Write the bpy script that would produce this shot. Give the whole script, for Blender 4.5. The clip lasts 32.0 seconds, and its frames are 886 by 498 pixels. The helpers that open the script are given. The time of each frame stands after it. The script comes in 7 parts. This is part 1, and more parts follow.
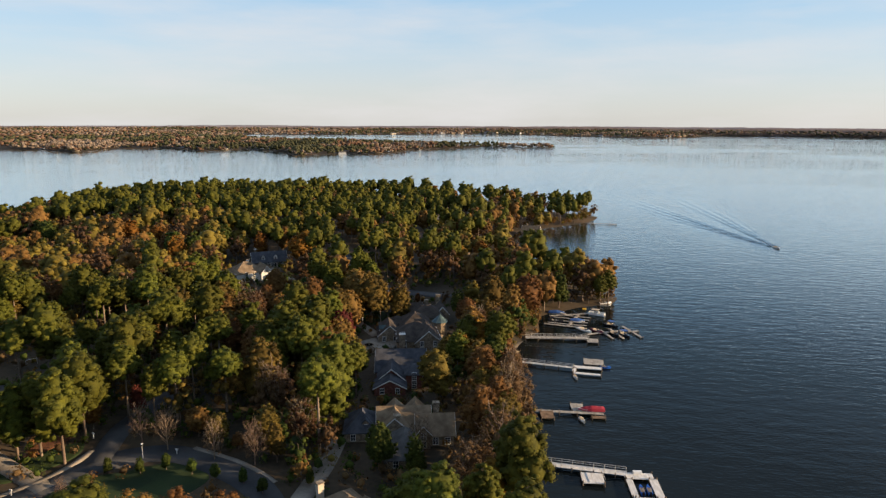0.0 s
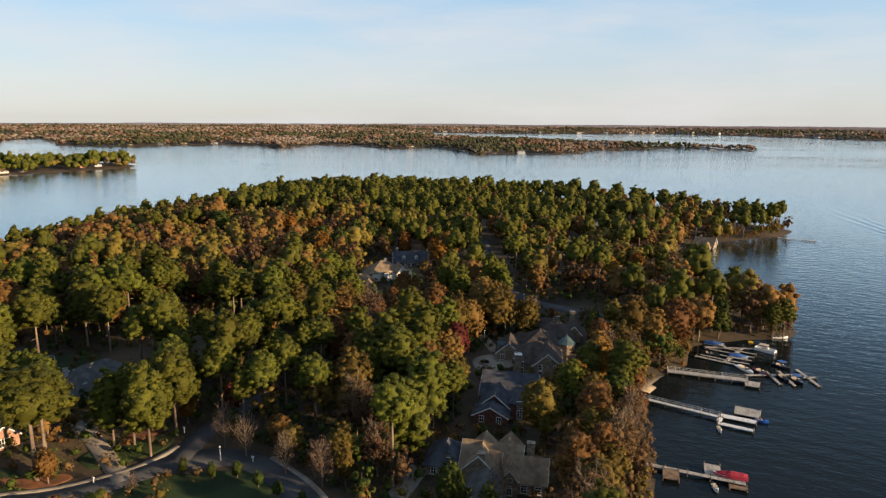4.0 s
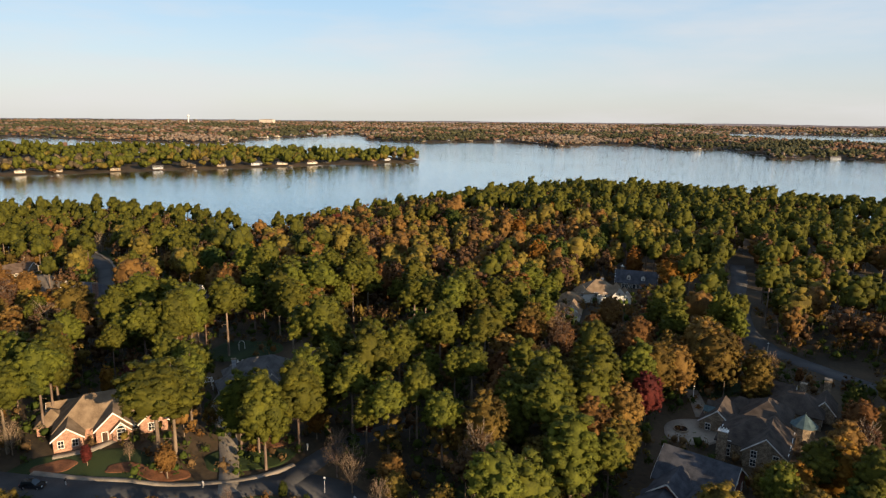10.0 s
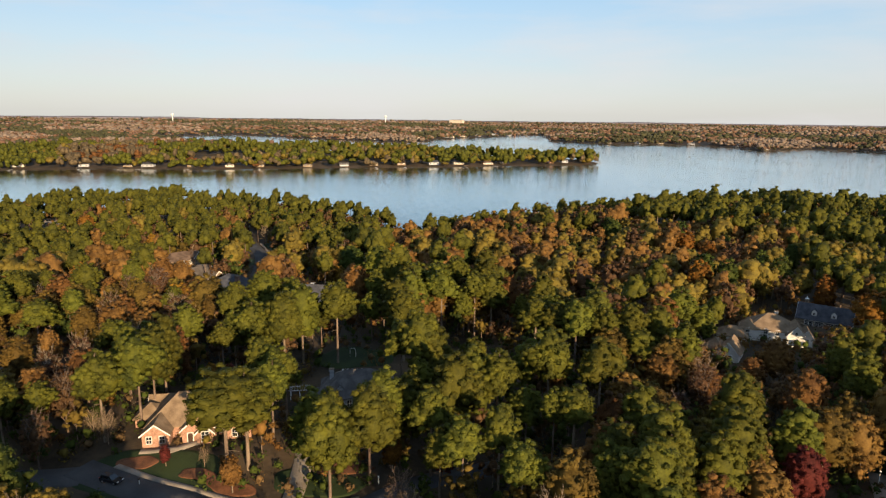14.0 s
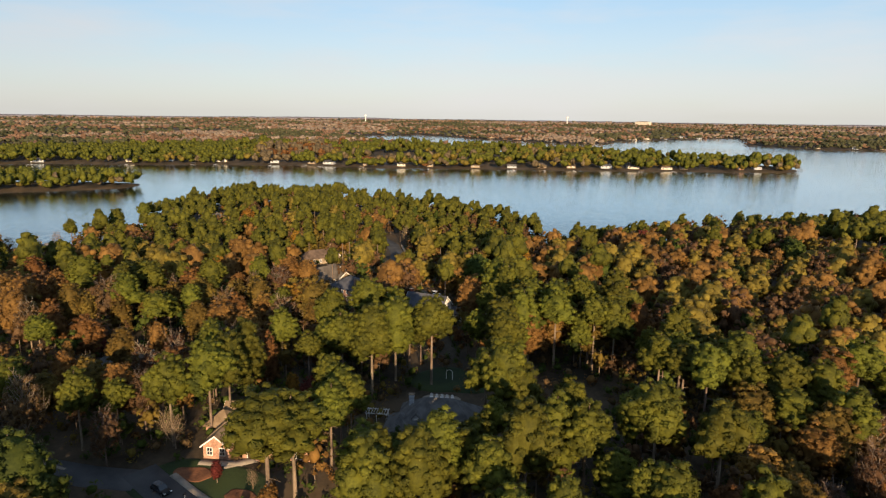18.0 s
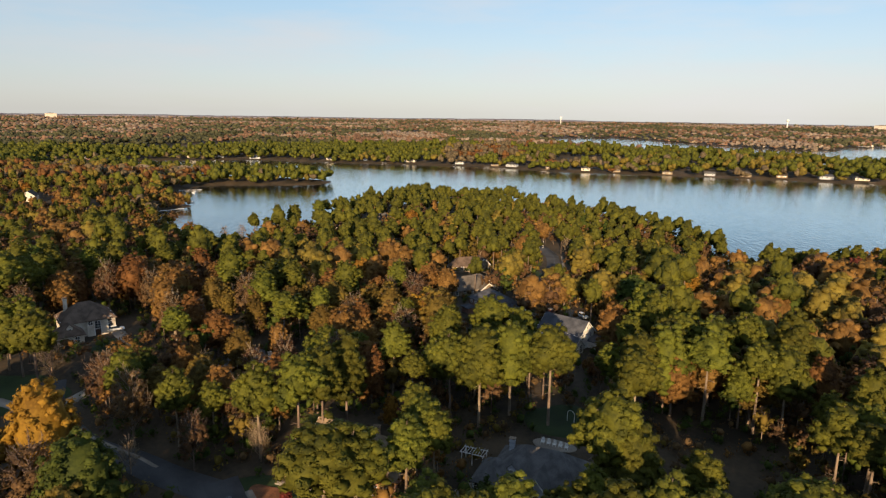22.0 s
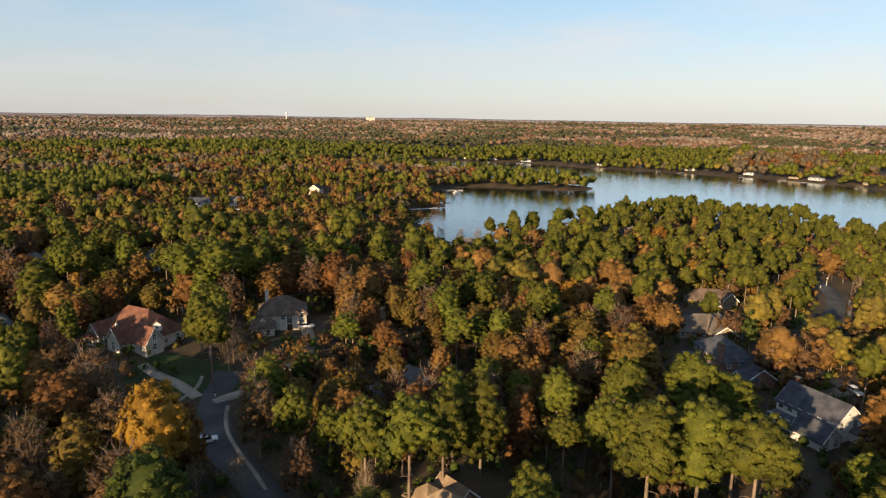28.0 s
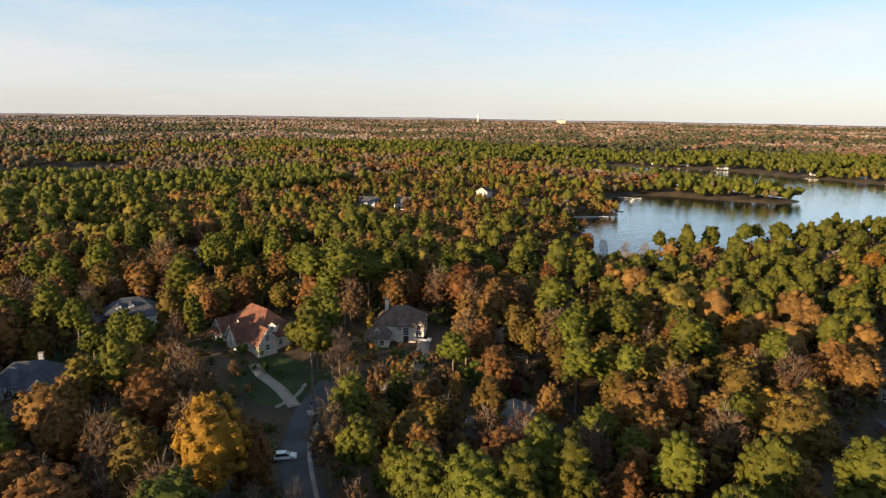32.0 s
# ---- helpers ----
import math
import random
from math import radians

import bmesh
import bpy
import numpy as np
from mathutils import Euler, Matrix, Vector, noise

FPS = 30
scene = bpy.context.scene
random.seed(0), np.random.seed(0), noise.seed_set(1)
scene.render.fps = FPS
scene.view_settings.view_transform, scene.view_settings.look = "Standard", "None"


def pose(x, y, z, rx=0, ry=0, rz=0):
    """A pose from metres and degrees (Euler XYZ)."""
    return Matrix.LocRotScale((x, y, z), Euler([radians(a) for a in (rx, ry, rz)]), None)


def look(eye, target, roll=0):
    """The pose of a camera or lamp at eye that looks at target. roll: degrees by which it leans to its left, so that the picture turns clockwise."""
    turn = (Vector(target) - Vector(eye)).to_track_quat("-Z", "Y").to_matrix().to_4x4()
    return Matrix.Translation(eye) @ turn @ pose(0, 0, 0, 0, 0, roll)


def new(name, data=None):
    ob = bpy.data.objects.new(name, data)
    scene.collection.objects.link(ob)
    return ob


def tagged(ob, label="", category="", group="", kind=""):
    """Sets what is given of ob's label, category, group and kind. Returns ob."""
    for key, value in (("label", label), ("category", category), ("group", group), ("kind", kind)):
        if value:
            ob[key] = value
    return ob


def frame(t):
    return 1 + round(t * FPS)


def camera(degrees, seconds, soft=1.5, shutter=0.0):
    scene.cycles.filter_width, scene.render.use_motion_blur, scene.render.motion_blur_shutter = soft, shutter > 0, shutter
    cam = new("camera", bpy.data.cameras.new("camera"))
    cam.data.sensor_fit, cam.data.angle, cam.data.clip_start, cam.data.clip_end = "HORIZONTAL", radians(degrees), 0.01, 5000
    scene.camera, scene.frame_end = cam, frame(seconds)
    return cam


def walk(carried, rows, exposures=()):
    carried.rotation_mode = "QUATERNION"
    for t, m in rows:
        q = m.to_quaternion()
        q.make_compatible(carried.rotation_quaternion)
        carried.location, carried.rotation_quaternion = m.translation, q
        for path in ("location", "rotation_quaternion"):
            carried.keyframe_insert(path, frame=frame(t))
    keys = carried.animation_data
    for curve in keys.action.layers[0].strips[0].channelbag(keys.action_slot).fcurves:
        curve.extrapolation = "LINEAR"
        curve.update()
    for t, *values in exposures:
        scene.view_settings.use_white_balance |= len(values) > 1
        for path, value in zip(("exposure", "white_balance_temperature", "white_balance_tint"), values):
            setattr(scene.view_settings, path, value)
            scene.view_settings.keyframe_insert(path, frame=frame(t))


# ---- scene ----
# ---- camera ----
LENS = 69.02
cam = camera(LENS, 32.0, soft=1.3)
# seconds, place, heading (degrees left of north), tilt below level, lean
PATH = [
    (0, -0.00, 0.00, 80.00, 0.000, 11.179, 0.300),
    (1, 4.78, 5.10, 79.95, 3.356, 11.205, 0.333),
    (2, 9.04, 10.53, 79.87, 7.405, 11.248, 0.367),
    (3, 12.90, 16.33, 79.75, 11.884, 11.309, 0.400),
    (4, 16.43, 22.52, 79.64, 16.328, 11.374, 0.433),
    (5, 19.61, 29.06, 79.60, 20.383, 11.429, 0.467),
    (6, 22.33, 35.74, 79.61, 24.328, 11.479, 0.500),
    (7, 24.48, 42.38, 79.65, 28.498, 11.529, 0.528),
    (8, 26.08, 48.95, 79.70, 32.791, 11.578, 0.556),
    (9, 27.18, 55.52, 79.73, 37.042, 11.626, 0.584),
    (10, 27.77, 62.21, 79.76, 41.244, 11.671, 0.612),
    (11, 27.86, 69.08, 79.79, 45.426, 11.712, 0.640),
    (12, 27.46, 76.02, 79.81, 49.583, 11.746, 0.655),
    (13, 26.57, 82.86, 79.83, 53.697, 11.767, 0.670),
    (14, 25.18, 89.64, 79.80, 57.716, 11.785, 0.685),
    (15, 23.27, 96.42, 79.72, 61.613, 11.806, 0.700),
    (16, 20.80, 103.33, 79.62, 65.493, 11.829, 0.715),
    (17, 17.75, 110.40, 79.54, 69.486, 11.850, 0.730),
    (18, 14.22, 117.24, 79.52, 73.683, 11.868, 0.740),
    (19, 10.32, 123.45, 79.57, 78.104, 11.881, 0.750),
    (20, 6.17, 128.90, 79.64, 82.522, 11.891, 0.760),
    (21, 1.85, 133.61, 79.66, 86.724, 11.899, 0.770),
    (22, -2.73, 137.83, 79.61, 90.808, 11.901, 0.780),
    (23, -7.67, 141.79, 79.48, 94.915, 11.894, 0.790),
    (24, -12.99, 145.54, 79.29, 99.054, 11.882, 0.800),
    (25, -18.66, 149.02, 79.10, 103.209, 11.871, 0.798),
    (26, -24.67, 152.14, 78.91, 107.376, 11.863, 0.795),
    (27, -31.00, 154.78, 78.72, 111.558, 11.857, 0.792),
    (28, -37.53, 156.85, 78.51, 115.756, 11.856, 0.790),
    (29, -44.13, 158.35, 78.28, 119.967, 11.860, 0.788),
    (30, -50.79, 159.42, 78.08, 124.153, 11.859, 0.785),
    (31, -57.53, 160.22, 77.94, 128.299, 11.848, 0.782),
    (32, -64.34, 160.78, 77.88, 132.494, 11.834, 0.780),
]


def flown(x, y, z, heading, tilt, lean):
    return pose(x, y, z, 90 - tilt, 0, heading) @ pose(0, 0, 0, 0, 0, lean)


walk(cam, [(t, flown(*row)) for t, *row in PATH], [(0, 0.76, 6400, 10), (24, 0.74, 6450, 10), (28, 0.88, 6500, 10), (32, 1.10, 6550, 10)])

# ---- light ----
SUN_AZ, SUN_EL = 97.0, 13.0          # clockwise from north, above the horizon
world = bpy.data.worlds.new("sky")
scene.world = world
world.use_nodes = True
wn = world.node_tree
sky = wn.nodes.new("ShaderNodeTexSky")
sky.sky_type = "NISHITA"
sky.sun_disc = False
sky.sun_elevation, sky.sun_rotation = radians(SUN_EL), radians(SUN_AZ)
sky.air_density, sky.dust_density, sky.ozone_density = 1.0, 0.5, 3.0
back = wn.nodes["Background"]
back.inputs["Strength"].default_value = 0.104
# thin high cloud, streaked sideways
tc = wn.nodes.new("ShaderNodeTexCoord")
mp = wn.nodes.new("ShaderNodeMapping")
mp.inputs["Scale"].default_value = (1.6, 1.6, 9.0)
mp.inputs["Rotation"].default_value = (0.10, 0.06, 0.4)
cn = wn.nodes.new("ShaderNodeTexNoise")
cn.inputs["Scale"].default_value, cn.inputs["Detail"].default_value, cn.inputs["Roughness"].default_value = 1.7, 7.0, 0.58
cr = wn.nodes.new("ShaderNodeValToRGB")
cr.color_ramp.elements[0].position, cr.color_ramp.elements[0].color = 0.43, (0, 0, 0, 1)
cr.color_ramp.elements[1].position, cr.color_ramp.elements[1].color = 0.80, (0.75, 0.75, 0.75, 1)
mx = wn.nodes.new("ShaderNodeMix")
mx.data_type = "RGBA"
# haze: cream at the horizon, clear blue above, with the cloud on top of it
hz = wn.nodes.new("ShaderNodeValToRGB")
hz.color_ramp.elements[0].position, hz.color_ramp.elements[0].color = 0.0, (0.84, 0.82, 0.80, 1)
hz.color_ramp.elements[1].position, hz.color_ramp.elements[1].color = 0.9, (0.26, 0.40, 0.62, 1)
for at_, c_ in ((0.05, (0.82, 0.84, 0.86)), (0.10, (0.72, 0.84, 0.94)), (0.19, (0.50, 0.77, 1.02)), (0.30, (0.42, 0.66, 0.95)), (0.55, (0.34, 0.52, 0.78))):
    e_ = hz.color_ramp.elements.new(at_)
    e_.color = (*c_, 1)
sz = wn.nodes.new("ShaderNodeSeparateXYZ")
wn.links.new(tc.outputs["Generated"], sz.inputs[0])
wn.links.new(sz.outputs["Z"], hz.inputs["Fac"])
hv = wn.nodes.new("ShaderNodeVectorMath")
hv.operation = "SCALE"
hv.inputs["Scale"].default_value = 5.0
wn.links.new(hz.outputs["Color"], hv.inputs[0])
base = wn.nodes.new("ShaderNodeMix")
base.data_type = "RGBA"
base.inputs[0].default_value = 0.75
wn.links.new(sky.outputs["Color"], base.inputs[6])
wn.links.new(hv.outputs[0], base.inputs[7])
mx.inputs[7].default_value = (4.6, 4.45, 4.4, 1)
wn.links.new(tc.outputs["Generated"], mp.inputs["Vector"])
wn.links.new(mp.outputs["Vector"], cn.inputs["Vector"])
wn.links.new(cn.outputs["Fac"], cr.inputs["Fac"])
wn.links.new(cr.outputs["Color"], mx.inputs[0])
wn.links.new(base.outputs[2], mx.inputs[6])
# the sky is a little dimmer towards the south
away = wn.nodes.new("ShaderNodeMapRange")
away.inputs["From Min"].default_value, away.inputs["From Max"].default_value = -0.7, 0.3
away.inputs["To Min"].default_value, away.inputs["To Max"].default_value = 0.86, 1.0
wn.links.new(sz.outputs["Y"], away.inputs["Value"])
dim = wn.nodes.new("ShaderNodeVectorMath")
dim.operation = "SCALE"
wn.links.new(mx.outputs[2], dim.inputs[0])
wn.links.new(away.outputs["Result"], dim.inputs["Scale"])
wn.links.new(dim.outputs[0], back.inputs["Color"])

sun_data = bpy.data.lights.new("sun", "SUN")
sun_data.energy, sun_data.angle, sun_data.color = 5.7, radians(0.6), (1.0, 0.72, 0.43)
sun = new("sun", sun_data)
az, el = radians(SUN_AZ), radians(SUN_EL)
SUN_DIR = Vector((math.sin(az) * math.cos(el), math.cos(az) * math.cos(el), math.sin(el)))
sun.matrix_world = look(SUN_DIR * 400, (0, 0, 0))

# ---- materials ----


def material(name, base, rough=0.8, metal=0.0):
    m = bpy.data.materials.new(name)
    m.use_nodes = True
    b = m.node_tree.nodes["Principled BSDF"]
    b.inputs["Base Color"].default_value = (*base, 1)
    b.inputs["Roughness"].default_value, b.inputs["Metallic"].default_value = rough, metal
    return m


def noisy(name, dark, light, scale, rough=0.85, detail=6.0, bump=0.0, fine=None, island=0.0, ob_random=0.0, stretch=(1, 1, 1), spec=0.3, lo=0.35, hi=0.65):
    """Two-scale variation between two colours, with optional relief, per-piece and per-object variation."""
    m = material(name, light, rough)
    nt = m.node_tree
    N, L = nt.nodes.new, nt.links.new
    b = nt.nodes["Principled BSDF"]
    b.inputs["Specular IOR Level"].default_value = spec
    co = N("ShaderNodeTexCoord")
    ma = N("ShaderNodeMapping")
    ma.inputs["Scale"].default_value = stretch
    L(co.outputs["Object"], ma.inputs["Vector"])
    n1 = N("ShaderNodeTexNoise")
    n1.inputs["Scale"].default_value, n1.inputs["Detail"].default_value = scale, detail
    L(ma.outputs["Vector"], n1.inputs["Vector"])
    n2 = N("ShaderNodeTexNoise")
    n2.inputs["Scale"].default_value, n2.inputs["Detail"].default_value = fine or scale * 9, 3.0
    L(ma.outputs["Vector"], n2.inputs["Vector"])
    mixn = N("ShaderNodeMath")
    mixn.operation = "MULTIPLY_ADD"
    L(n2.outputs["Fac"], mixn.inputs[0])
    mixn.inputs[1].default_value = 0.4
    L(n1.outputs["Fac"], mixn.inputs[2])
    ramp = N("ShaderNodeValToRGB")
    ramp.color_ramp.elements[0].position, ramp.color_ramp.elements[0].color = lo + 0.2, (*dark, 1)
    ramp.color_ramp.elements[1].position, ramp.color_ramp.elements[1].color = hi + 0.2, (*light, 1)
    L(mixn.outputs[0], ramp.inputs["Fac"])
    out = ramp.outputs["Color"]
    for amount, node, sock in ((island, "ShaderNodeNewGeometry", "Random Per Island"), (ob_random, "ShaderNodeObjectInfo", "Random")):
        if amount:
            g = N(node)
            mr = N("ShaderNodeMapRange")
            mr.inputs["To Min"].default_value, mr.inputs["To Max"].default_value = 1 - amount, 1 + amount
            L(g.outputs[sock], mr.inputs["Value"])
            hs = N("ShaderNodeHueSaturation")
            L(mr.outputs["Result"], hs.inputs["Value"])
            if node == "ShaderNodeObjectInfo":
                hr = N("ShaderNodeMapRange")
                hr.inputs["To Min"].default_value, hr.inputs["To Max"].default_value = 0.485, 0.515
                L(g.outputs[sock], hr.inputs["Value"])
                L(hr.outputs["Result"], hs.inputs["Hue"])
            L(out, hs.inputs["Color"])
            out = hs.outputs["Color"]
    L(out, b.inputs["Base Color"])
    if bump:
        bp = N("ShaderNodeBump")
        bp.inputs["Strength"].default_value, bp.inputs["Distance"].default_value = bump, 0.1
        L(n2.outputs["Fac"], bp.inputs["Height"])
        L(bp.outputs["Normal"], b.inputs["Normal"])
    return m


def leafy(name, dark, light, scale=0.30, island=0.15):
    """Foliage: reflects and lets some light through."""
    m = noisy(name, dark, light, scale, rough=0.75, fine=2.2, island=island, ob_random=0.22, spec=0.15)
    nt = m.node_tree
    b, out = nt.nodes["Principled BSDF"], nt.nodes["Material Output"]
    tr = nt.nodes.new("ShaderNodeBsdfTranslucent")
    mix = nt.nodes.new("ShaderNodeMixShader")
    mix.inputs[0].default_value = 0.34
    nt.links.new(b.inputs["Base Color"].links[0].from_socket, tr.inputs["Color"])
    nt.links.new(b.outputs[0], mix.inputs[1])
    nt.links.new(tr.outputs[0], mix.inputs[2])
    nt.links.new(mix.outputs[0], out.inputs["Surface"])
    return m


LEAF = {
    "pine": leafy("pine_needles", (0.044, 0.050, 0.009), (0.128, 0.129, 0.016)),
    "green": leafy("green_leaves", (0.028, 0.044, 0.009), (0.082, 0.104, 0.017)),
    "olive": leafy("olive_leaves", (0.070, 0.051, 0.013), (0.190, 0.134, 0.026)),
    "rust": leafy("rust_leaves", (0.100, 0.052, 0.017), (0.240, 0.128, 0.036)),
    "brown": leafy("brown_leaves", (0.062, 0.036, 0.019), (0.160, 0.092, 0.042)),
    "gold": leafy("gold_leaves", (0.13, 0.060, 0.010), (0.28, 0.140, 0.020)),
    "maroon": leafy("maroon_leaves", (0.07, 0.018, 0.014), (0.165, 0.042, 0.028)),
    # far_ kinds: distance haze painted in as paler, greyer leaf colours
    "far_pine": leafy("hazed_pine_needles", (0.062, 0.068, 0.034), (0.130, 0.132, 0.064), 0.02),
    "far_rust": leafy("hazed_rust_leaves", (0.165, 0.104, 0.062), (0.290, 0.188, 0.114), 0.02),
    "far_bare": leafy("hazed_brown_woods", (0.150, 0.110, 0.086), (0.275, 0.204, 0.162), 0.02),
    # thin: half-bare twig tone, its colour greyed a little towards haze
    "thin": leafy("half_bare_hazed_twigs", (0.076, 0.057, 0.034), (0.172, 0.128, 0.072)),
}
BARK = noisy("bark", (0.10, 0.072, 0.052), (0.24, 0.18, 0.13), 0.8, stretch=(1, 1, 0.25), bump=0.3, ob_random=0.2)
TWIG = noisy("bare_twigs", (0.16, 0.11, 0.075), (0.30, 0.215, 0.145), 1.2, ob_random=0.2)
SOIL = noisy("leaf_litter", (0.027, 0.021, 0.012), (0.078, 0.054, 0.030), 0.06, detail=9, fine=0.9, bump=0.4)
GRASS = noisy("lawn_grass", (0.013, 0.026, 0.007), (0.034, 0.052, 0.013), 0.09, fine=3.0, bump=0.3)
ASPHALT = noisy("asphalt", (0.042, 0.043, 0.046), (0.078, 0.077, 0.076), 0.15, fine=4.0, bump=0.1)
CONCRETE = noisy("concrete", (0.17, 0.145, 0.115), (0.31, 0.265, 0.21), 0.2, fine=3.0, bump=0.1)


def water_material():
    m = material("lake_water", (0.003, 0.010, 0.017), 0.045)
    nt = m.node_tree
    N, L = nt.nodes.new, nt.links.new
    nt.nodes.remove(nt.nodes["Principled BSDF"])
    deep, gloss, both, facing, ramp = N("ShaderNodeBsdfDiffuse"), N("ShaderNodeBsdfGlossy"), N("ShaderNodeMixShader"), N("ShaderNodeLayerWeight"), N("ShaderNodeValToRGB")
    deep.inputs["Color"].default_value = (0.007, 0.010, 0.011, 1)
    gloss.inputs["Color"].default_value = (0.92, 0.98, 1.0, 1)
    # gloss grows towards grazing angles
    ramp.color_ramp.elements[0].position, ramp.color_ramp.elements[0].color = 0.30, (0.020, 0.020, 0.020, 1)
    ramp.color_ramp.elements[1].position, ramp.color_ramp.elements[1].color = 1.0, (0.96, 0.96, 0.96, 1)
    for at_, g_ in ((0.55, 0.028), (0.70, 0.10), (0.80, 0.37), (0.87, 0.76), (0.92, 0.95)):
        ramp.color_ramp.elements.new(at_).color = (g_, g_, g_, 1)
    L(facing.outputs["Facing"], ramp.inputs["Fac"])
    L(ramp.outputs["Color"], both.inputs[0])
    L(deep.outputs[0], both.inputs[1])
    L(gloss.outputs[0], both.inputs[2])
    L(both.outputs[0], nt.nodes["Material Output"].inputs["Surface"])
    co = N("ShaderNodeTexCoord")
    ma = N("ShaderNodeMapping")
    ma.inputs["Rotation"].default_value = (0, 0, 0.5)
    ma.inputs["Scale"].default_value = (0.45, 1.0, 1.0)
    L(co.outputs["Object"], ma.inputs["Vector"])
    last = None
    for scale, dist, strength in ((0.055, 1.2, 0.09), (0.30, 0.8, 0.30), (1.2, 0.16, 0.30)):
        n = N("ShaderNodeTexNoise")
        n.inputs["Scale"].default_value, n.inputs["Detail"].default_value = scale, 3.0
        L(ma.outputs["Vector"], n.inputs["Vector"])
        bp = N("ShaderNodeBump")
        bp.inputs["Strength"].default_value, bp.inputs["Distance"].default_value = strength, dist
        L(n.outputs["Fac"], bp.inputs["Height"])
        if last:
            L(last.outputs["Normal"], bp.inputs["Normal"])
        last = bp
    L(last.outputs["Normal"], gloss.inputs["Normal"])
    L(last.outputs["Normal"], facing.inputs["Normal"])
    # smooth slicks and ruffled bands
    sl = N("ShaderNodeTexNoise")
    sl.inputs["Scale"].default_value, sl.inputs["Detail"].default_value = 0.0035, 5.0
    L(ma.outputs["Vector"], sl.inputs["Vector"])
    mr = N("ShaderNodeMapRange")
    mr.inputs["From Min"].default_value, mr.inputs["From Max"].default_value = 0.42, 0.6
    mr.inputs["To Min"].default_value, mr.inputs["To Max"].default_value = 0.01, 0.12
    L(sl.outputs["Fac"], mr.inputs["Value"])
    L(mr.outputs["Result"], gloss.inputs["Roughness"])
    return m


WATER = water_material()

# ---- mesh helpers ----


def mesh_of(name, verts, quads=None, tris=None, mats=(), smooth=False, mat_index=None):
    me = bpy.data.meshes.new(name)
    v = np.asarray(verts, dtype=np.float32).reshape(-1, 3)
    q = np.asarray(quads if quads is not None else [], dtype=np.int32).reshape(-1, 4)
    t = np.asarray(tris if tris is not None else [], dtype=np.int32).reshape(-1, 3)
    me.vertices.add(len(v))
    me.vertices.foreach_set("co", v.ravel())
    me.loops.add(q.size + t.size)
    me.loops.foreach_set("vertex_index", np.concatenate([q.ravel(), t.ravel()]))
    me.polygons.add(len(q) + len(t))
    starts = np.concatenate([np.arange(len(q)) * 4, q.size + np.arange(len(t)) * 3]).astype(np.int32)
    me.polygons.foreach_set("loop_start", starts)
    if smooth:
        me.polygons.foreach_set("use_smooth", np.ones(len(q) + len(t), dtype=bool))
    for m in mats:
        me.materials.append(m)
    if mat_index is not None:
        me.polygons.foreach_set("material_index", np.asarray(mat_index, dtype=np.int32))
    me.update(calc_edges=True)
    return me


def link_bm(name, bm, mat, parent=None, label=""):
    me = bpy.data.meshes.new(name)
    bm.to_mesh(me)
    bm.free()
    me.materials.append(mat)
    ob = new(name, me)
    if parent:
        ob.parent = parent
    if label:
        tagged(ob, label)
    return ob


part = link_bm


def thing(name, m, label, category, group="", kind=""):
    """An empty at a thing's base, which carries its parts."""
    ob = new(name)
    ob.empty_display_size = 0.5
    ob.matrix_world = m
    return tagged(ob, label, category, group, kind)


# ---- plan: the lake and the land ----
SHORE_EAST = [(60, -3500), (60, -400), (10, -150), (8, 0), (14, 80), (20, 130), (24, 150), (26, 170), (21, 195), (22, 210), (27, 226),
              (39, 240), (43, 262), (58, 272), (76, 277), (82, 290), (66, 318), (48, 360), (42, 410), (50, 460), (60, 479), (78, 488),
              (112, 513), (128, 535), (132, 552), (110, 572), (60, 600)]
SHORE_NORTH = [(0, 640), (-80, 655), (-180, 655), (-260, 640), (-315, 600), (-330, 540), (-335, 480), (-347, 420), (-345, 382), (-324, 325),
               (-322, 290), (-332, 283), (-352, 287), (-395, 291), (-434, 278), (-480, 250), (-530, 218), (-570, 165), (-585, 120),
               (-565, 80), (-520, 60), (-480, 50), (-445, 42), (-415, 25), (-395, 0), (-380, -25)]
SHORE_CREEK = [(-385, -48), (-410, -50), (-440, -52), (-470, -85), (-500, -102), (-520, -90), (-537, -78), (-550, -97), (-590, -130),
               (-650, -138), (-680, -133), (-692, -112), (-702, -60), (-706, -15), (-725, 2), (-765, -2), (-775, -40), (-795, -150),
               (-830, -260), (-860, -400), (-900, -450), (-960, -440), (-1030, -330), (-1055, -217), (-1050, -150)]
SHORE_WEST = [(-1037, -98), (-1028, 17), (-990, 165), (-912, 296), (-874, 446), (-816, 636), (-762, 872), (-775, 905), (-842, 949),
              (-900, 890), (-967, 831), (-1146, 735), (-1350, 540), (-1600, 430), (-2189, 402), (-2390, 719), (-2150, 780), (-1921, 848),
              (-1763, 925), (-1607, 1028), (-1700, 1120), (-1814, 1212), (-1940, 1563), (-2125, 1947), (-1800, 1700), (-1550, 1485)]
SHORE_FAR = [(-1310, 1495), (-1270, 1659), (-1115, 1754), (-944, 1640), (-900, 1625), (-940, 1842), (-800, 1898), (-637, 1719),
             (-549, 1826), (-414, 1692), (-355, 1500), (-257, 1589), (-127, 1650), (-92, 1874), (114, 2073), (330, 2030), (345, 2090),
             (200, 2160), (-100, 2200), (-500, 2400), (-900, 2900), (-1184, 3838), (-669, 3900), (-300, 4002), (240, 4420), (633, 4002),
             (958, 3540), (1167, 3433), (1444, 3688), (1600, 4150), (2100, 4100), (2600, 3700), (3300, 3000), (3800, 2000), (4000, 0), (3500, -3500)]
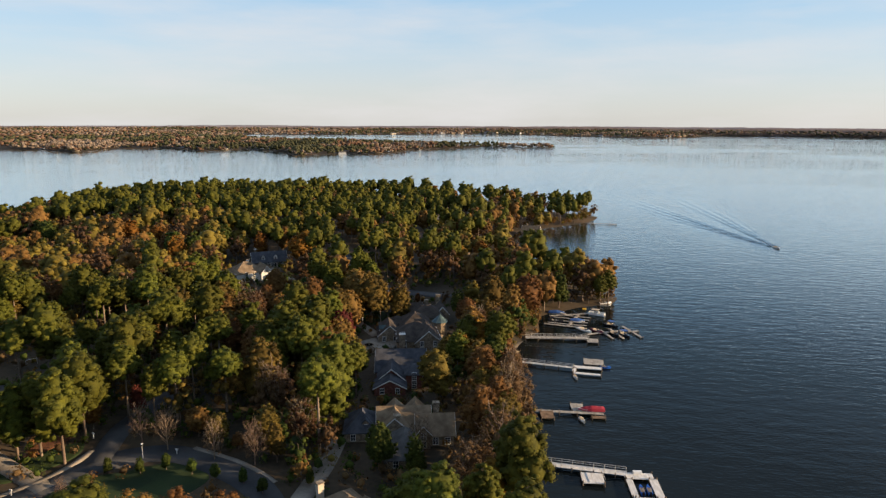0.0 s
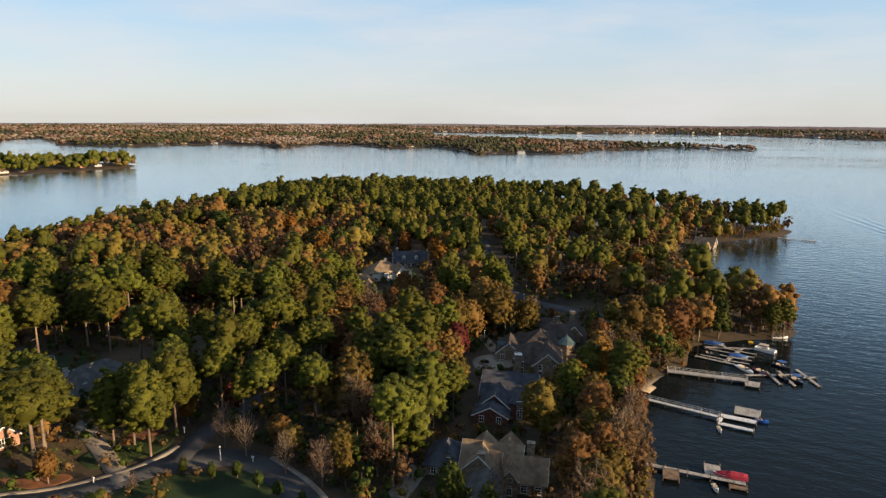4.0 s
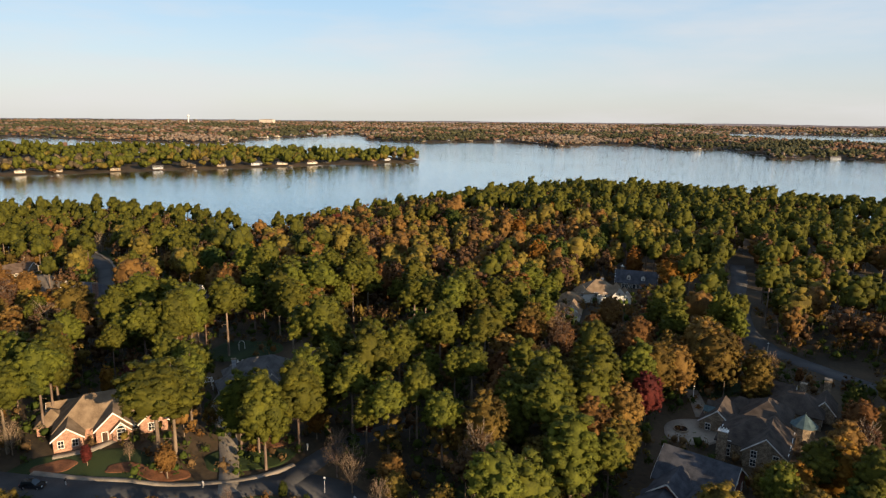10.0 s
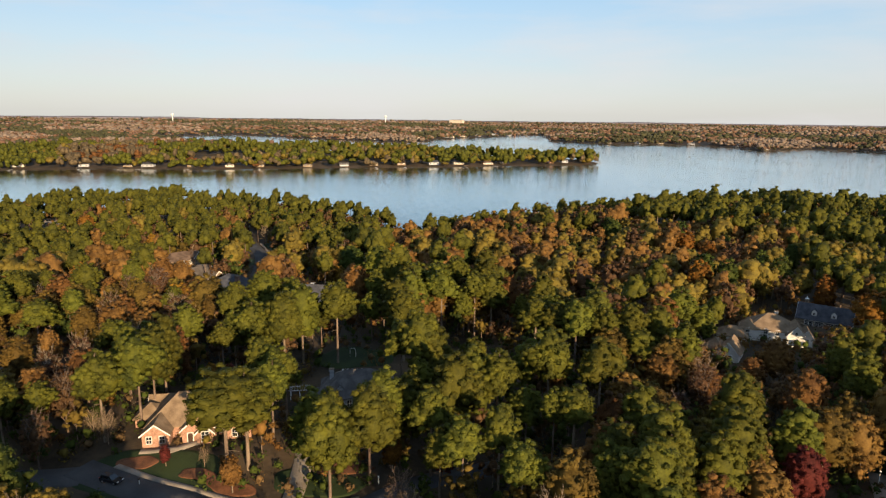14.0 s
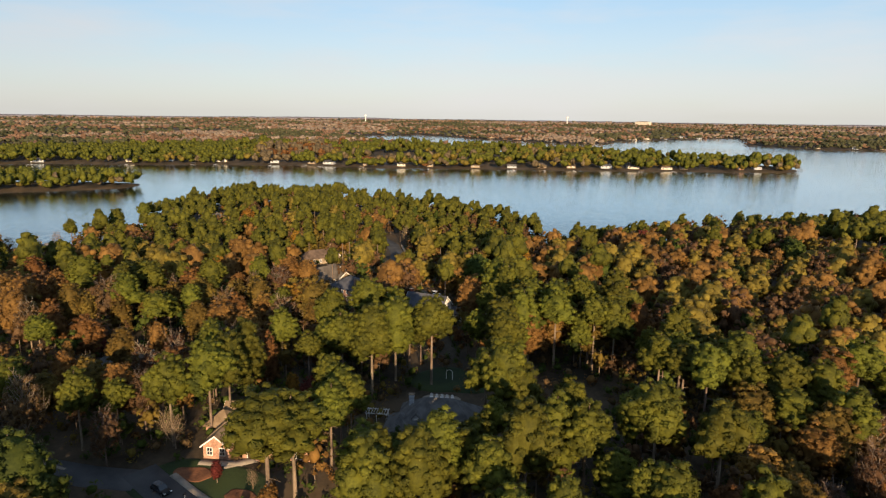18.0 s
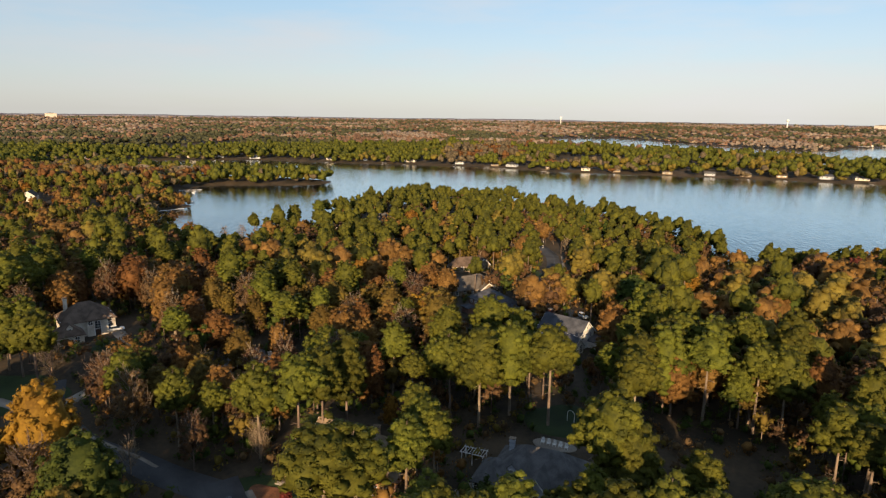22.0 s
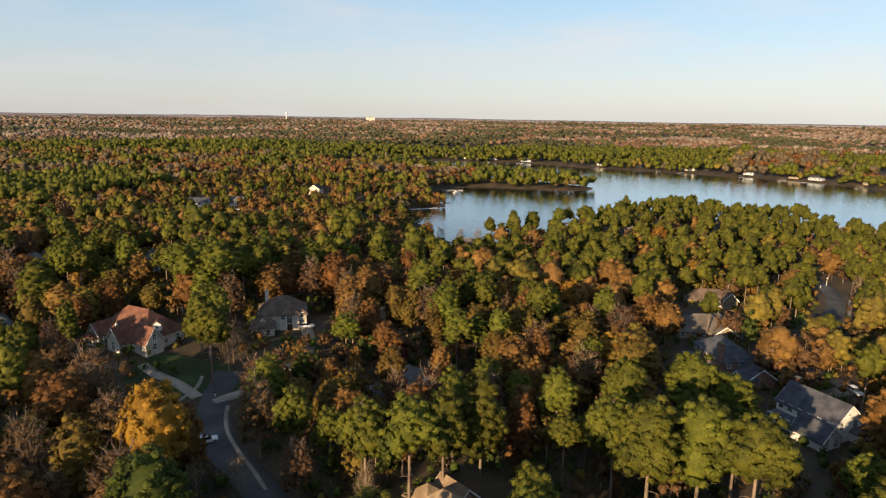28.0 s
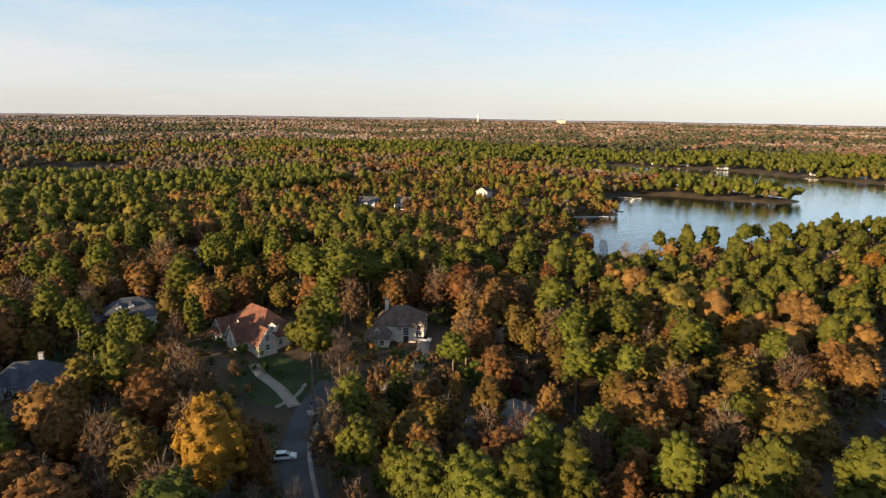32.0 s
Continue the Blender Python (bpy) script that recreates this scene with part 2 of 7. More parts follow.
LAKE = np.array(SHORE_EAST + SHORE_NORTH + SHORE_CREEK + SHORE_WEST + SHORE_FAR, dtype=float)


def value_noise(x, y, size, seed):
    """Smooth random heights between 0 and 1 on a grid of that cell size."""
    r = np.random.RandomState(seed).rand(64, 64)
    u, v = np.asarray(x, dtype=float) / size, np.asarray(y, dtype=float) / size
    i, j = np.floor(u).astype(int), np.floor(v).astype(int)
    a, b = u - i, v - j
    a, b = a * a * (3 - 2 * a), b * b * (3 - 2 * b)
    g = lambda p, q: r[p % 64, q % 64]
    return (g(i, j) * (1 - a) + g(i + 1, j) * a) * (1 - b) + (g(i, j + 1) * (1 - a) + g(i + 1, j + 1) * a) * b


def shore_distance(x, y):
    """Metres from the shore: above 0 on land, below 0 in the lake."""
    x, y = np.asarray(x, dtype=float).ravel(), np.asarray(y, dtype=float).ravel()
    best = np.full(x.shape, 1e18)
    inside = np.zeros(x.shape, dtype=bool)
    for (ax, ay), (bx, by) in zip(LAKE, np.roll(LAKE, -1, axis=0)):
        ex, ey = bx - ax, by - ay
        s = np.clip(((x - ax) * ex + (y - ay) * ey) / (ex * ex + ey * ey), 0, 1)
        best = np.minimum(best, (x - ax - s * ex) ** 2 + (y - ay - s * ey) ** 2)
        if by != ay:
            inside ^= ((ay > y) != (by > y)) & (x < ax + (y - ay) / (by - ay) * ex)
    d = np.sqrt(best)
    wob = (value_noise(x, y, 23, 3) - 0.5) * 7 + (value_noise(x, y, 90, 4) - 0.5) * np.clip((np.hypot(x, y) - 500) / 30, 0, 30)
    return np.where(inside, -d, d) + wob * np.clip(np.hypot(x, y) / 400, 0.35, 1)


def bump_at(x, y, cx, cy, r):
    return np.exp(-((x - cx) ** 2 + (y - cy) ** 2) / (r * r))


# levelled building plots and street points: x, y, reach, height
PADS = [(-10, 149, 16, 1.3), (-14, 188, 14, 1.7), (-8, 232, 20, 2.0), (-20, 114, 11, 2.1), (-128, 114, 15, 5.7), (-124, 154, 15, 5.1), (-88, 294, 15, 5.9), (-90, 269, 9, 5.9),
        (-91, 328, 11, 6.1), (-176, 80, 13, 5.5), (-267, 145, 14, 5.9), (-304, 145, 12, 6.0), (-232, 154, 13, 5.4), (-204, 176, 13, 5.4), (-198, 22, 13, 9.2), (-162, -4, 13, 10.8),
        (-212, 54, 9, 10.0), (-150, 37, 9, 5.2), (-134, 54, 9, 4.7), (-120, 88, 9, 4.2), (-88, 122, 9, 3.2), (-60, 132, 9, 2.7), (-25, 216, 9, 2.1), (-20, 289, 14, 2.6), (-235, 187, 8, 5.2),
        (-300, 185, 12, 4.2), (-372, 190, 12, 3.0), (-145, -50, 13, 8.2), (-107, -20, 12, 7.4), (-112, 106, 9, 4.6), (-155, 18, 8, 7.0)]


def ground_height(x, y):
    x, y = np.asarray(x, dtype=float), np.asarray(y, dtype=float)
    d = shore_distance(x, y).reshape(x.shape)
    rise = 3.6 * (1 - np.exp(-np.clip(d, 0, None) / 28)) + (value_noise(x, y, 75, 5) - 0.4) * 3.0 * np.clip(d / 60, 0, 1)
    inland = np.clip(d / 70, 0, 1)
    rise = rise + inland * (6.5 * bump_at(x, y, -190, -30, 95) + 5.0 * bump_at(x, y, -170, 440, 130) + 2.0 * bump_at(x, y, -200, 130, 70))
    far = np.hypot(x, y)
    rise = rise + np.clip(d / 300, 0, 1) * (value_noise(x, y, 420, 6) * 14 * np.clip((far - 500) / 900, 0, 1)) + 9 * np.clip((far - 2600) / 2000, 0, 1) ** 1.5 * np.clip(d / 500, 0, 1)
    total, weight = rise * 1.0, np.ones(x.shape)
    for px, py, r, pz in PADS:
        e = np.clip(np.hypot(x - px, y - py) / r, 0.25, None)
        w = 40 * np.exp(-e ** 2 * 1.1)
        total, weight = total + w * pz, weight + w
    rise = total / weight * np.clip(d / 3, 0, 1)
    return np.where(d > 0, 0.35 * np.clip(d / 1.5, 0, 1) + rise, np.clip(d * 0.35, -4, 0))


def axis_lines(lo, hi, step, low_end, high_end, grow=1.045):
    mid = list(np.arange(lo, hi + 0.1, step))
    s, v = step, hi
    while v < high_end:
        s *= grow
        v += s
        mid.append(v)
    s, v = step, lo
    while v > low_end:
        s *= grow
        v -= s
        mid.insert(0, v)
    return np.array(mid)


xs, ys = axis_lines(-470, 150, 5.0, -5200, 5200), axis_lines(-130, 620, 5.0, -4000, 5200)
gx, gy = np.meshgrid(xs, ys)
gz = ground_height(gx, gy)
nx, ny = len(xs), len(ys)
idx = np.arange(nx * ny).reshape(ny, nx)
quads = np.stack([idx[:-1, :-1], idx[:-1, 1:], idx[1:, 1:], idx[1:, :-1]], axis=-1).reshape(-1, 4)
ground = new("ground", mesh_of("ground", np.stack([gx, gy, gz], axis=-1), quads, mats=[SOIL], smooth=True))
tagged(ground, "brown leaf-littered woodland ground sloping to the lake", "ground", kind="structure")
me = mesh_of("water", [(-5200, -4000, 0), (5200, -4000, 0), (5200, 5200, 0), (-5200, 5200, 0)], [(0, 1, 2, 3)], mats=[WATER])
water = tagged(new("water", me), "dark blue rippled lake water reflecting the sky", "water", kind="structure")


def sheet_height(x, y):
    """Height of the ground sheet itself, between its grid lines."""
    x, y = np.atleast_1d(np.asarray(x, dtype=float)), np.atleast_1d(np.asarray(y, dtype=float))
    i = np.clip(np.searchsorted(xs, x) - 1, 0, nx - 2)
    j = np.clip(np.searchsorted(ys, y) - 1, 0, ny - 2)
    a, b = (x - xs[i]) / (xs[i + 1] - xs[i]), (y - ys[j]) / (ys[j + 1] - ys[j])
    return (gz[j, i] * (1 - a) + gz[j, i + 1] * a) * (1 - b) + (gz[j + 1, i] * (1 - a) + gz[j + 1, i + 1] * a) * b


def gh(x, y):
    return float(sheet_height(x, y)[0])

# ---- trees ----
T = (1 + 5 ** 0.5) / 2
ICO_V = np.array([(-1, T, 0), (1, T, 0), (-1, -T, 0), (1, -T, 0), (0, -1, T), (0, 1, T), (0, -1, -T), (0, 1, -T), (T, 0, -1), (T, 0, 1), (-T, 0, -1), (-T, 0, 1)]) / math.hypot(1, T)
ICO_F = np.array([(0, 11, 5), (0, 5, 1), (0, 1, 7), (0, 7, 10), (0, 10, 11), (1, 5, 9), (5, 11, 4), (11, 10, 2), (10, 7, 6), (7, 1, 8),
                  (3, 9, 4), (3, 4, 2), (3, 2, 6), (3, 6, 8), (3, 8, 9), (4, 9, 5), (2, 4, 11), (6, 2, 10), (8, 6, 7), (9, 8, 1)])
rng = np.random.RandomState(7)


def unit(v):
    return v / np.maximum(np.linalg.norm(v, axis=-1, keepdims=True), 1e-9)


def subdivided(verts, faces):
    """The same ball with every triangle split into four."""
    pts, made, out = [tuple(v) for v in verts], {}, []

    def middle(i, j):
        key = (min(i, j), max(i, j))
        if key not in made:
            made[key] = len(pts)
            pts.append(tuple(unit(np.array(pts[i]) + np.array(pts[j]))))
        return made[key]

    for i, j, k in faces:
        a, b, c = middle(i, j), middle(j, k), middle(k, i)
        out += [(i, a, c), (a, j, b), (c, b, k), (a, b, c)]
    return np.array(pts), np.array(out)


BALL_V, BALL_F = subdivided(ICO_V, ICO_F)


def blobs(centres, radii, jitter=0.22, fine=False):
    """Rough lumps of twenty or eighty sides, one at each centre."""
    bv, bf = (BALL_V, BALL_F) if fine else (ICO_V, ICO_F)
    n, k = len(centres), len(bv)
    v = bv[None] * (1 + (rng.rand(n, k, 1) - 0.5) * 2 * jitter) * radii[:, None, :] + centres[:, None, :]
    f = bf[None] + (np.arange(n) * k)[:, None, None]
    return v.reshape(-1, 3), f.reshape(-1, 3)


def sprays(centres, radii, each, size, up=0.30, heart=None, outward=0.0):
    """Small leaf sprays all over the lumps, turned outwards from the lump and from the crown's heart."""
    c, r = np.repeat(centres, each, axis=0), np.repeat(radii, each, axis=0)
    d = unit(rng.normal(size=c.shape))
    if heart is not None:
        o = unit(c - np.asarray(heart))
        d = unit(d + o * 0.55)
    p = c + d * r * (0.66 + 0.42 * rng.rand(len(c), 1))
    nrm = d + np.array([0, 0, up]) + rng.normal(size=c.shape) * 0.30
    if heart is not None:
        nrm = nrm + o * outward
    nrm = unit(nrm)
    a = unit(np.cross(nrm, rng.normal(size=c.shape)))
    b = np.cross(nrm, a)
    s = size * (0.55 + 0.9 * rng.rand(len(c), 1))
    a, b = a * s, b * s * (0.55 + 0.55 * rng.rand(len(c), 1))
    bend = nrm * s * (rng.rand(len(c), 1) - 0.35) * 0.7
    v = np.stack([p - a - b * 0.5, p + a - b * 0.3 + bend, p + b], axis=1).reshape(-1, 3)
    return v, np.arange(len(v)).reshape(-1, 3)


def tube(points, radii, sides=6):
    """A tapered, bent limb."""
    points = np.asarray(points, dtype=float)
    ang = np.arange(sides) * 2 * math.pi / sides
    rings = []
    for k, (p, r) in enumerate(zip(points, radii)):
        t = unit(points[min(k + 1, len(points) - 1)] - points[max(k - 1, 0)])
        a = unit(np.cross(t, (0.31, 0.95, 0.05)))
        b = np.cross(t, a)
        rings.append(p + r * (np.cos(ang)[:, None] * a + np.sin(ang)[:, None] * b))
    v = np.concatenate(rings)
    k = np.arange(sides)
    q = [np.stack([i * sides + k, i * sides + (k + 1) % sides, (i + 1) * sides + (k + 1) % sides, (i + 1) * sides + k], axis=-1) for i in range(len(points) - 1)]
    return v, np.concatenate(q)


def joined(pieces):
    vs, qs, n = [], [], 0
    for v, q in pieces:
        vs.append(v)
        qs.append(q + n)
        n += len(v)
    return np.concatenate(vs), np.concatenate(qs)


def tufted(domes, n):
    """Tufts spread over a cluster of rounded domes, each given as centre and radii: their places and sizes, and the domes' cores."""
    share = np.array([rx * rz for _, (rx, _, rz) in domes])
    share = np.maximum(3, np.round(n * share / share.sum()).astype(int))
    cs, rs = [], []
    for k, ((centre, radii), m) in enumerate(zip(domes, share)):
        centre, radii = np.array(centre), np.array(radii)
        zz = 1 - 1.75 * (np.arange(m) + 0.2 + 0.6 * rng.rand(m)) / m
        a = np.arange(m) * 2.4 + rng.rand(m) * 0.9
        ring = np.sqrt(np.clip(1 - zz * zz, 0, 1))
        p = centre + np.stack([np.cos(a) * ring, np.sin(a) * ring, zz], axis=-1) * radii * (0.80 + 0.22 * rng.rand(m, 1))
        s = radii.mean() * min(1 / math.sqrt(m), 0.28) * (0.95 + 0.75 * rng.rand(m))
        keep = np.ones(m, dtype=bool)
        for j, (oc, orad) in enumerate(domes):
            if j != k:
                keep &= (((p - np.array(oc)) / (np.array(orad) * 0.78)) ** 2).sum(axis=1) > 1
        cs.append(p[keep])
        rs.append(np.stack([s, s, s * 0.8], axis=-1)[keep])
    return np.concatenate(cs), np.concatenate(rs), np.array([d[0] for d in domes]), np.array([d[1] for d in domes])


def pine_lumps(h, n, spread, deep=None):
    """A tall pine's crown: a bare stem below, a head of a few rounded cushions above."""
    tall = spread * (1.0 + 0.6 * rng.rand() if deep is None else deep)
    mid = h * 0.98 - tall
    domes = [((0, 0, mid + tall * 0.12), (spread * 0.66, spread * 0.66, tall * 0.86))]
    turn, m = rng.rand() * 6.3, 3 + rng.randint(3)
    for k in range(m):
        a, f = turn + k * 6.28 / m + rng.normal() * 0.3, 0.38 + 0.16 * rng.rand()
        q = spread * (0.40 + 0.16 * rng.rand())
        domes.append(((math.cos(a) * f * spread, math.sin(a) * f * spread, mid + tall * (0.55 * rng.rand() - 0.42)), (q, q, tall * (0.42 + 0.18 * rng.rand()))))
    return tufted(domes, n)


def broad_lumps(h, n, spread, low=0.22):
    """A broad-leaved crown: an upright oval with a few bulges."""
    half = h * (1 - low) * 0.5
    mid = h * 0.985 - half
    domes = [((0, 0, mid), (spread * 0.84, spread * 0.84, half))]
    turn, m = rng.rand() * 6.3, 3 + rng.randint(2)
    for k in range(m):
        a, f = turn + k * 6.28 / m + rng.normal() * 0.3, 0.42 + 0.14 * rng.rand()
        q = spread * (0.42 + 0.14 * rng.rand())
        domes.append(((math.cos(a) * f * spread, math.sin(a) * f * spread, mid + half * (0.85 * rng.rand() - 0.55)), (q, q, half * (0.40 + 0.12 * rng.rand()))))
    return tufted(domes, n)


def pine_stem(h, c):
    lean = rng.normal(size=2) * 0.015 * h
    pts = [np.array([lean[0] * k * k, lean[1] * k * k, h * 0.93 * k]) for k in (0, 0.25, 0.5, 0.75, 1)]
    pieces = [tube(pts, [h * 0.0145, h * 0.0120, h * 0.0098, h * 0.006, h * 0.002])]
    for p in c[::14]:
        z = min(p[2] - 0.6, h * 0.88)
        k = z / (h * 0.93)
        base = np.array([lean[0] * k * k, lean[1] * k * k, z])
        pieces.append(tube([base, (base + p) / 2 + (0, 0, 0.2), p], [h * 0.005, h * 0.0035, h * 0.001], 4))
    for _ in range(4):
        a, z = rng.rand() * 6.3, h * (0.28 + 0.2 * rng.rand())
        pieces.append(tube([(0, 0, z), (math.cos(a) * 0.8, math.sin(a) * 0.8, z + 0.1), (math.cos(a) * 1.7, math.sin(a) * 1.7, z - 0.1)], [0.07, 0.05, 0.02], 4))
    return joined(pieces)


def broad_stem(h, c, low=0.25):
    fork = h * (low + 0.08)
    pieces = [tube([(0, 0, -0.2), (0.05, 0, fork * 0.5), (0.0, 0.08, fork)], [h * 0.022, h * 0.017, h * 0.013])]
    for p in c[::14]:
        mid = np.array([p[0] * 0.4, p[1] * 0.4, fork + (p[2] - fork) * 0.5])
        pieces.append(tube([(0, 0.08, fork * 0.95), mid, p], [h * 0.009, h * 0.006, h * 0.0015], 4))
    return joined(pieces)


def bare_branches(h, spread):
    """A leafless tree: limbs that fork into fine twigs in an upright oval."""
    pieces = [tube([(0, 0, -0.2), (0, 0.04, h * 0.3), (0.03, 0, h * 0.62), (0, 0, h * 0.95)], [h * 0.018, h * 0.013, h * 0.007, h * 0.002], 5)]
    for k in range(26):
        f = 0.16 + 0.72 * k / 26
        a = k * 2.4 + rng.rand()
        up = np.array([math.cos(a) * 0.62, math.sin(a) * 0.62, 0.85])
        ln = spread * (1.15 - 0.75 * f) * (0.8 + 0.4 * rng.rand()) * 1.5
        s = np.array([0, 0, h * f])
        m, e = s + up * ln * 0.5, s + up * ln + (0, 0, 0.25 * ln)
        pieces.append(tube([s, m, e], [h * 0.0055, h * 0.0036, h * 0.0010], 4))
        for j in range(7):
            g = 0.3 + 0.65 * rng.rand()
            q = s + (e - s) * g
            d2 = unit(up + rng.normal(size=3) * 0.55)
            l2 = ln * (0.28 + 0.3 * rng.rand())
            pieces.append(tube([q, q + d2 * l2 * 0.5, q + unit(d2 + (0, 0, 0.4)) * l2], [h * 0.0026, h * 0.0018, h * 0.0006], 3))
    return joined(pieces)


def crown_parts(lumps, each, size, solid=0.84, fine=False):
    """The domes' rough cores, the tufts on them, and the leaf sprays that cover and fray the tufts."""
    c, r, core, wide = lumps
    heart = core[0] - np.array([0, 0, 0.3 * wide[0][2]])
    bv, bt = blobs(core, wide * ((0.80 if fine else 0.97) if solid > 0.7 else solid * 0.8), 0.14, fine or len(c) > 22)
    tv, tt = blobs(c, r * solid, 0.28)
    sv, st = sprays(c, r * 1.08, each, size, up=0.2, heart=heart, outward=0.8)
    return np.concatenate([bv, tv]), np.concatenate([bt, tt + len(bv)]), sv, st


def crown_mesh(name, lumps, leaf, each, size, solid=0.84):
    bv, bt, sv, sq = crown_parts(lumps, each, size, solid, True)
    return mesh_of(name, np.concatenate([bv, sv]), None, np.concatenate([bt, sq + len(bv)]), mats=[leaf])


PINES, BROADS, SPARSE, BARES = [], [], [], []
for k in range(7):
    h = 24.0
    lumps = pine_lumps(h, 104 + 4 * k, 4.5 + 0.24 * k, (1.25, 1.70, 1.08, 1.45, 1.95, 1.18, 1.35)[k])
    PINES.append((mesh_of("trunk", *pine_stem(h, lumps[0]), mats=[BARK]), crown_mesh("crown", lumps, LEAF["pine"], 30, 0.25)))
for k in range(5):
    h = 17.0
    lumps = broad_lumps(h, 120 + 6 * k, 3.7 + 0.42 * k, 0.12 + 0.02 * k)
    BROADS.append((mesh_of("trunk", *broad_stem(h, lumps[0]), mats=[BARK]), crown_mesh("crown", lumps, LEAF["olive"], 26, 0.22, 0.74)))
for k in range(3):
    h = 17.0
    lumps = broad_lumps(h, 120, 4.0 + 0.5 * k, 0.16)
    SPARSE.append((mesh_of("trunk", *bare_branches(h, 3.7 + 0.4 * k), mats=[BARK]), crown_mesh("crown", lumps, LEAF["brown"], 26, 0.21, 0.5)))
for k in range(3):
    dry = crown_parts(broad_lumps(11.0, 90, 2.9, 0.16), 15, 0.15, 0.12)
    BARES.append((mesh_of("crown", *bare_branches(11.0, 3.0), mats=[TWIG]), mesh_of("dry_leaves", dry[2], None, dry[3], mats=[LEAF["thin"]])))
TINTED = {}


def tinted(mesh, colour):
    key = (mesh.name, colour)
    if key not in TINTED:
        m = mesh.copy()
        m.materials[0] = LEAF[colour]
        TINTED[key] = m
    return TINTED[key]


TREE_WORDS = {
    "pine": ("pine_tree", "tall pine with a bare reddish trunk and clumped green crown", "pine tree"),
    "green": ("leafy_tree", "broad green leafy tree among the woods", "tree"),
    "olive": ("oak_tree", "oak with fading olive-yellow autumn leaves", "oak tree"),
    "rust": ("autumn_tree", "autumn tree with rust-orange leaves", "tree"),
    "brown": ("oak_tree", "oak with thin dry brown autumn leaves", "oak tree"),
    "gold": ("maple_tree", "maple in glowing golden-orange autumn leaf", "maple tree"),
    "maroon": ("maple_tree", "small maple with dark red leaves", "maple tree"),
}


def plant(kind, x, y, height, width=1.0, z=None):
    """One tree with its trunk and crown."""
    z = gh(x, y) - 0.1 if z is None else z
    name, label, cat = TREE_WORDS[kind]
    if kind == "pine":
        stem, crown = PINES[rng.randint(len(PINES))]
        s = height / 24.0
    else:
        pool = SPARSE if kind == "brown" else BROADS
        stem, crown = pool[rng.randint(len(pool))]
        s = height / 17.0
    t = thing(name, pose(x, y, z, 0, 0, rng.rand() * 360) @ Matrix.Diagonal((s * width, s * width, s, 1)), label, cat, "woodland trees")
    for n, m in (("trunk", stem), ("crown", tinted(crown, kind))):
        o = new(n, m)
        o.parent = t
    return t


def plant_bare(x, y, height):
    s = height / 11.0
    t = thing("bare_tree", pose(x, y, gh(x, y) - 0.1, 0, 0, rng.rand() * 360) @ Matrix.Diagonal((s, s, s, 1)), "nearly leafless tan tree with fine upright twigs", "bare tree", "bare trees")
    for n, m in zip(("crown", "dry_leaves"), BARES[rng.randint(len(BARES))]):
        o = new(n, m)
        o.parent = t
    return t


# clearings: (x, y, radius) round houses and yards; ways: (x, y) lines with a half width
CLEAR = [(-123, 52, 9), (-110, 59, 8), (-103, 118, 6), (-12, 150, 16), (-14, 190, 15), (-10, 225, 20), (0, 250, 16), (-20, 118, 12), (-135, 118, 17), (-122, 104, 10), (-132, 158, 17), (-95, 312, 16), (-86, 262, 9),
         (-92, 325, 12), (-178, 82, 15), (-285, 148, 18), (-238, 150, 15), (-208, 180, 13), (-200, 26, 15), (-168, -8, 16), (-215, 58, 8),
         (-26, 216, 13), (-60, 124, 14), (-110, 108, 13), (-96, 128, 9), (-5, 285, 16), (-60, 300, 13), (-150, 30, 15), (-165, 20, 14), (-150, 165, 12),
         (-132, 178, 13), (-118, 190, 13), (-128, 200, 10), (-112, 202, 9), (-234, 187, 8), (-147, -50, 12), (-107, -19, 10), (-180, 12, 9), (-14, 391, 9), (18, 332, 9), (-365, -288, 12), (-239, -209, 12), (-208, -124, 12), (-402, -229, 12), (-239, -80, 12), (-523, -209, 12)]
ROADS = [
    ("road", [(-122, 91), (-105, 101), (-90, 115), (-78, 133), (-66, 141), (-50, 134), (-36, 122), (-28, 100), (-26, 70)], 3.4),
    ("road", [(-78, 133), (-80, 150), (-76, 170)], 2.6),
    ("road", [(-118, 92), (-126, 74), (-134, 56), (-144, 44), (-152, 36), (-164, 30)], 3.6),
    ("road", [(-250, 168), (-272, 174), (-298, 184), (-322, 190), (-350, 193), (-376, 190), (-400, 176)], 3.4),
    ("road", [(-70, 400), (-60, 372), (-52, 340), (-38, 306), (-22, 289), (-4, 282), (10, 276)], 3.4),
]


def way_distance(x, y, line):
    best = np.full(np.shape(x), 1e9)
    for (ax, ay), (bx, by) in zip(line[:-1], line[1:]):
        ex, ey = bx - ax, by - ay
        s = np.clip(((x - ax) * ex + (y - ay) * ey) / (ex * ex + ey * ey), 0, 1)
        best = np.minimum(best, np.hypot(x - ax - s * ex, y - ay - s * ey))
    return best


def free_of_yards(x, y, margin=0.0, beside=None):
    ok = np.ones(np.shape(x), dtype=bool)
    for cx, cy, r in CLEAR:
        ok &= np.hypot(x - cx, y - cy) > r + margin
    for _, line, half in ROADS:
        ok &= way_distance(x, y, line) > half + 2.2 + (margin if beside is None else beside)
    return ok


ZONES = [(-130, -62, 58, 112, 0.10), (-300, -105, 232, 402, 0.06), (-700, -285, 20, 330, 0.74), (-175, -80, 118, 240, 0.80), (-285, -195, 60, 225, 0.45), (-200, -125, 55, 118, 0.22), (-25, 150, 100, 420, 0.16), (-175, -60, -120, 60, 0.22), (-80, -25, 140, 260, 0.45), (-400, -175, -120, 60, 0.38), (-620, 0, -330, -120, 0.26), (30, 150, 420, 600, 0.5)]


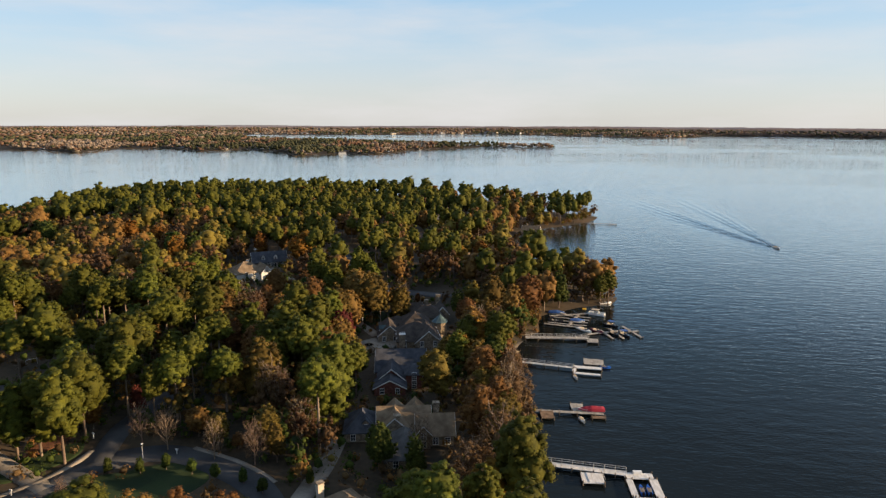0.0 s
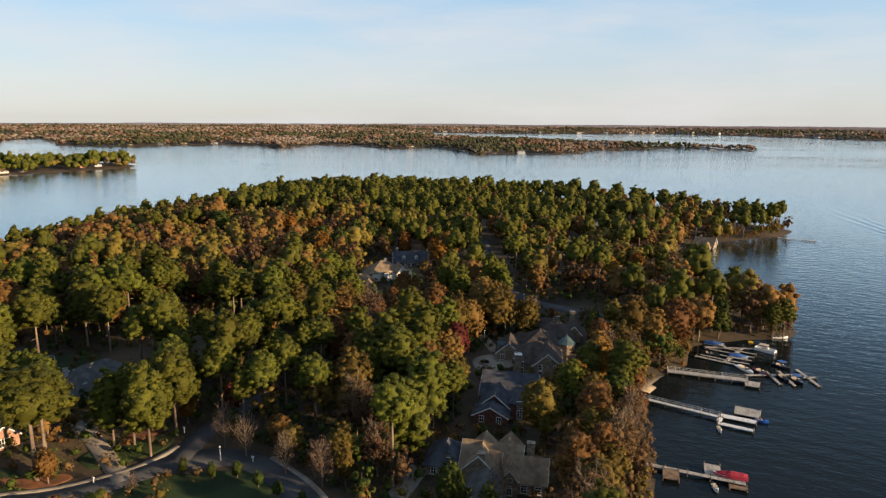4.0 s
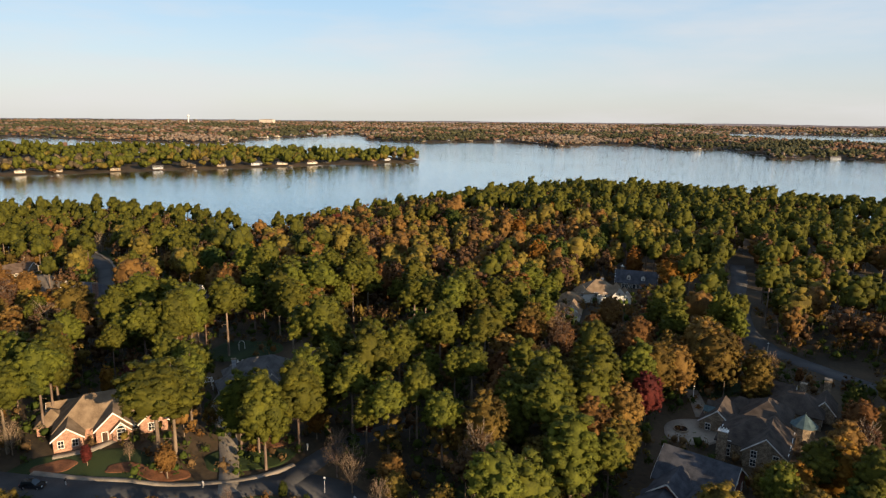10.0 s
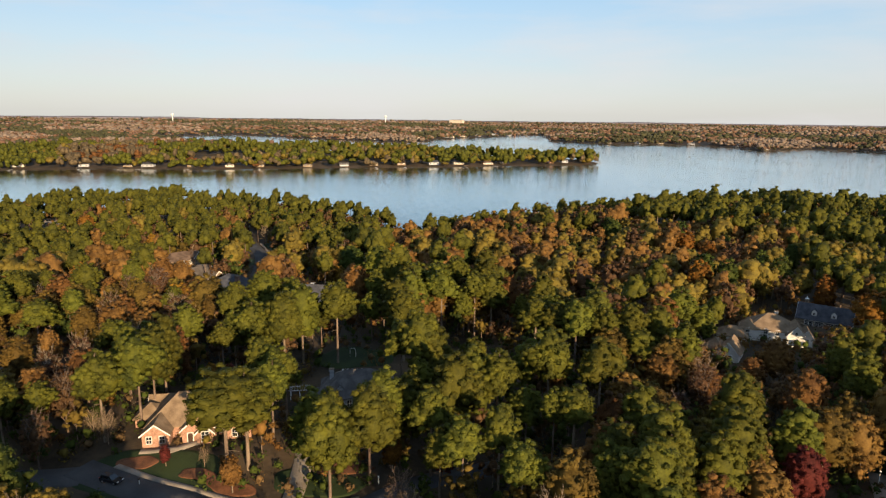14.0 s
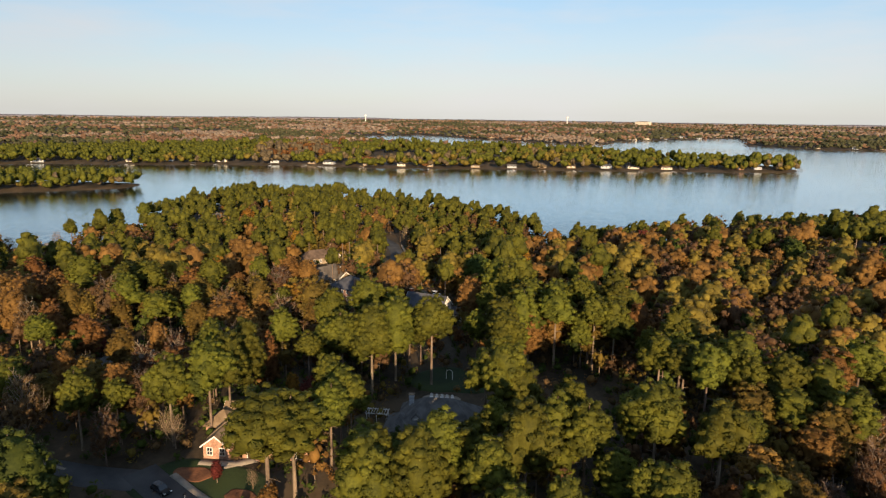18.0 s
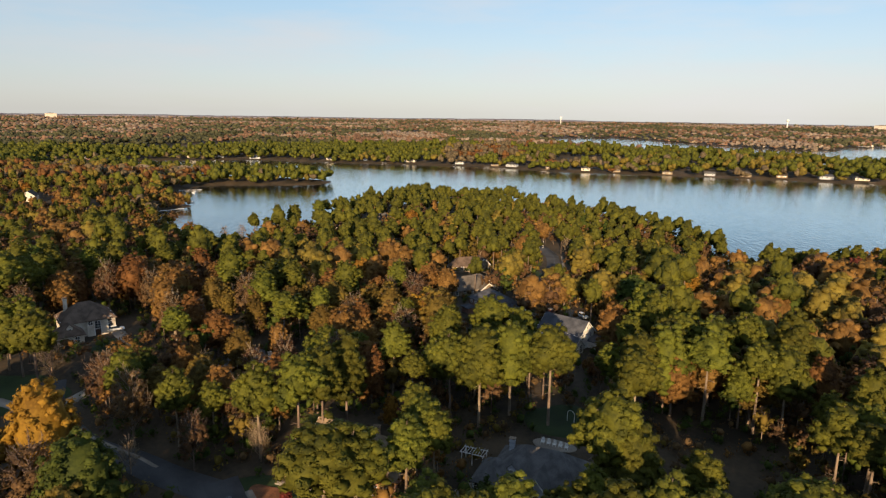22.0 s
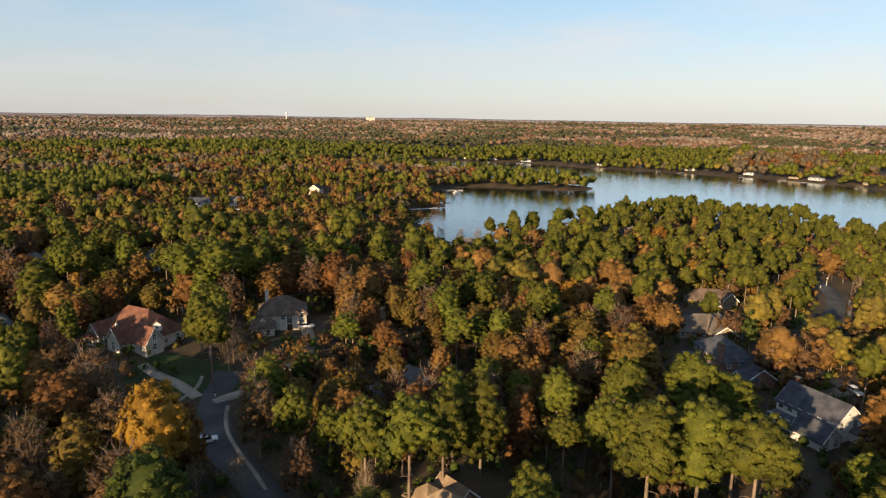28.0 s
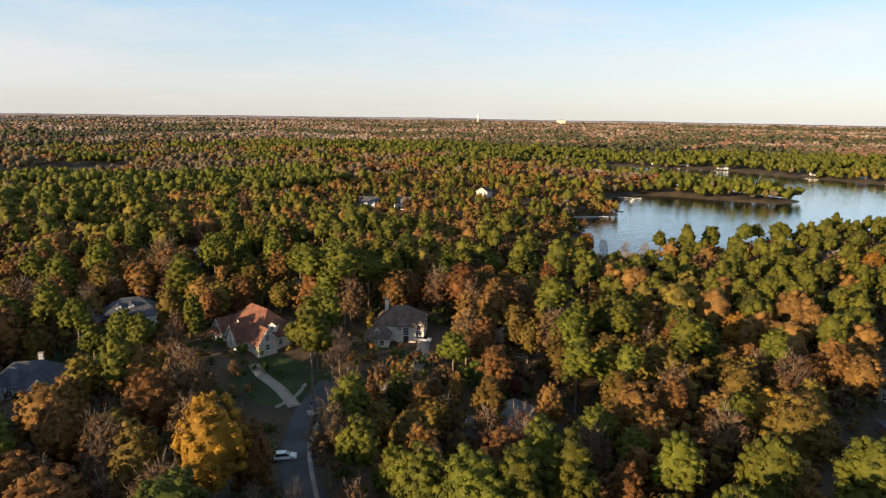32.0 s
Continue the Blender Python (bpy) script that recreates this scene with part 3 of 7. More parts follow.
# growth kept low to clear the camera's view of houses and roads: x, y, direction (east, north), length, half width,
# rise per metre
SIGHT_LINES = [(-148, 188, 0.85, -0.52, 28, 20, 0.08), (-88, 292, 0.43, -0.90, 62, 15, 0.27), (-90, 326, 0.43, -0.90, 26, 12, 0.27), (-119, 154, 0.82, -0.57, 36, 12, 0.52), (-121, 108, 0.93, -0.37, 34, 9, 0.25), (-192, 26, 0.87, 0.49, 44, 10, 0.24),
        (-192, 26, 0.69, 0.72, 44, 10, 0.24), (-157, -4, 0.69, 0.72, 44, 12, 0.24), (-157, -4, 0.51, 0.86, 40, 12, 0.24), (-234, 150, 1.0, 0.0, 55, 14, 0.22), (-256, 147, 1.0, 0.0, 12, 8, 0.3),
        (-198, 174, 0.99, -0.13, 32, 11, 0.26), (-141, -44, 0.36, 0.93, 36, 11, 0.24), (-104, -12, 0.40, 0.90, 26, 9, 0.24),
        (-9, 138, 0.05, -1.0, 26, 15, 0.26), (-13, 176, 0.08, -1.0, 16, 11, 0.22), (-9, 209, 0.10, -1.0, 12, 13, 0.2), (-26, 213, 0.15, -1.0, 26, 8, 0.25), (-20, 106, 0.15, -1.0, 26, 10, 0.3),
        (-15, 285, 0.12, -1.0, 22, 16, 0.22), (-170, 80, 0.99, 0.10, 12, 6, 0.6), (-104, 112, 0.93, -0.36, 38, 15, 0.17), (-62, 130, 0.45, -0.90, 34, 26, 0.12), (-137, 52, 0.72, 0.69, 42, 11, 0.08), (-127, 68, 0.65, 0.75, 40, 9, 0.06),
        (-150, 22, 0.62, 0.78, 30, 11, 0.14), (-330, 190, 1.0, -0.12, 70, 8, 0.10), (-372, 190, 1.0, -0.12, 40, 7, 0.10), (-60, 150, 0.4, -0.9, 20, 14, 0.3), (-16, 390, 0.2, -1.0, 34, 10, 0.2), (18, 331, 0.1, -1.0, 30, 9, 0.2),
        (64, 458, -0.1, -1.0, 24, 10, 0.15), (-395, -5, 0.85, 0.5, 60, 18, 0.12), (-440, 45, 0.95, 0.3, 30, 14, 0.2), (-52, 340, 0.35, -0.93, 40, 7, 0.2), (-359, -280, 0.57, 0.82, 40, 11, 0.13), (-234, -200, 0.45, 0.89, 40, 11, 0.13), (-203, -116, 0.49, 0.87, 40, 11, 0.13), (-395, -222, 0.67, 0.74, 40, 11, 0.13), (-233, -72, 0.62, 0.79, 40, 11, 0.13), (-515, -203, 0.79, 0.62, 40, 11, 0.13)]


def height_cap(x, y):
    cap = 99.0
    for ox, oy, ux, uy, ln, half, rise in SIGHT_LINES:
        s = (x - ox) * ux + (y - oy) * uy
        if -3 < s < ln and abs((x - ox) * uy - (y - oy) * ux) < half:
            cap = min(cap, 1.5 + rise * max(s, 0))
    return cap


def species(x, y):
    """What grows where: pines on the hill and the western point, autumn woods between them."""
    n = float(value_noise(x, y, 40, 11))
    m = float(value_noise(x, y, 19, 12))
    pine = 0.72 if y > 400 else 0.45
    for x0, x1, y0, y1, p in ZONES:
        if x0 < x < x1 and y0 < y < y1:
            pine = p
            break
    if rng.rand() < pine + (n - 0.5) * 1.3 * (1 - abs(2 * pine - 1)):
        return "pine"
    u = 0.5 * m + 0.5 * rng.rand()
    if -180 < x < -60 and -120 < y < 95 and rng.rand() < 0.7:
        return ("brown", "rust", "olive", "rust")[rng.randint(4)]
    for limit, kind in ((0.18, "green"), (0.42, "olive"), (0.53, "brown"), (0.80, "rust"), (0.89, "gold"), (0.92, "maroon")):
        if u < limit:
            return kind
    return "olive"


def scatter(lo_x, hi_x, lo_y, hi_y, step):
    gx_, gy_ = np.meshgrid(np.arange(lo_x, hi_x, step), np.arange(lo_y, hi_y, step))
    x = gx_.ravel() + (rng.rand(gx_.size) - 0.5) * step * 0.95
    y = gy_.ravel() + (rng.rand(gx_.size) - 0.5) * step * 0.95
    return x, y


# trees that stand out: kind, x, y, height of the top over the lake, width
KNOWN = [("pine", -151, 105, 28, 1.0), ("pine", -147, 113, 30, 1.0), ("pine", -103, 122, 29, 1.4), ("pine", -100, 117, 31, 1.45), ("pine", -116, 135, 25, 1.0), ("pine", -85, 142, 28, 1.1), ("pine", -90, 147.5, 28, 1.1),
         ("pine", -80.5, 154, 26, 1.1), ("pine", -87, 176, 28, 1.15), ("pine", -84, 162, 31, 1.15), ("pine", -74, 196, 31, 1.1), ("pine", -40, 174, 27, 1.2), ("pine", -132, 105, 30, 1.1), ("pine", -111, 130, 27, 1.1),
         ("pine", -116, 212, 28, 1.1), ("pine", -102, 215, 30, 1.1), ("pine", -85, 190, 31, 1.1), ("pine", -130, 97, 29, 1.1), ("pine", -138, 109, 30, 1.0), ("pine", -152, 138, 29, 1.1), ("pine", -147, 145, 32, 1.1),
         ("pine", -154, 153, 31, 1.1), ("pine", -148.6, 162, 32, 1.1), ("pine", -156, 32, 31, 1.1), ("olive", -167, 81, 24, 1.0), ("green", -99.5, 76, 28, 1.05), ("gold", -113.4, 61, 31, 0.9), ("brown", -134.7, 67, 24, 0.9),
         ("olive", -104, 53, 26, 1.0), ("maroon", -34.6, 213, 17, 1.0), ("olive", -43, 208, 18, 1.0), ("rust", -35, 235, 18, 1.2), ("olive", 20, 248, 21, 1.2), ("olive", -41, 141, 15, 1.0), ("rust", -122, 60, 22, 0.9),
         ("brown", -126, 84, 18, 0.9), ("brown", -139, 90, 21, 1.0), ("rust", -142, 98, 22, 0.9), ("brown", -160, 95, 22, 0.9), ("rust", -157, 118, 22, 0.9), ("brown", -163, 108, 23, 1.0), ("olive", -146, 78, 22, 1.0)]
for kind, px, py, top, w in KNOWN:
    plant(kind, px, py, top - gh(px, py), w)
KNOWN_AT = np.array([row[1:3] for row in KNOWN], dtype=float)
FRONT = [(0, 150), (-50, 165), (-100, 130), (-140, 95), (-150, 40), (-140, -20)]
x, y = scatter(-620, 140, -330, 665, 9.7)
d = shore_distance(x, y)
ok = (d > 1.2) & free_of_yards(x, y) & ((x < 0) | (d < 400))
x, y = x[ok], y[ok]
order = np.argsort(way_distance(x, y, FRONT))
count, rest = {}, {}
for k in order:
    px, py = float(x[k]), float(y[k])
    kind = species(px, py)
    height = (17 + 9 * rng.rand()) if kind == "pine" else (12 + 8 * rng.rand()) * (0.5 if kind == "maroon" else 1)
    height *= 0.78 + 0.34 * float(value_noise(px, py, 27, 31))
    if px < -255 and py > 295:
        height = max(height, 15 + 4 * rng.rand())
    if math.hypot(px + 322, py - 272) < 16:
        height = min(height, 9.5)
    if px < -290 and py > 0:
        height *= 0.80
    if px < -330 and py < 0:
        height *= 0.66
    if py > 400:
        height *= 0.95
    if np.hypot(KNOWN_AT[:, 0] - px, KNOWN_AT[:, 1] - py).min() < 6.0:
        continue
    cap = height_cap(px, py)
    if cap < height:
        if kind == "pine" or cap < 3.5:
            if cap < 4.0 or rng.rand() < 0.55:
                continue
            kind = ("green", "olive", "rust", "brown")[rng.randint(4)]
        height = max(3.0, cap * (0.7 + 0.3 * rng.rand()))
    word = TREE_WORDS[kind][0]
    if count.get(word, 0) < 205:
        count[word] = count.get(word, 0) + 1
        plant(kind, px, py, height, 0.92 + 0.38 * rng.rand())
    else:
        rest.setdefault(kind, []).append((px, py, height))

# a lower storey of young broad-leaved trees between the tall ones
x, y = scatter(-430, 60, -110, 340, 8.4)
ok = (shore_distance(x, y) > 2.5) & free_of_yards(x, y, 1.0)
young = {}
for px, py in zip(x[ok].tolist(), y[ok].tolist()):
    h = min(6.5 + 6.5 * rng.rand(), height_cap(px, py))
    kind = ("brown", "brown", "olive", "olive", "rust", "green")[rng.randint(6)]
    if h > 3.0 and rng.rand() < 0.8:
        young.setdefault(kind, []).append((px, py, h))

# thickets along the near shores
for (ax, ay), (bx, by) in zip(SHORE_EAST[5:] + SHORE_NORTH + SHORE_CREEK[:7], SHORE_EAST[6:] + SHORE_NORTH[1:] + SHORE_CREEK[:8]):
    n = max(1, int(math.hypot(bx - ax, by - ay) / 2.6))
    for k in range(n):
        f = (k + rng.rand()) / n
        back = 1.5 + 9 * rng.rand()
        px = ax + (bx - ax) * f - (by - ay) / math.hypot(bx - ax, by - ay) * back
        py = ay + (by - ay) * f + (bx - ax) / math.hypot(bx - ax, by - ay) * back
        if not (118 < py < 215 and px > 0 and back > 4) and float(shore_distance(px, py)[0]) > 0.6 and bool(free_of_yards(px, py, -4.0)) and height_cap(px, py) > 3:
            kind = ("olive", "brown", "olive", "rust", "green")[rng.randint(5)]
            young.setdefault(kind, []).append((px, py, min(3.5 + 7.0 * rng.rand() ** 1.5, height_cap(px, py))))

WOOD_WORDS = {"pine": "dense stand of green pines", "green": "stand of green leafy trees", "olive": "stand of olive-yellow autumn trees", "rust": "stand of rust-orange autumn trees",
              "brown": "stand of brown autumn trees", "thin": "half-bare autumn trees greyed for haze", "gold": "scattered golden autumn trees", "maroon": "scattered dark red maples",
              "far_pine": "pine woods greyed for haze", "far_rust": "rust-coloured woods paled for haze", "far_bare": "brown woods greyed for haze"}


def woodland(kind, rows, name="woodland", fine=True):
    """All the trees of one kind past the nearest, as one mesh."""
    leaf_v, leaf_t, n = [], [], 0
    stem_v, stem_q, m = [], [], 0
    for px, py, h in rows:
        close = math.hypot(px + 60, py - 120) < 330
        n_tufts, each, size = (15, 13, 0.32) if not fine else (30, 13, 0.40) if close else (18, 8, 0.62)
        base = np.array([px, py, gh(px, py)])
        w = 0.92 + 0.35 * rng.rand()
        lumps = pine_lumps(h, n_tufts, 4.9 * w * h / 24) if kind == "pine" else broad_lumps(h, n_tufts, 4.7 * w * h / 17)
        bv, bt, sv, st = crown_parts(lumps, each, size, 0.6 if kind == "brown" or not fine else 0.84)
        tv, tq = tube([(0, 0, 0), (0, 0, h * 0.5), (0, 0, h * 0.9)], [h * 0.014, h * 0.011, h * 0.004], 4)
        leaf_v += [bv + base, sv + base]
        leaf_t += [bt + n, st + n + len(bv)]
        n += len(bv) + len(sv)
        stem_v.append(tv + base)
        stem_q.append(tq + m)
        m += len(tv)
    tris, stems = np.concatenate(leaf_t), np.concatenate(stem_q) + n
    me = mesh_of(name, np.concatenate(leaf_v + stem_v), stems, tris, mats=[LEAF[kind], BARK], mat_index=[1] * len(stems) + [0] * len(tris))
    return tagged(new(name, me), WOOD_WORDS[kind] + " covering the peninsula", "woodland", kind="stuff")


for kind, rows in rest.items():
    woodland(kind, rows)
for kind, rows in young.items():
    woodland(kind, rows, "understory", False)

# far woods: simple lumpy crowns, wider apart, broader and painted hazier with distance
far = {}
for r0, r1, step in ((330, 800, 8.6), (800, 1300, 11.5), (1300, 2200, 16.0), (2200, 4700, 30.0)):
    x, y = scatter(-r1 - 100, min(r1 + 100, 3300), -r1 * 0.75, r1 + 100, step)
    dist = np.hypot(x + 20, y - 80)
    near = (x > -620) & (x < 140) & (y > -330) & (y < 665)
    head = np.degrees(np.arctan2(-(x + 20), y - 80))
    keep = (dist > r0) & (dist <= r1) & ~near & (head > -45) & (head < 172)
    x, y = x[keep], y[keep]
    d = shore_distance(x, y)
    d = np.where(sheet_height(x, y) > 0.3, np.maximum(d, 2.0), d)
    island = (x > -1300) & (x < -740) & (y > 100) & (y < 960)
    d = np.where(island & (rng.rand(len(x)) < 0.42), -9, d)
    open_land = value_noise(x, y, 170, 21) > (0.86 if r1 < 2000 else 0.9)
    keep = (d > 1.5) & ~open_land
    x, y, d = x[keep], y[keep], d[keep]
    z = sheet_height(x, y)
    n = value_noise(x, y, 260, 22) * 0.50 + value_noise(x, y, 75, 23) * 0.52 + rng.rand(len(x)) * 0.14
    # beyond 1300 m the leaf colours with painted haze take over
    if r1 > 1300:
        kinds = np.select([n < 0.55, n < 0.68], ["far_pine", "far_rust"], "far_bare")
    else:
        kinds = np.select([n < 0.58, n < 0.65, n < 0.80, n < 0.86, n < 1.06], ["pine", "olive", "thin", "rust", "thin"], "gold")
        kinds = np.where((y > 250) & (y < 960) & (x > -1250) & (x < -740) & (rng.rand(len(x)) < 0.6), np.where(rng.rand(len(x)) < 0.75, "pine", "olive"), kinds)
        kinds = np.where((y < 60) & (n < 0.68), "pine", np.where((y < 60) & (n < 0.78), "olive", kinds))
        kinds = np.where((x > -800) & (x < -500) & (y > -140) & (y < 15), "pine", kinds)
    for kind in set(kinds):
        m = kinds == kind
        far.setdefault(str(kind), []).append((x[m], y[m], z[m], np.full(m.sum(), step)))
# trees down to the water along the far shores, with gaps where the houses look out
for line in (SHORE_WEST, SHORE_CREEK[9:], SHORE_FAR[:18], SHORE_CREEK[2:10]):
    for (ax, ay), (bx, by) in zip(line[:-1], line[1:]):
        ln = math.hypot(bx - ax, by - ay)
        n = max(2, int(ln / 5.0))
        f = (np.arange(n) + rng.rand(n)) / n
        ux, uy = (bx - ax) / ln, (by - ay) / ln
        off = (rng.rand(n) - 0.5) * 64
        px, py = ax + (bx - ax) * f - uy * off, ay + (by - ay) * f + ux * off
        sd = shore_distance(px, py)
        ok = (sd > 0.4) & (sd < 22) & (value_noise(px, py, 16, 51) < 0.70)
        px, py = px[ok], py[ok]
        pick = rng.rand(len(px)) + 0.5 * value_noise(px, py, 120, 52)
        # past 1350 m the haze-coloured kinds replace the plain ones
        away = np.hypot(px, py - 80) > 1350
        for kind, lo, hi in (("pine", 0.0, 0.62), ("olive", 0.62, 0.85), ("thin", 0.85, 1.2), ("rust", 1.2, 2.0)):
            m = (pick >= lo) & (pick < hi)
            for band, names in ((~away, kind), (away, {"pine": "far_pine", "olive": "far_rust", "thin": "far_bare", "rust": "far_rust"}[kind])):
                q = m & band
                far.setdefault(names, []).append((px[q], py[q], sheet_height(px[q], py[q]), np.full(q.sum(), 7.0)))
# crowns on the last ridge, in the haze-toned colours
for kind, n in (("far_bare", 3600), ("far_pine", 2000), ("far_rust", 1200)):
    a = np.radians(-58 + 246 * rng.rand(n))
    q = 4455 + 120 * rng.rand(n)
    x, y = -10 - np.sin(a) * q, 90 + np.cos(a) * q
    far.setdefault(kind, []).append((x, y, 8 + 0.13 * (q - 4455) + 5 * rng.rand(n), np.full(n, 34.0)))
for kind, sets in far.items():
    x, y, z, step = (np.concatenate(v) for v in zip(*sets))
    h = (7 + 9 * rng.rand(len(x))) * (1.2 if kind == "pine" else 1.0) * np.where((shore_distance(x, y) < 150) & (x < -820) & (y > 250), 0.93, 1.0) * (0.75 + 0.5 * value_noise(x, y, 45, 33))
    w = (3.1 + 0.22 * step) * (0.75 + 0.5 * rng.rand(len(x)))
    island = (x > -1300) & (x < -740) & (y > 100) & (y < 960)
    h, w = h * np.where(island, 1.28, 1.0), w * np.where(island, 1.25, 1.0)
    c = np.stack([x, y, z + h * 0.60], axis=-1)
    size = np.stack([w, w, h * 0.40], axis=-1)
    near = step < 22
    cs, rs = [c[~near]], [size[~near] * 0.9]
    for k in range(3):
        a = rng.rand(near.sum()) * 6.3
        off = np.stack([np.cos(a) * 0.45, np.sin(a) * 0.45, (rng.rand(near.sum()) - 0.35) * 0.7], axis=-1)
        cs.append(c[near] + off * size[near])
        rs.append(size[near] * (0.55 + 0.15 * rng.rand(near.sum(), 1)))
    cs, rs = np.concatenate(cs), np.concatenate(rs)
    bv, bt = blobs(cs, rs, 0.26)
    sv, st = sprays(cs, rs * 1.05, 9, 0.95)
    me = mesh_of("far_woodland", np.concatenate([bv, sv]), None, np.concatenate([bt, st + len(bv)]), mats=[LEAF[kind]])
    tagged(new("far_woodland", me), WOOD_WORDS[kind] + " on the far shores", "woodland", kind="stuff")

# the last wooded ridges at the horizon, distance haze painted into their pale colours
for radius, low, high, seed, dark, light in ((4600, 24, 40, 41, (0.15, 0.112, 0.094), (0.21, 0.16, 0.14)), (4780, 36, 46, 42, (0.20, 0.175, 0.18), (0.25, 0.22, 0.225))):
    a = np.radians(np.linspace(-60, 190, 1001))
    u = a * radius
    top = low + (high - low) * (0.6 * value_noise(u, u * 0, 420, seed) + 0.25 * value_noise(u, u * 0, 90, seed + 5) + 0.15 * value_noise(u, u * 0, 22, seed + 9))
    top = top + 7 * np.clip((np.degrees(a) - 105) / 25, 0, 1) + 9 * np.clip((30 - np.degrees(a)) / 30, 0, 1)
    rows = [np.stack([-10 - np.sin(a) * q, 90 + np.cos(a) * q, top * g - (1 - g) * 4], axis=-1) for q, g in ((radius - 60, 0.0), (radius - 25, 0.72), (radius, 1.0), (radius + 40, 0.0))]
    i = np.arange(4 * len(a)).reshape(4, len(a))
    q = np.stack([i[:-1, :-1], i[:-1, 1:], i[1:, 1:], i[1:, :-1]], axis=-1).reshape(-1, 4)[:, ::-1]
    ridge = new("backdrop", mesh_of("backdrop", np.concatenate(rows), q, mats=[noisy("hazed_distant_woods_%d" % seed, dark, light, 0.012, fine=0.05, spec=0.05)], smooth=True))
    tagged(ridge, "line of distant wooded ridges painted pale for haze", "hills", kind="structure")

# ---- roads, lawns, yards ----


def drape_strip(name, line, half, mat, label, cat, lift=0.12, step=2.5, kind="structure"):
    """A ribbon laid on the ground along a line, with edges that go into the soil."""
    pts = []
    for (ax, ay), (bx, by) in zip(line[:-1], line[1:]):
        n = max(1, int(math.hypot(bx - ax, by - ay) / step))
        pts += [(ax + (bx - ax) * k / n, ay + (by - ay) * k / n) for k in range(n)]
    pts.append(line[-1])
    p = np.array(pts, dtype=float)
    for _ in range(6):
        p[1:-1] = (p[:-2] + 2 * p[1:-1] + p[2:]) / 4
    t = unit(np.gradient(p, axis=0))
    nrm = np.stack([-t[:, 1], t[:, 0]], axis=-1)
    z = sheet_height(p[:, 0], p[:, 1])
    for _ in range(3):
        z[1:-1] = np.maximum(z[1:-1], (z[:-2] + 2 * z[1:-1] + z[2:]) / 4)
    rows = []
    for off, dz in ((-half - 0.4, -0.7), (-half, lift), (0, lift + 0.04), (half, lift), (half + 0.4, -0.7)):
        q = p + nrm * off
        zz = np.maximum(z, sheet_height(q[:, 0], q[:, 1])) if dz > 0 else sheet_height(q[:, 0], q[:, 1])
        rows.append(np.concatenate([q, (zz + dz)[:, None]], axis=1))
    v = np.stack(rows, axis=1)
    m = len(p)
    i = np.arange(m * 5).reshape(m, 5)
    q = np.stack([i[:-1, 1:], i[1:, 1:], i[1:, :-1], i[:-1, :-1]], axis=-1).reshape(-1, 4)[:, ::-1]
    return tagged(new(name, mesh_of(name, v, q, mats=[mat], smooth=False)), label, cat, kind=kind)


def drape_patch(name, cx, cy, rx, ry, rot, mat, label, cat, lift=0.06, wob=0.12, seed=1):
    """A rounded, uneven-edged patch laid on the ground."""
    r_ = np.random.RandomState(seed)
    k, rings = 40, 9
    a = np.arange(k) * 2 * math.pi / k
    edge = 1 + wob * (np.sin(a * 3 + r_.rand() * 6) * 0.6 + np.sin(a * 5 + r_.rand() * 6) * 0.4)
    co, si = math.cos(radians(rot)), math.sin(radians(rot))
    vs = []
    for j in range(rings + 2):
        f = min(j, rings) / rings + (0.06 if j > rings else 0)
        u, v = np.cos(a) * rx * edge * f, np.sin(a) * ry * edge * f
        x_, y_ = cx + u * co - v * si, cy + u * si + v * co
        vs.append(np.stack([x_, y_, sheet_height(x_, y_) + (lift if j <= rings else -0.4)], axis=-1))
    v = np.concatenate(vs)
    i = np.arange(len(v)).reshape(rings + 2, k)
    q = np.stack([i[:-1], i[1:], np.roll(i[1:], -1, axis=1), np.roll(i[:-1], -1, axis=1)], axis=-1).reshape(-1, 4)
    return tagged(new(name, mesh_of(name, v, q, mats=[mat], smooth=True)), label, cat, kind="structure")


for k, (x, y, rx, ry, rot) in enumerate([(-110, 104, 17, 10, 45), (-92, 133, 10, 5, 45), (-66, 124, 16, 9, 20), (-155, 22, 15, 11, 110), (-185, 38, 8, 7, 40), (-64, 300, 17, 9, 130), (-48, 318, 12, 8, 100),
                                         (-282, 196, 16, 8, 160), (-150, 168, 12, 9, 60), (-40, 160, 14, 9, 90), (-48, 262, 16, 9, 60), (-120, -42, 20, 9, 40), (-32, 250, 9, 12, 0), (-260, 128, 10, 7, 20), (-43, 206, 13, 9, 70), (-46, 240, 12, 8, 40), (-312, 172, 22, 8, 10), (-335, 205, 16, 7, 0)]):
    drape_patch("lawn", x, y, rx, ry, rot, GRASS, "mown green lawn in front of the houses", "lawn", 0.10 + 0.003 * k, seed=30 + k)
MULCH = noisy("pine_straw", (0.085, 0.035, 0.016), (0.20, 0.085, 0.038), 0.3, bump=0.4)
for k, (x, y, rx, ry, rot) in enumerate([(-106, 112, 4.0, 2.0, 50), (-117, 102, 4.5, 2.4, 60), (-99, 117, 5.5, 2.6, 45), (-93, 140, 6, 2.2, 60)]):
    drape_patch("flower_bed", x, y, rx, ry, rot, MULCH, "bed of reddish pine straw mulch in the lawn", "flower bed", 0.17 + 0.004 * k, seed=60 + k)

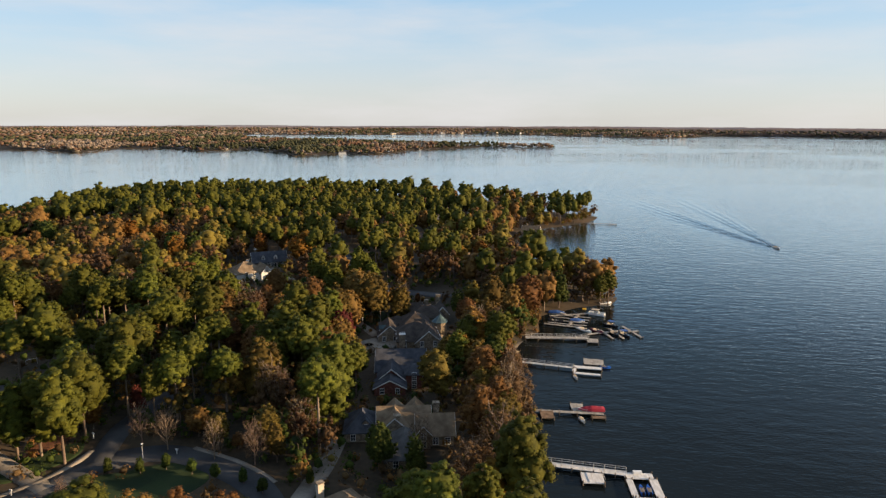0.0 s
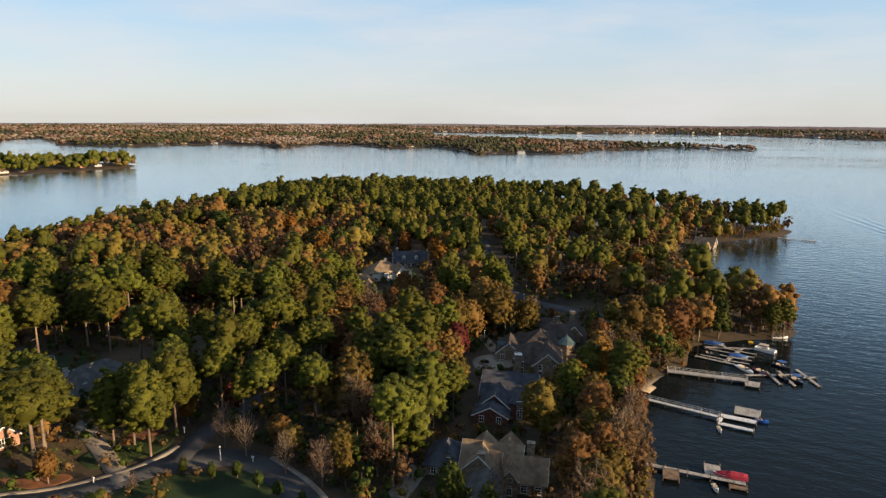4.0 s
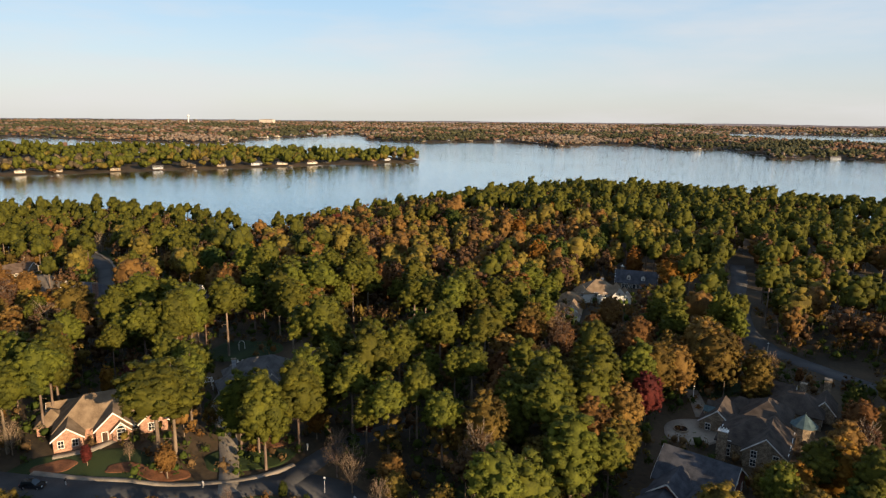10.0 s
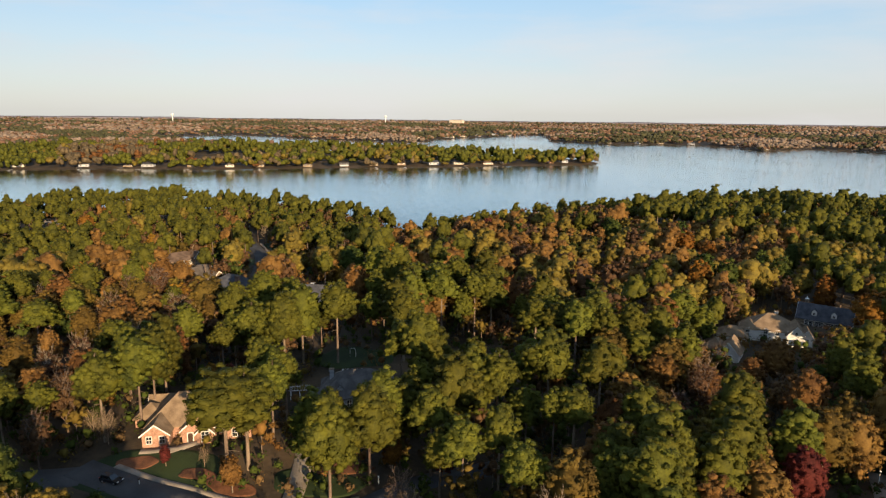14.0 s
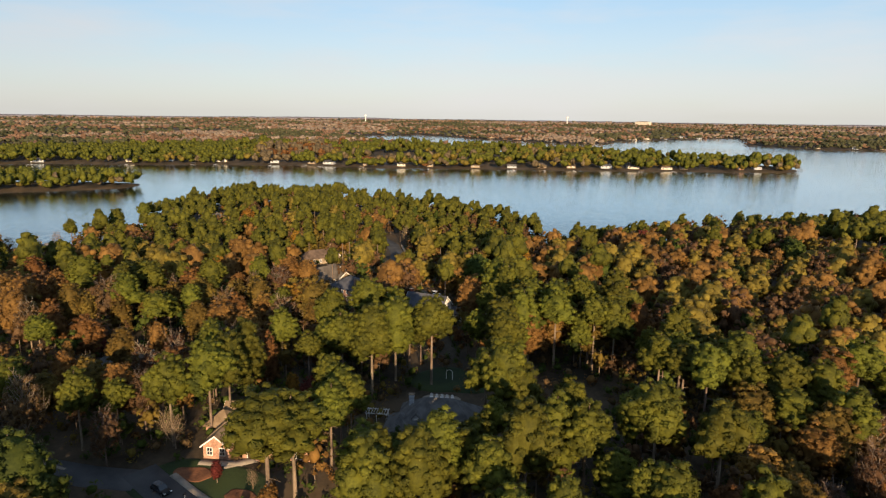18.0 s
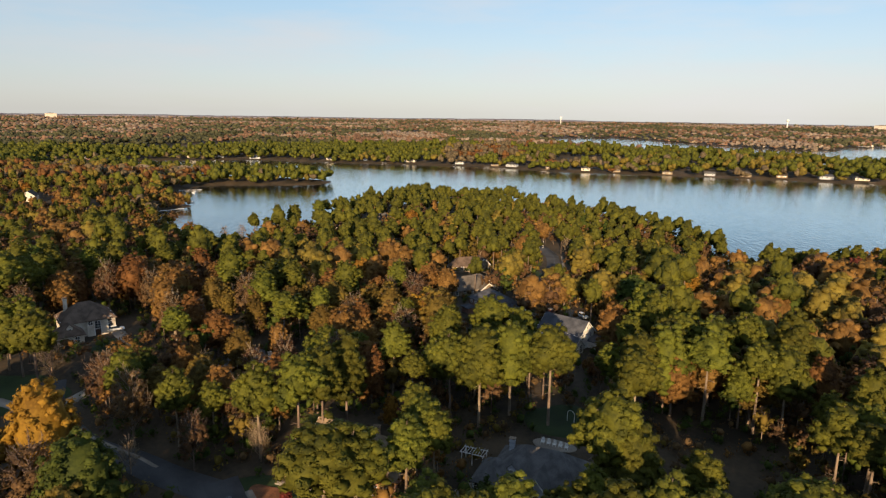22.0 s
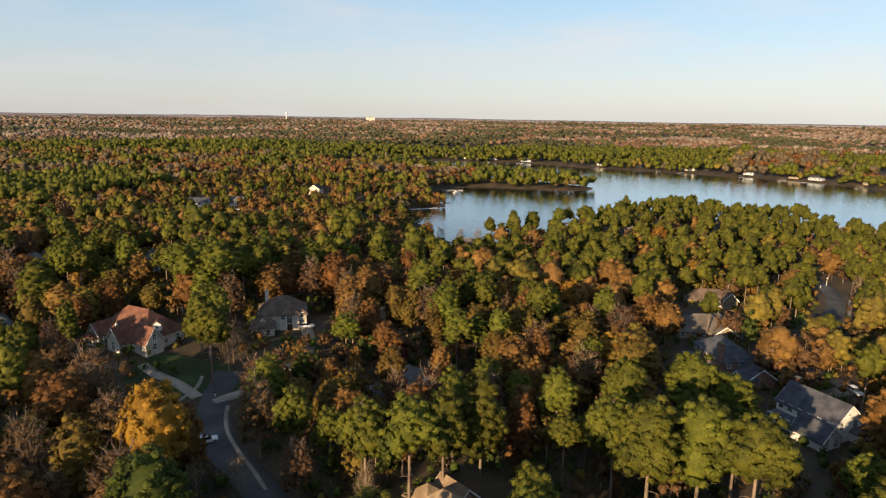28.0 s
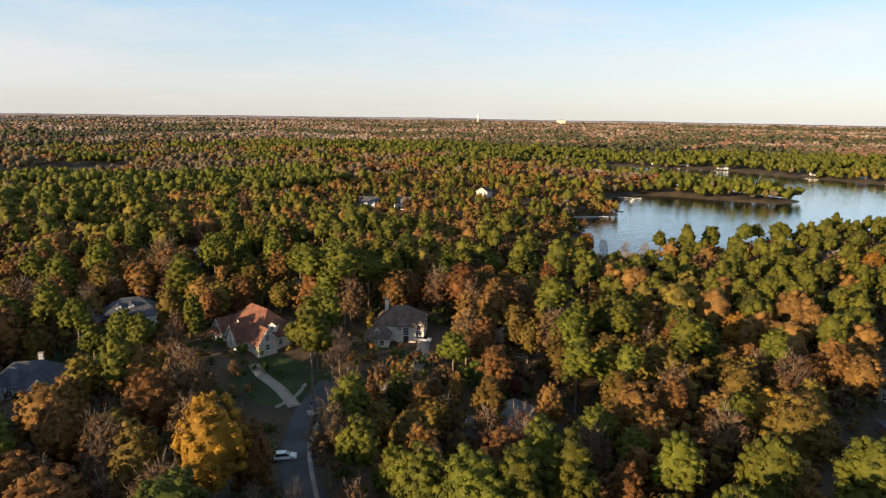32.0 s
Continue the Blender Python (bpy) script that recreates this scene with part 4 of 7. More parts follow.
for name, line, half in ROADS:
    drape_strip(name, line, half, ASPHALT, "grey asphalt residential street through the woods", "road", 0.20)
KERBS = [([(-118, 98), (-106, 105.5), (-94, 116.5), (-83, 130), (-81.5, 138)], 0.7), ([(-126, 76), (-134, 62), (-141, 50.5), (-146, 45), (-150, 43)], 0.45),
         ([(-59, 141.5), (-47, 136), (-36, 127)], 0.6), ([(-146, 30), (-154, 30), (-158, 26)], 0.4), ([(-275, 179), (-300, 189), (-322, 195), (-348, 198)], 0.5)]
for line, half in KERBS:
    drape_strip("sidewalk", line, half, CONCRETE, "pale concrete sidewalk beside the street", "sidewalk", 0.27)
DRIVES = [([(-83.2, 122.9), (-91.3, 128.1), (-99.1, 132.7), (-108.3, 137.1), (-115.7, 138.7), (-121.3, 142.2), (-123.9, 146.9)], 2.0), ([(-150, 38), (-165, 44), (-180, 45), (-190, 38), (-199, 30)], 1.8), ([(-150, 33), (-152, 24), (-152, 14), (-153, 9)], 1.5),
          ([(-118, 108), (-116.5, 112.5), (-118.8, 115.8)], 0.9), ([(-121, 103), (-117.5, 108), (-118, 112)], 0.8), ([(-60, 287), (-66, 296), (-76, 300)], 1.4),
          ([(-33, 241), (-27, 232), (-24, 226)], 1.8), ([(-34, 285), (-42, 268), (-52, 252)], 1.2), ([(-222, 170), (-230, 180), (-236, 188), (-250, 176)], 2.4), ([(-240, 168), (-232, 172)], 1.6), ([(-30, 118), (-27, 135), (-26, 150)], 2.2)]
for line, half in DRIVES:
    drape_strip("driveway", line, half, CONCRETE, "worn pale concrete driveway leading to a house", "driveway", 0.24)
drape_patch("courtyard", -23, 217, 8, 6.5, 60, CONCRETE, "pale paved courtyard with a round fountain", "courtyard", 0.22, 0.05, 3)
drape_patch("patio", -138.5, 162, 5, 2.6, 68, CONCRETE, "pale paved terrace behind a grey house", "patio", 0.2, 0.06, 5)
SAND = noisy("shore_sand", (0.22, 0.165, 0.10), (0.40, 0.31, 0.20), 0.3, bump=0.3)
drape_strip("beach", [(23, 213), (26, 221), (31, 227), (37, 232)], 2.2, SAND, "narrow curved sand strip at the water's edge", "beach", 0.12)

# ---- houses ----
GLASS = material("window_glass", (0.02, 0.025, 0.03), 0.06)
GLASS.node_tree.nodes["Principled BSDF"].inputs["Specular IOR Level"].default_value = 0.8
WHITE = noisy("white_paint", (0.62, 0.60, 0.56), (0.80, 0.78, 0.74), 0.5, rough=0.6)
DARKWOOD = noisy("dark_door", (0.03, 0.018, 0.012), (0.07, 0.04, 0.025), 1.5, rough=0.5)


def masonry(name, dark, light, joint, size, rough=0.9):
    """Coursed masonry, seen from afar."""
    m = noisy(name, dark, light, 1.3, rough=rough, bump=0.2)
    nt = m.node_tree
    b = nt.nodes["Principled BSDF"]
    col = b.inputs["Base Color"].links[0].from_socket
    br = nt.nodes.new("ShaderNodeTexBrick")
    br.inputs["Scale"].default_value = 1.0
    br.inputs["Brick Width"].default_value, br.inputs["Row Height"].default_value, br.inputs["Mortar Size"].default_value = size[0], size[1], size[1] * 0.09
    br.inputs["Mortar"].default_value = (*joint, 1)
    br.inputs["Color1"].default_value = (1, 1, 1, 1)
    br.inputs["Color2"].default_value = (0.72, 0.72, 0.72, 1)
    co = nt.nodes.new("ShaderNodeTexCoord")
    cm = nt.nodes.new("ShaderNodeCombineXYZ")
    sp = nt.nodes.new("ShaderNodeSeparateXYZ")
    ad = nt.nodes.new("ShaderNodeMath")
    nt.links.new(co.outputs["Object"], sp.inputs[0])
    nt.links.new(sp.outputs["X"], ad.inputs[0])
    nt.links.new(sp.outputs["Y"], ad.inputs[1])
    nt.links.new(ad.outputs[0], cm.inputs["X"])
    nt.links.new(sp.outputs["Z"], cm.inputs["Y"])
    nt.links.new(cm.outputs[0], br.inputs["Vector"])
    mx_ = nt.nodes.new("ShaderNodeMix")
    mx_.data_type, mx_.blend_type = "RGBA", "MULTIPLY"
    mx_.inputs[0].default_value = 1.0
    nt.links.new(col, mx_.inputs[6])
    nt.links.new(br.outputs["Color"], mx_.inputs[7])
    nt.links.new(mx_.outputs[2], b.inputs["Base Color"])
    return m


def shingle(name, dark, light):
    return noisy(name, dark, light, 0.5, rough=0.9, fine=5.0, bump=0.4, island=0.10, spec=0.2)


WALLS = {"pink_brick": masonry("pink_brick", (0.33, 0.185, 0.13), (0.50, 0.30, 0.21), (0.55, 0.5, 0.45), (0.42, 0.15)),
         "red_brick": masonry("red_brick", (0.12, 0.045, 0.035), (0.24, 0.095, 0.07), (0.4, 0.36, 0.33), (0.42, 0.15)),
         "rose_brick": masonry("rose_brick", (0.19, 0.105, 0.08), (0.33, 0.195, 0.15), (0.42, 0.38, 0.34), (0.42, 0.15)),
         "stone": masonry("tan_stone", (0.20, 0.155, 0.11), (0.42, 0.33, 0.23), (0.35, 0.3, 0.24), (0.7, 0.32)),
         "white": noisy("white_siding", (0.58, 0.55, 0.50), (0.74, 0.71, 0.66), 0.5, stretch=(0.4, 0.4, 6), rough=0.7),
         "cream": noisy("cream_stucco", (0.46, 0.40, 0.32), (0.62, 0.55, 0.45), 0.6, rough=0.9),
         "grey": noisy("grey_siding", (0.30, 0.32, 0.35), (0.44, 0.46, 0.49), 0.5, stretch=(0.4, 0.4, 6), rough=0.7)}
ROOFS = {"tan": shingle("tan_shingles", (0.15, 0.105, 0.065), (0.26, 0.19, 0.12)),
         "slate": shingle("slate_shingles", (0.040, 0.043, 0.052), (0.085, 0.088, 0.10)),
         "grey": shingle("grey_shingles", (0.075, 0.072, 0.07), (0.14, 0.135, 0.13)),
         "umber": shingle("umber_shingles", (0.040, 0.032, 0.027), (0.085, 0.068, 0.056)),
         "taupe": shingle("taupe_shingles", (0.085, 0.072, 0.060), (0.150, 0.128, 0.106)),
         "brown": shingle("brown_shingles", (0.075, 0.052, 0.038), (0.15, 0.105, 0.076)),
         "red": shingle("red_brown_shingles", (0.095, 0.042, 0.028), (0.175, 0.080, 0.050)),
         "teal": noisy("weathered_copper", (0.040, 0.070, 0.075), (0.075, 0.115, 0.120), 0.9, rough=0.55)}


def bm_box(bm, x0, x1, y0, y1, z0, z1):
    m = Matrix.LocRotScale(((x0 + x1) / 2, (y0 + y1) / 2, (z0 + z1) / 2), None, (x1 - x0, y1 - y0, z1 - z0))
    return bmesh.ops.create_cube(bm, size=1.0, matrix=m)["verts"]


def bm_faces(points, faces):
    bm = bmesh.new()
    vs = [bm.verts.new(p) for p in points]
    for f in faces:
        bm.faces.new([vs[i] for i in f])
    bmesh.ops.recalc_face_normals(bm, faces=bm.faces)
    return bm


def window_meshes(w, h, bars_x, bars_z, arched=False):
    """A white frame with glazing bars, and its pane; outwards is -y."""
    bm = bmesh.new()
    t, bar = 0.11, 0.035
    xs_, zs_ = [-w / 2 - t, -w / 2], [-t * 1.2, 0.0]
    for k in range(1, bars_x):
        xs_ += [-w / 2 + w * k / bars_x - bar, -w / 2 + w * k / bars_x + bar]
    for k in range(1, bars_z):
        zs_ += [h * k / bars_z - bar, h * k / bars_z + bar]
    xs_, zs_ = xs_ + [w / 2, w / 2 + t], zs_ + [h, h + t * 1.3]
    solid = lambda i, k: 0 <= i < len(xs_) - 1 and 0 <= k < len(zs_) - 1 and (i % 2 == 0 or k % 2 == 0)
    for i in range(len(xs_) - 1):
        for k in range(len(zs_) - 1):
            if not solid(i, k):
                continue
            ring = [(xs_[i], zs_[k]), (xs_[i + 1], zs_[k]), (xs_[i + 1], zs_[k + 1]), (xs_[i], zs_[k + 1])]
            for y_ in (-0.10, 0.06):
                bm.faces.new([bm.verts.new((x_, y_, z_)) for x_, z_ in ring])
            for (p, q), beyond in zip(((0, 1), (1, 2), (2, 3), (3, 0)), ((i, k - 1), (i + 1, k), (i, k + 1), (i - 1, k))):
                if not solid(*beyond):
                    bm.faces.new([bm.verts.new((x_, y_, z_)) for (x_, z_), y_ in ((ring[p], -0.10), (ring[q], -0.10), (ring[q], 0.06), (ring[p], 0.06))])
    bmesh.ops.remove_doubles(bm, verts=bm.verts, dist=0.001)
    bmesh.ops.recalc_face_normals(bm, faces=bm.faces)
    if arched:
        prev = None
        for k in range(9):
            a = math.pi * k / 8
            p = (math.cos(a) * (w / 2 + t / 2), h + math.sin(a) * (w / 2 + t / 2))
            if prev:
                cx, cz = (p[0] + prev[0]) / 2, (p[1] + prev[1]) / 2
                ln = math.hypot(p[0] - prev[0], p[1] - prev[1])
                an = math.atan2(p[1] - prev[1], p[0] - prev[0])
                bmesh.ops.create_cube(bm, size=1.0, matrix=Matrix.LocRotScale((cx, -0.02, cz), Euler((0, -an, 0)), (ln, 0.16, t)))
            prev = p
    fr = bpy.data.meshes.new("window")
    bm.to_mesh(fr)
    bm.free()
    fr.materials.append(WHITE)
    pts = [(-w / 2, -0.03, 0), (w / 2, -0.03, 0), (w / 2, -0.03, h)]
    if arched:
        pts += [(math.cos(math.pi * k / 8) * w / 2, -0.03, h + math.sin(math.pi * k / 8) * w / 2) for k in range(1, 8)]
    pts.append((-w / 2, -0.03, h))
    n = len(pts)
    bm = bm_faces(pts + [(p[0], 0.03, p[2]) for p in pts], [tuple(range(n)), tuple(range(2 * n - 1, n - 1, -1))] + [(i, (i + 1) % n, (i + 1) % n + n, i + n) for i in range(n)])
    pa = bpy.data.meshes.new("pane")
    bm.to_mesh(pa)
    bm.free()
    pa.materials.append(GLASS)
    return fr, pa


WIN = {"std": window_meshes(1.1, 1.6, 2, 2), "big": window_meshes(2.3, 1.8, 4, 2), "tall": window_meshes(1.2, 2.3, 2, 4), "arch": window_meshes(1.6, 2.4, 2, 3, True), "small": window_meshes(0.7, 0.9, 2, 1), "garage": window_meshes(2.6, 2.1, 2, 4)}


def window_at(house, kind, x, y, z, ang):
    fr, pa = WIN[kind]
    o = new("window", fr)
    o.parent = house
    o.matrix_basis = pose(x, y, z, 0, 0, ang)
    p = new("pane", pa)
    p.parent = o
    return o


def rake(house, axis, cx, cy, w, d, eave, rise, end):
    """The white boards along a gable's two slopes."""
    half = (d if axis == "x" else w) / 2 + 0.45
    out = ((w if axis == "x" else d) / 2 + 0.47) * end
    slope = rise / ((d if axis == "x" else w) / 2)
    z0, z1 = eave - 0.45 * slope, eave + rise
    pts, faces = [], []
    for o in (out, out + 0.10 * end):
        for s, z in ((-half, z0), (0, z1), (half, z0), (half, z0 - 0.34), (0, z1 - 0.36), (-half, z0 - 0.34)):
            pts.append((cx + o, cy + s, z) if axis == "x" else (cx + s, cy + o, z))
    faces = [(0, 1, 4, 5), (1, 2, 3, 4), (6, 7, 10, 11), (7, 8, 9, 10), (0, 1, 7, 6), (1, 2, 8, 7), (2, 3, 9, 8), (3, 4, 10, 9), (4, 5, 11, 10), (5, 0, 6, 11)]
    part("bargeboard", bm_faces(pts, faces), WHITE, house, "white painted board")


def wing(house, wall, roof, cx, cy, w, d, eave, kind, rise, axis="x", base=-0.9, boards=True):
    """One block of a house: walls up to the eaves, gables, and a thick roof with an overhang."""
    x0, x1, y0, y1 = cx - w / 2, cx + w / 2, cy - d / 2, cy + d / 2
    top = eave + rise
    if kind == "gable" and axis == "x":
        pts = [(x0, y0, base), (x1, y0, base), (x1, y1, base), (x0, y1, base), (x0, y0, eave), (x1, y0, eave), (x1, y1, eave), (x0, y1, eave), (x0, cy, top - 0.1), (x1, cy, top - 0.1)]
        faces = [(0, 1, 5, 4), (2, 3, 7, 6), (1, 2, 6, 9, 5), (3, 0, 4, 8, 7), (4, 5, 9, 8), (6, 7, 8, 9), (3, 2, 1, 0)]
    elif kind == "gable":
        pts = [(x0, y0, base), (x1, y0, base), (x1, y1, base), (x0, y1, base), (x0, y0, eave), (x1, y0, eave), (x1, y1, eave), (x0, y1, eave), (cx, y0, top - 0.1), (cx, y1, top - 0.1)]
        faces = [(0, 1, 5, 8, 4), (2, 3, 7, 9, 6), (1, 2, 6, 5), (3, 0, 4, 7), (5, 6, 9, 8), (7, 4, 8, 9), (3, 2, 1, 0)]
    else:
        pts = [(x0, y0, base), (x1, y0, base), (x1, y1, base), (x0, y1, base), (x0, y0, eave), (x1, y0, eave), (x1, y1, eave), (x0, y1, eave)]
        faces = [(0, 1, 5, 4), (1, 2, 6, 5), (2, 3, 7, 6), (3, 0, 4, 7), (4, 5, 6, 7), (3, 2, 1, 0)]
    part("wall", bm_faces(pts, faces), WALLS[wall], house)
    ov, th = 0.5, 0.2
    if kind == "gable":
        for s in (-1, 1):
            if axis == "x":
                sl = rise / (d / 2)
                a = [(x0 - ov, cy, top), (x1 + ov, cy, top), (x1 + ov, cy + s * (d / 2 + ov), eave - ov * sl), (x0 - ov, cy + s * (d / 2 + ov), eave - ov * sl)]
            else:
                sl = rise / (w / 2)
                a = [(cx, y0 - ov, top), (cx, y1 + ov, top), (cx + s * (w / 2 + ov), y1 + ov, eave - ov * sl), (cx + s * (w / 2 + ov), y0 - ov, eave - ov * sl)]
            pts = [(p[0], p[1], p[2] + 0.06) for p in a] + [(p[0], p[1], p[2] + 0.06 - th) for p in a]
            part("roof", bm_faces(pts, [(0, 1, 2, 3), (7, 6, 5, 4), (0, 1, 5, 4), (1, 2, 6, 5), (2, 3, 7, 6), (3, 0, 4, 7)]), ROOFS[roof], house)
        if boards:
            for e in (-1, 1):
                rake(house, axis, cx, cy, w, d, eave, rise, e)
    else:
        ring = [(x0 - ov, y0 - ov), (x1 + ov, y0 - ov), (x1 + ov, y1 + ov), (x0 - ov, y1 + ov)]
        run = min(w, d) / 2 * 0.96
        if w >= d:
            r = [(x0 + run, cy), (x1 - run, cy)]
        else:
            r = [(cx, y0 + run), (cx, y1 - run)]
        z0 = eave - ov * rise / run * 0.6
        pts = [(*p, z0) for p in ring] + [(*p, top) for p in r] + [(*p, z0 - th) for p in ring]
        if w >= d:
            faces = [(0, 1, 5, 4), (2, 3, 4, 5), (1, 2, 5), (3, 0, 4)]
        else:
            faces = [(1, 2, 5, 4), (3, 0, 4, 5), (0, 1, 4), (2, 3, 5)]
        faces += [(0, 1, 7, 6), (1, 2, 8, 7), (2, 3, 9, 8), (3, 0, 6, 9), (9, 8, 7, 6)]
        part("roof", bm_faces(pts, faces), ROOFS[roof], house)


def windows_on(house, cx, cy, w, d, sides, rows, kind="std", gap=3.0):
    """Evenly spaced windows on the named sides of a block, one row for each sill height."""
    for s in sides:
        ln = w if s in "SN" else d
        n = max(1, int((ln - 1.2) / gap))
        for k in range(n):
            u = -ln / 2 + ln * (k + 0.5) / n
            for z in rows:
                if s == "S":
                    window_at(house, kind, cx + u, cy - d / 2, z, 0)
                elif s == "N":
                    window_at(house, kind, cx + u, cy + d / 2, z, 180)
                elif s == "E":
                    window_at(house, kind, cx + w / 2, cy + u, z, 90)
                else:
                    window_at(house, kind, cx - w / 2, cy + u, z, -90)


def chimney(house, wall, x, y, w, d, top, pots=0, base=-0.5):
    bm = bmesh.new()
    bm_box(bm, x - w / 2, x + w / 2, y - d / 2, y + d / 2, base, top - 0.3)
    bm_box(bm, x - w / 2 - 0.06, x + w / 2 + 0.06, y - d / 2 - 0.06, y + d / 2 + 0.06, top - 0.9, top - 0.7)
    ch = part("chimney", bm, WALLS[wall], house)
    bm = bmesh.new()
    bm_box(bm, x - w / 2 - 0.12, x + w / 2 + 0.12, y - d / 2 - 0.12, y + d / 2 + 0.12, top - 0.3, top - 0.1)
    for k in range(pots):
        px = x + (k - (pots - 1) / 2) * w / max(pots, 1)
        bmesh.ops.create_cone(bm, cap_ends=True, segments=8, radius1=0.2, radius2=0.15, depth=0.7, matrix=pose(px, y, top + 0.2))
    part("chimney_cap", bm, WHITE if pots else WALLS["stone"], ch)


def dormer(house, wall, roof, x, y, z, ang=0, w=1.7):
    """A small gabled dormer whose window looks along -y turned by ang."""
    m = pose(x, y, z, 0, 0, ang)
    h, r, dp = 1.5, 0.9, 3.0
    pts = [(-w / 2, 0, -0.6), (w / 2, 0, -0.6), (w / 2, 0, h), (0, 0, h + r), (-w / 2, 0, h), (-w / 2, dp, -0.6), (w / 2, dp, -0.6), (w / 2, dp, h), (0, dp, h + r), (-w / 2, dp, h)]
    bm = bm_faces(pts, [(0, 1, 2, 3, 4), (1, 6, 7, 2), (5, 0, 4, 9), (5, 6, 7, 8, 9)])
    bm.transform(m)
    dm = part("dormer", bm, WALLS[wall], house)
    for s in (-1, 1):
        a = [(0, -0.25, h + r + 0.1), (0, dp, h + r + 0.1), (s * (w / 2 + 0.25), dp, h - 0.15), (s * (w / 2 + 0.25), -0.25, h - 0.15)]
        bm = bm_faces(a + [(p[0], p[1], p[2] - 0.14) for p in a], [(0, 1, 2, 3), (7, 6, 5, 4), (0, 1, 5, 4), (1, 2, 6, 5), (2, 3, 7, 6), (3, 0, 4, 7)])
        bm.transform(m)
        part("dormer_roof", bm, ROOFS[roof], dm)
    o = new("dormer_window", WIN["small"][0])
    o.parent = dm
    o.matrix_basis = m @ pose(0, 0, 0.15)
    bm = bm_faces([(-0.35, -0.03, 0.15), (0.35, -0.03, 0.15), (0.35, -0.03, 1.05), (-0.35, -0.03, 1.05)], [(0, 1, 2, 3)])
    bm.transform(m)
    part("dormer_pane", bm, GLASS, dm)


def door_at(house, x, y, z, ang, w=1.1, h=2.2):
    bm = bmesh.new()
    bm_box(bm, -w / 2, w / 2, -0.06, 0.05, 0, h)
    bm.transform(pose(x, y, z, 0, 0, ang))
    d = part("door", bm, DARKWOOD, house, "dark panelled door")
    bm = bmesh.new()
    for a, b_, c, e in ((-w / 2 - 0.15, -w / 2, 0, h + 0.15), (w / 2, w / 2 + 0.15, 0, h + 0.15), (-w / 2, w / 2, h, h + 0.15)):
        bm_box(bm, a, b_, -0.1, 0.05, c, e)
    bm.transform(pose(x, y, z, 0, 0, ang))
    part("door_frame", bm, WHITE, d)


def column(house, x, y, z0, z1, r=0.17):
    bm = bmesh.new()
    bmesh.ops.create_cone(bm, cap_ends=True, segments=10, radius1=r, radius2=r * 0.85, depth=z1 - z0, matrix=pose(x, y, (z0 + z1) / 2))
    bm_box(bm, x - r * 1.4, x + r * 1.4, y - r * 1.4, y + r * 1.4, z0, z0 + 0.2)
    bm_box(bm, x - r * 1.4, x + r * 1.4, y - r * 1.4, y + r * 1.4, z1 - 0.2, z1)
    part("column", bm, WHITE, house)


def house_base(x, y, z, rot, label):
    return thing("house", pose(x, y, z, 0, 0, rot), label, "house", "lakeside houses")


def plain_house(x, y, z, rot, wall, roof, w, d, eave, rise, label, kind="hip", front=True, ch=None):
    """A simple block with one projecting gable."""
    h = house_base(x, y, z, rot, label)
    wing(h, wall, roof, 0, 0, w, d, eave, kind, rise)
    rows = (0.9,) if eave < 4.2 else (0.9, 3.7)
    windows_on(h, 0, 0, w, d, "SNEW", rows, gap=3.4)
    if front:
        wing(h, wall, roof, w * 0.22, -d / 2 - 0.8, w * 0.32, 5, eave * 0.9, "gable", rise * 0.6, "y")
        window_at(h, "big", w * 0.22, -d / 2 - 3.3, 0.8, 0)
    door_at(h, -w * 0.1, -d / 2, 0, 0)
    if ch:
        chimney(h, ch, -w * 0.3, d * 0.2, 1.0, 0.8, eave + rise + 1.0)
    return h


# pink brick ranch house behind the lawn
h = house_base(-124.4, 104.5, 5.8, 67.5, "pink brick one-storey house with a tan shingle roof and white gables")
wing(h, "pink_brick", "tan", 11.5, 8.0, 23, 13, 3.3, "hip", 5.4)
wing(h, "pink_brick", "tan", 2.9, 2.0, 5.8, 8, 3.2, "gable", 2.3, "y")
wing(h, "pink_brick", "tan", 12.2, 1.6, 7.6, 5.5, 3.4, "gable", 3.6, "y")
wing(h, "pink_brick", "tan", 13.6, -0.9, 3.6, 2.4, 3.0, "gable", 1.8, "y")
wing(h, "pink_brick", "tan", 20.5, 1.6, 6.0, 5.0, 3.2, "gable", 2.6, "y")
wing(h, "pink_brick", "tan", -1.0, 10.5, 6, 6, 2.8, "hip", 2.4)
wing(h, "pink_brick", "tan", 1.5, 15.0, 7, 5, 2.8, "gable", 2.4, "x")
for x_ in (1.5, 4.3):
    window_at(h, "std", x_, -2.0, 0.8, 0)
window_at(h, "arch", 13.6, -2.1, 0.5, 0)
window_at(h, "big", 17.0, -0.0 + 1.5, 0.7, 0)
window_at(h, "big", 20.5, -0.9, 0.7, 0)
door_at(h, 10.2, -1.15, 0.1, 0)
windows_on(h, 11.5, 8, 23, 13, "WE", (0.8,))
chimney(h, "pink_brick", 15.5, 10.0, 1.2, 0.9, 9.4)

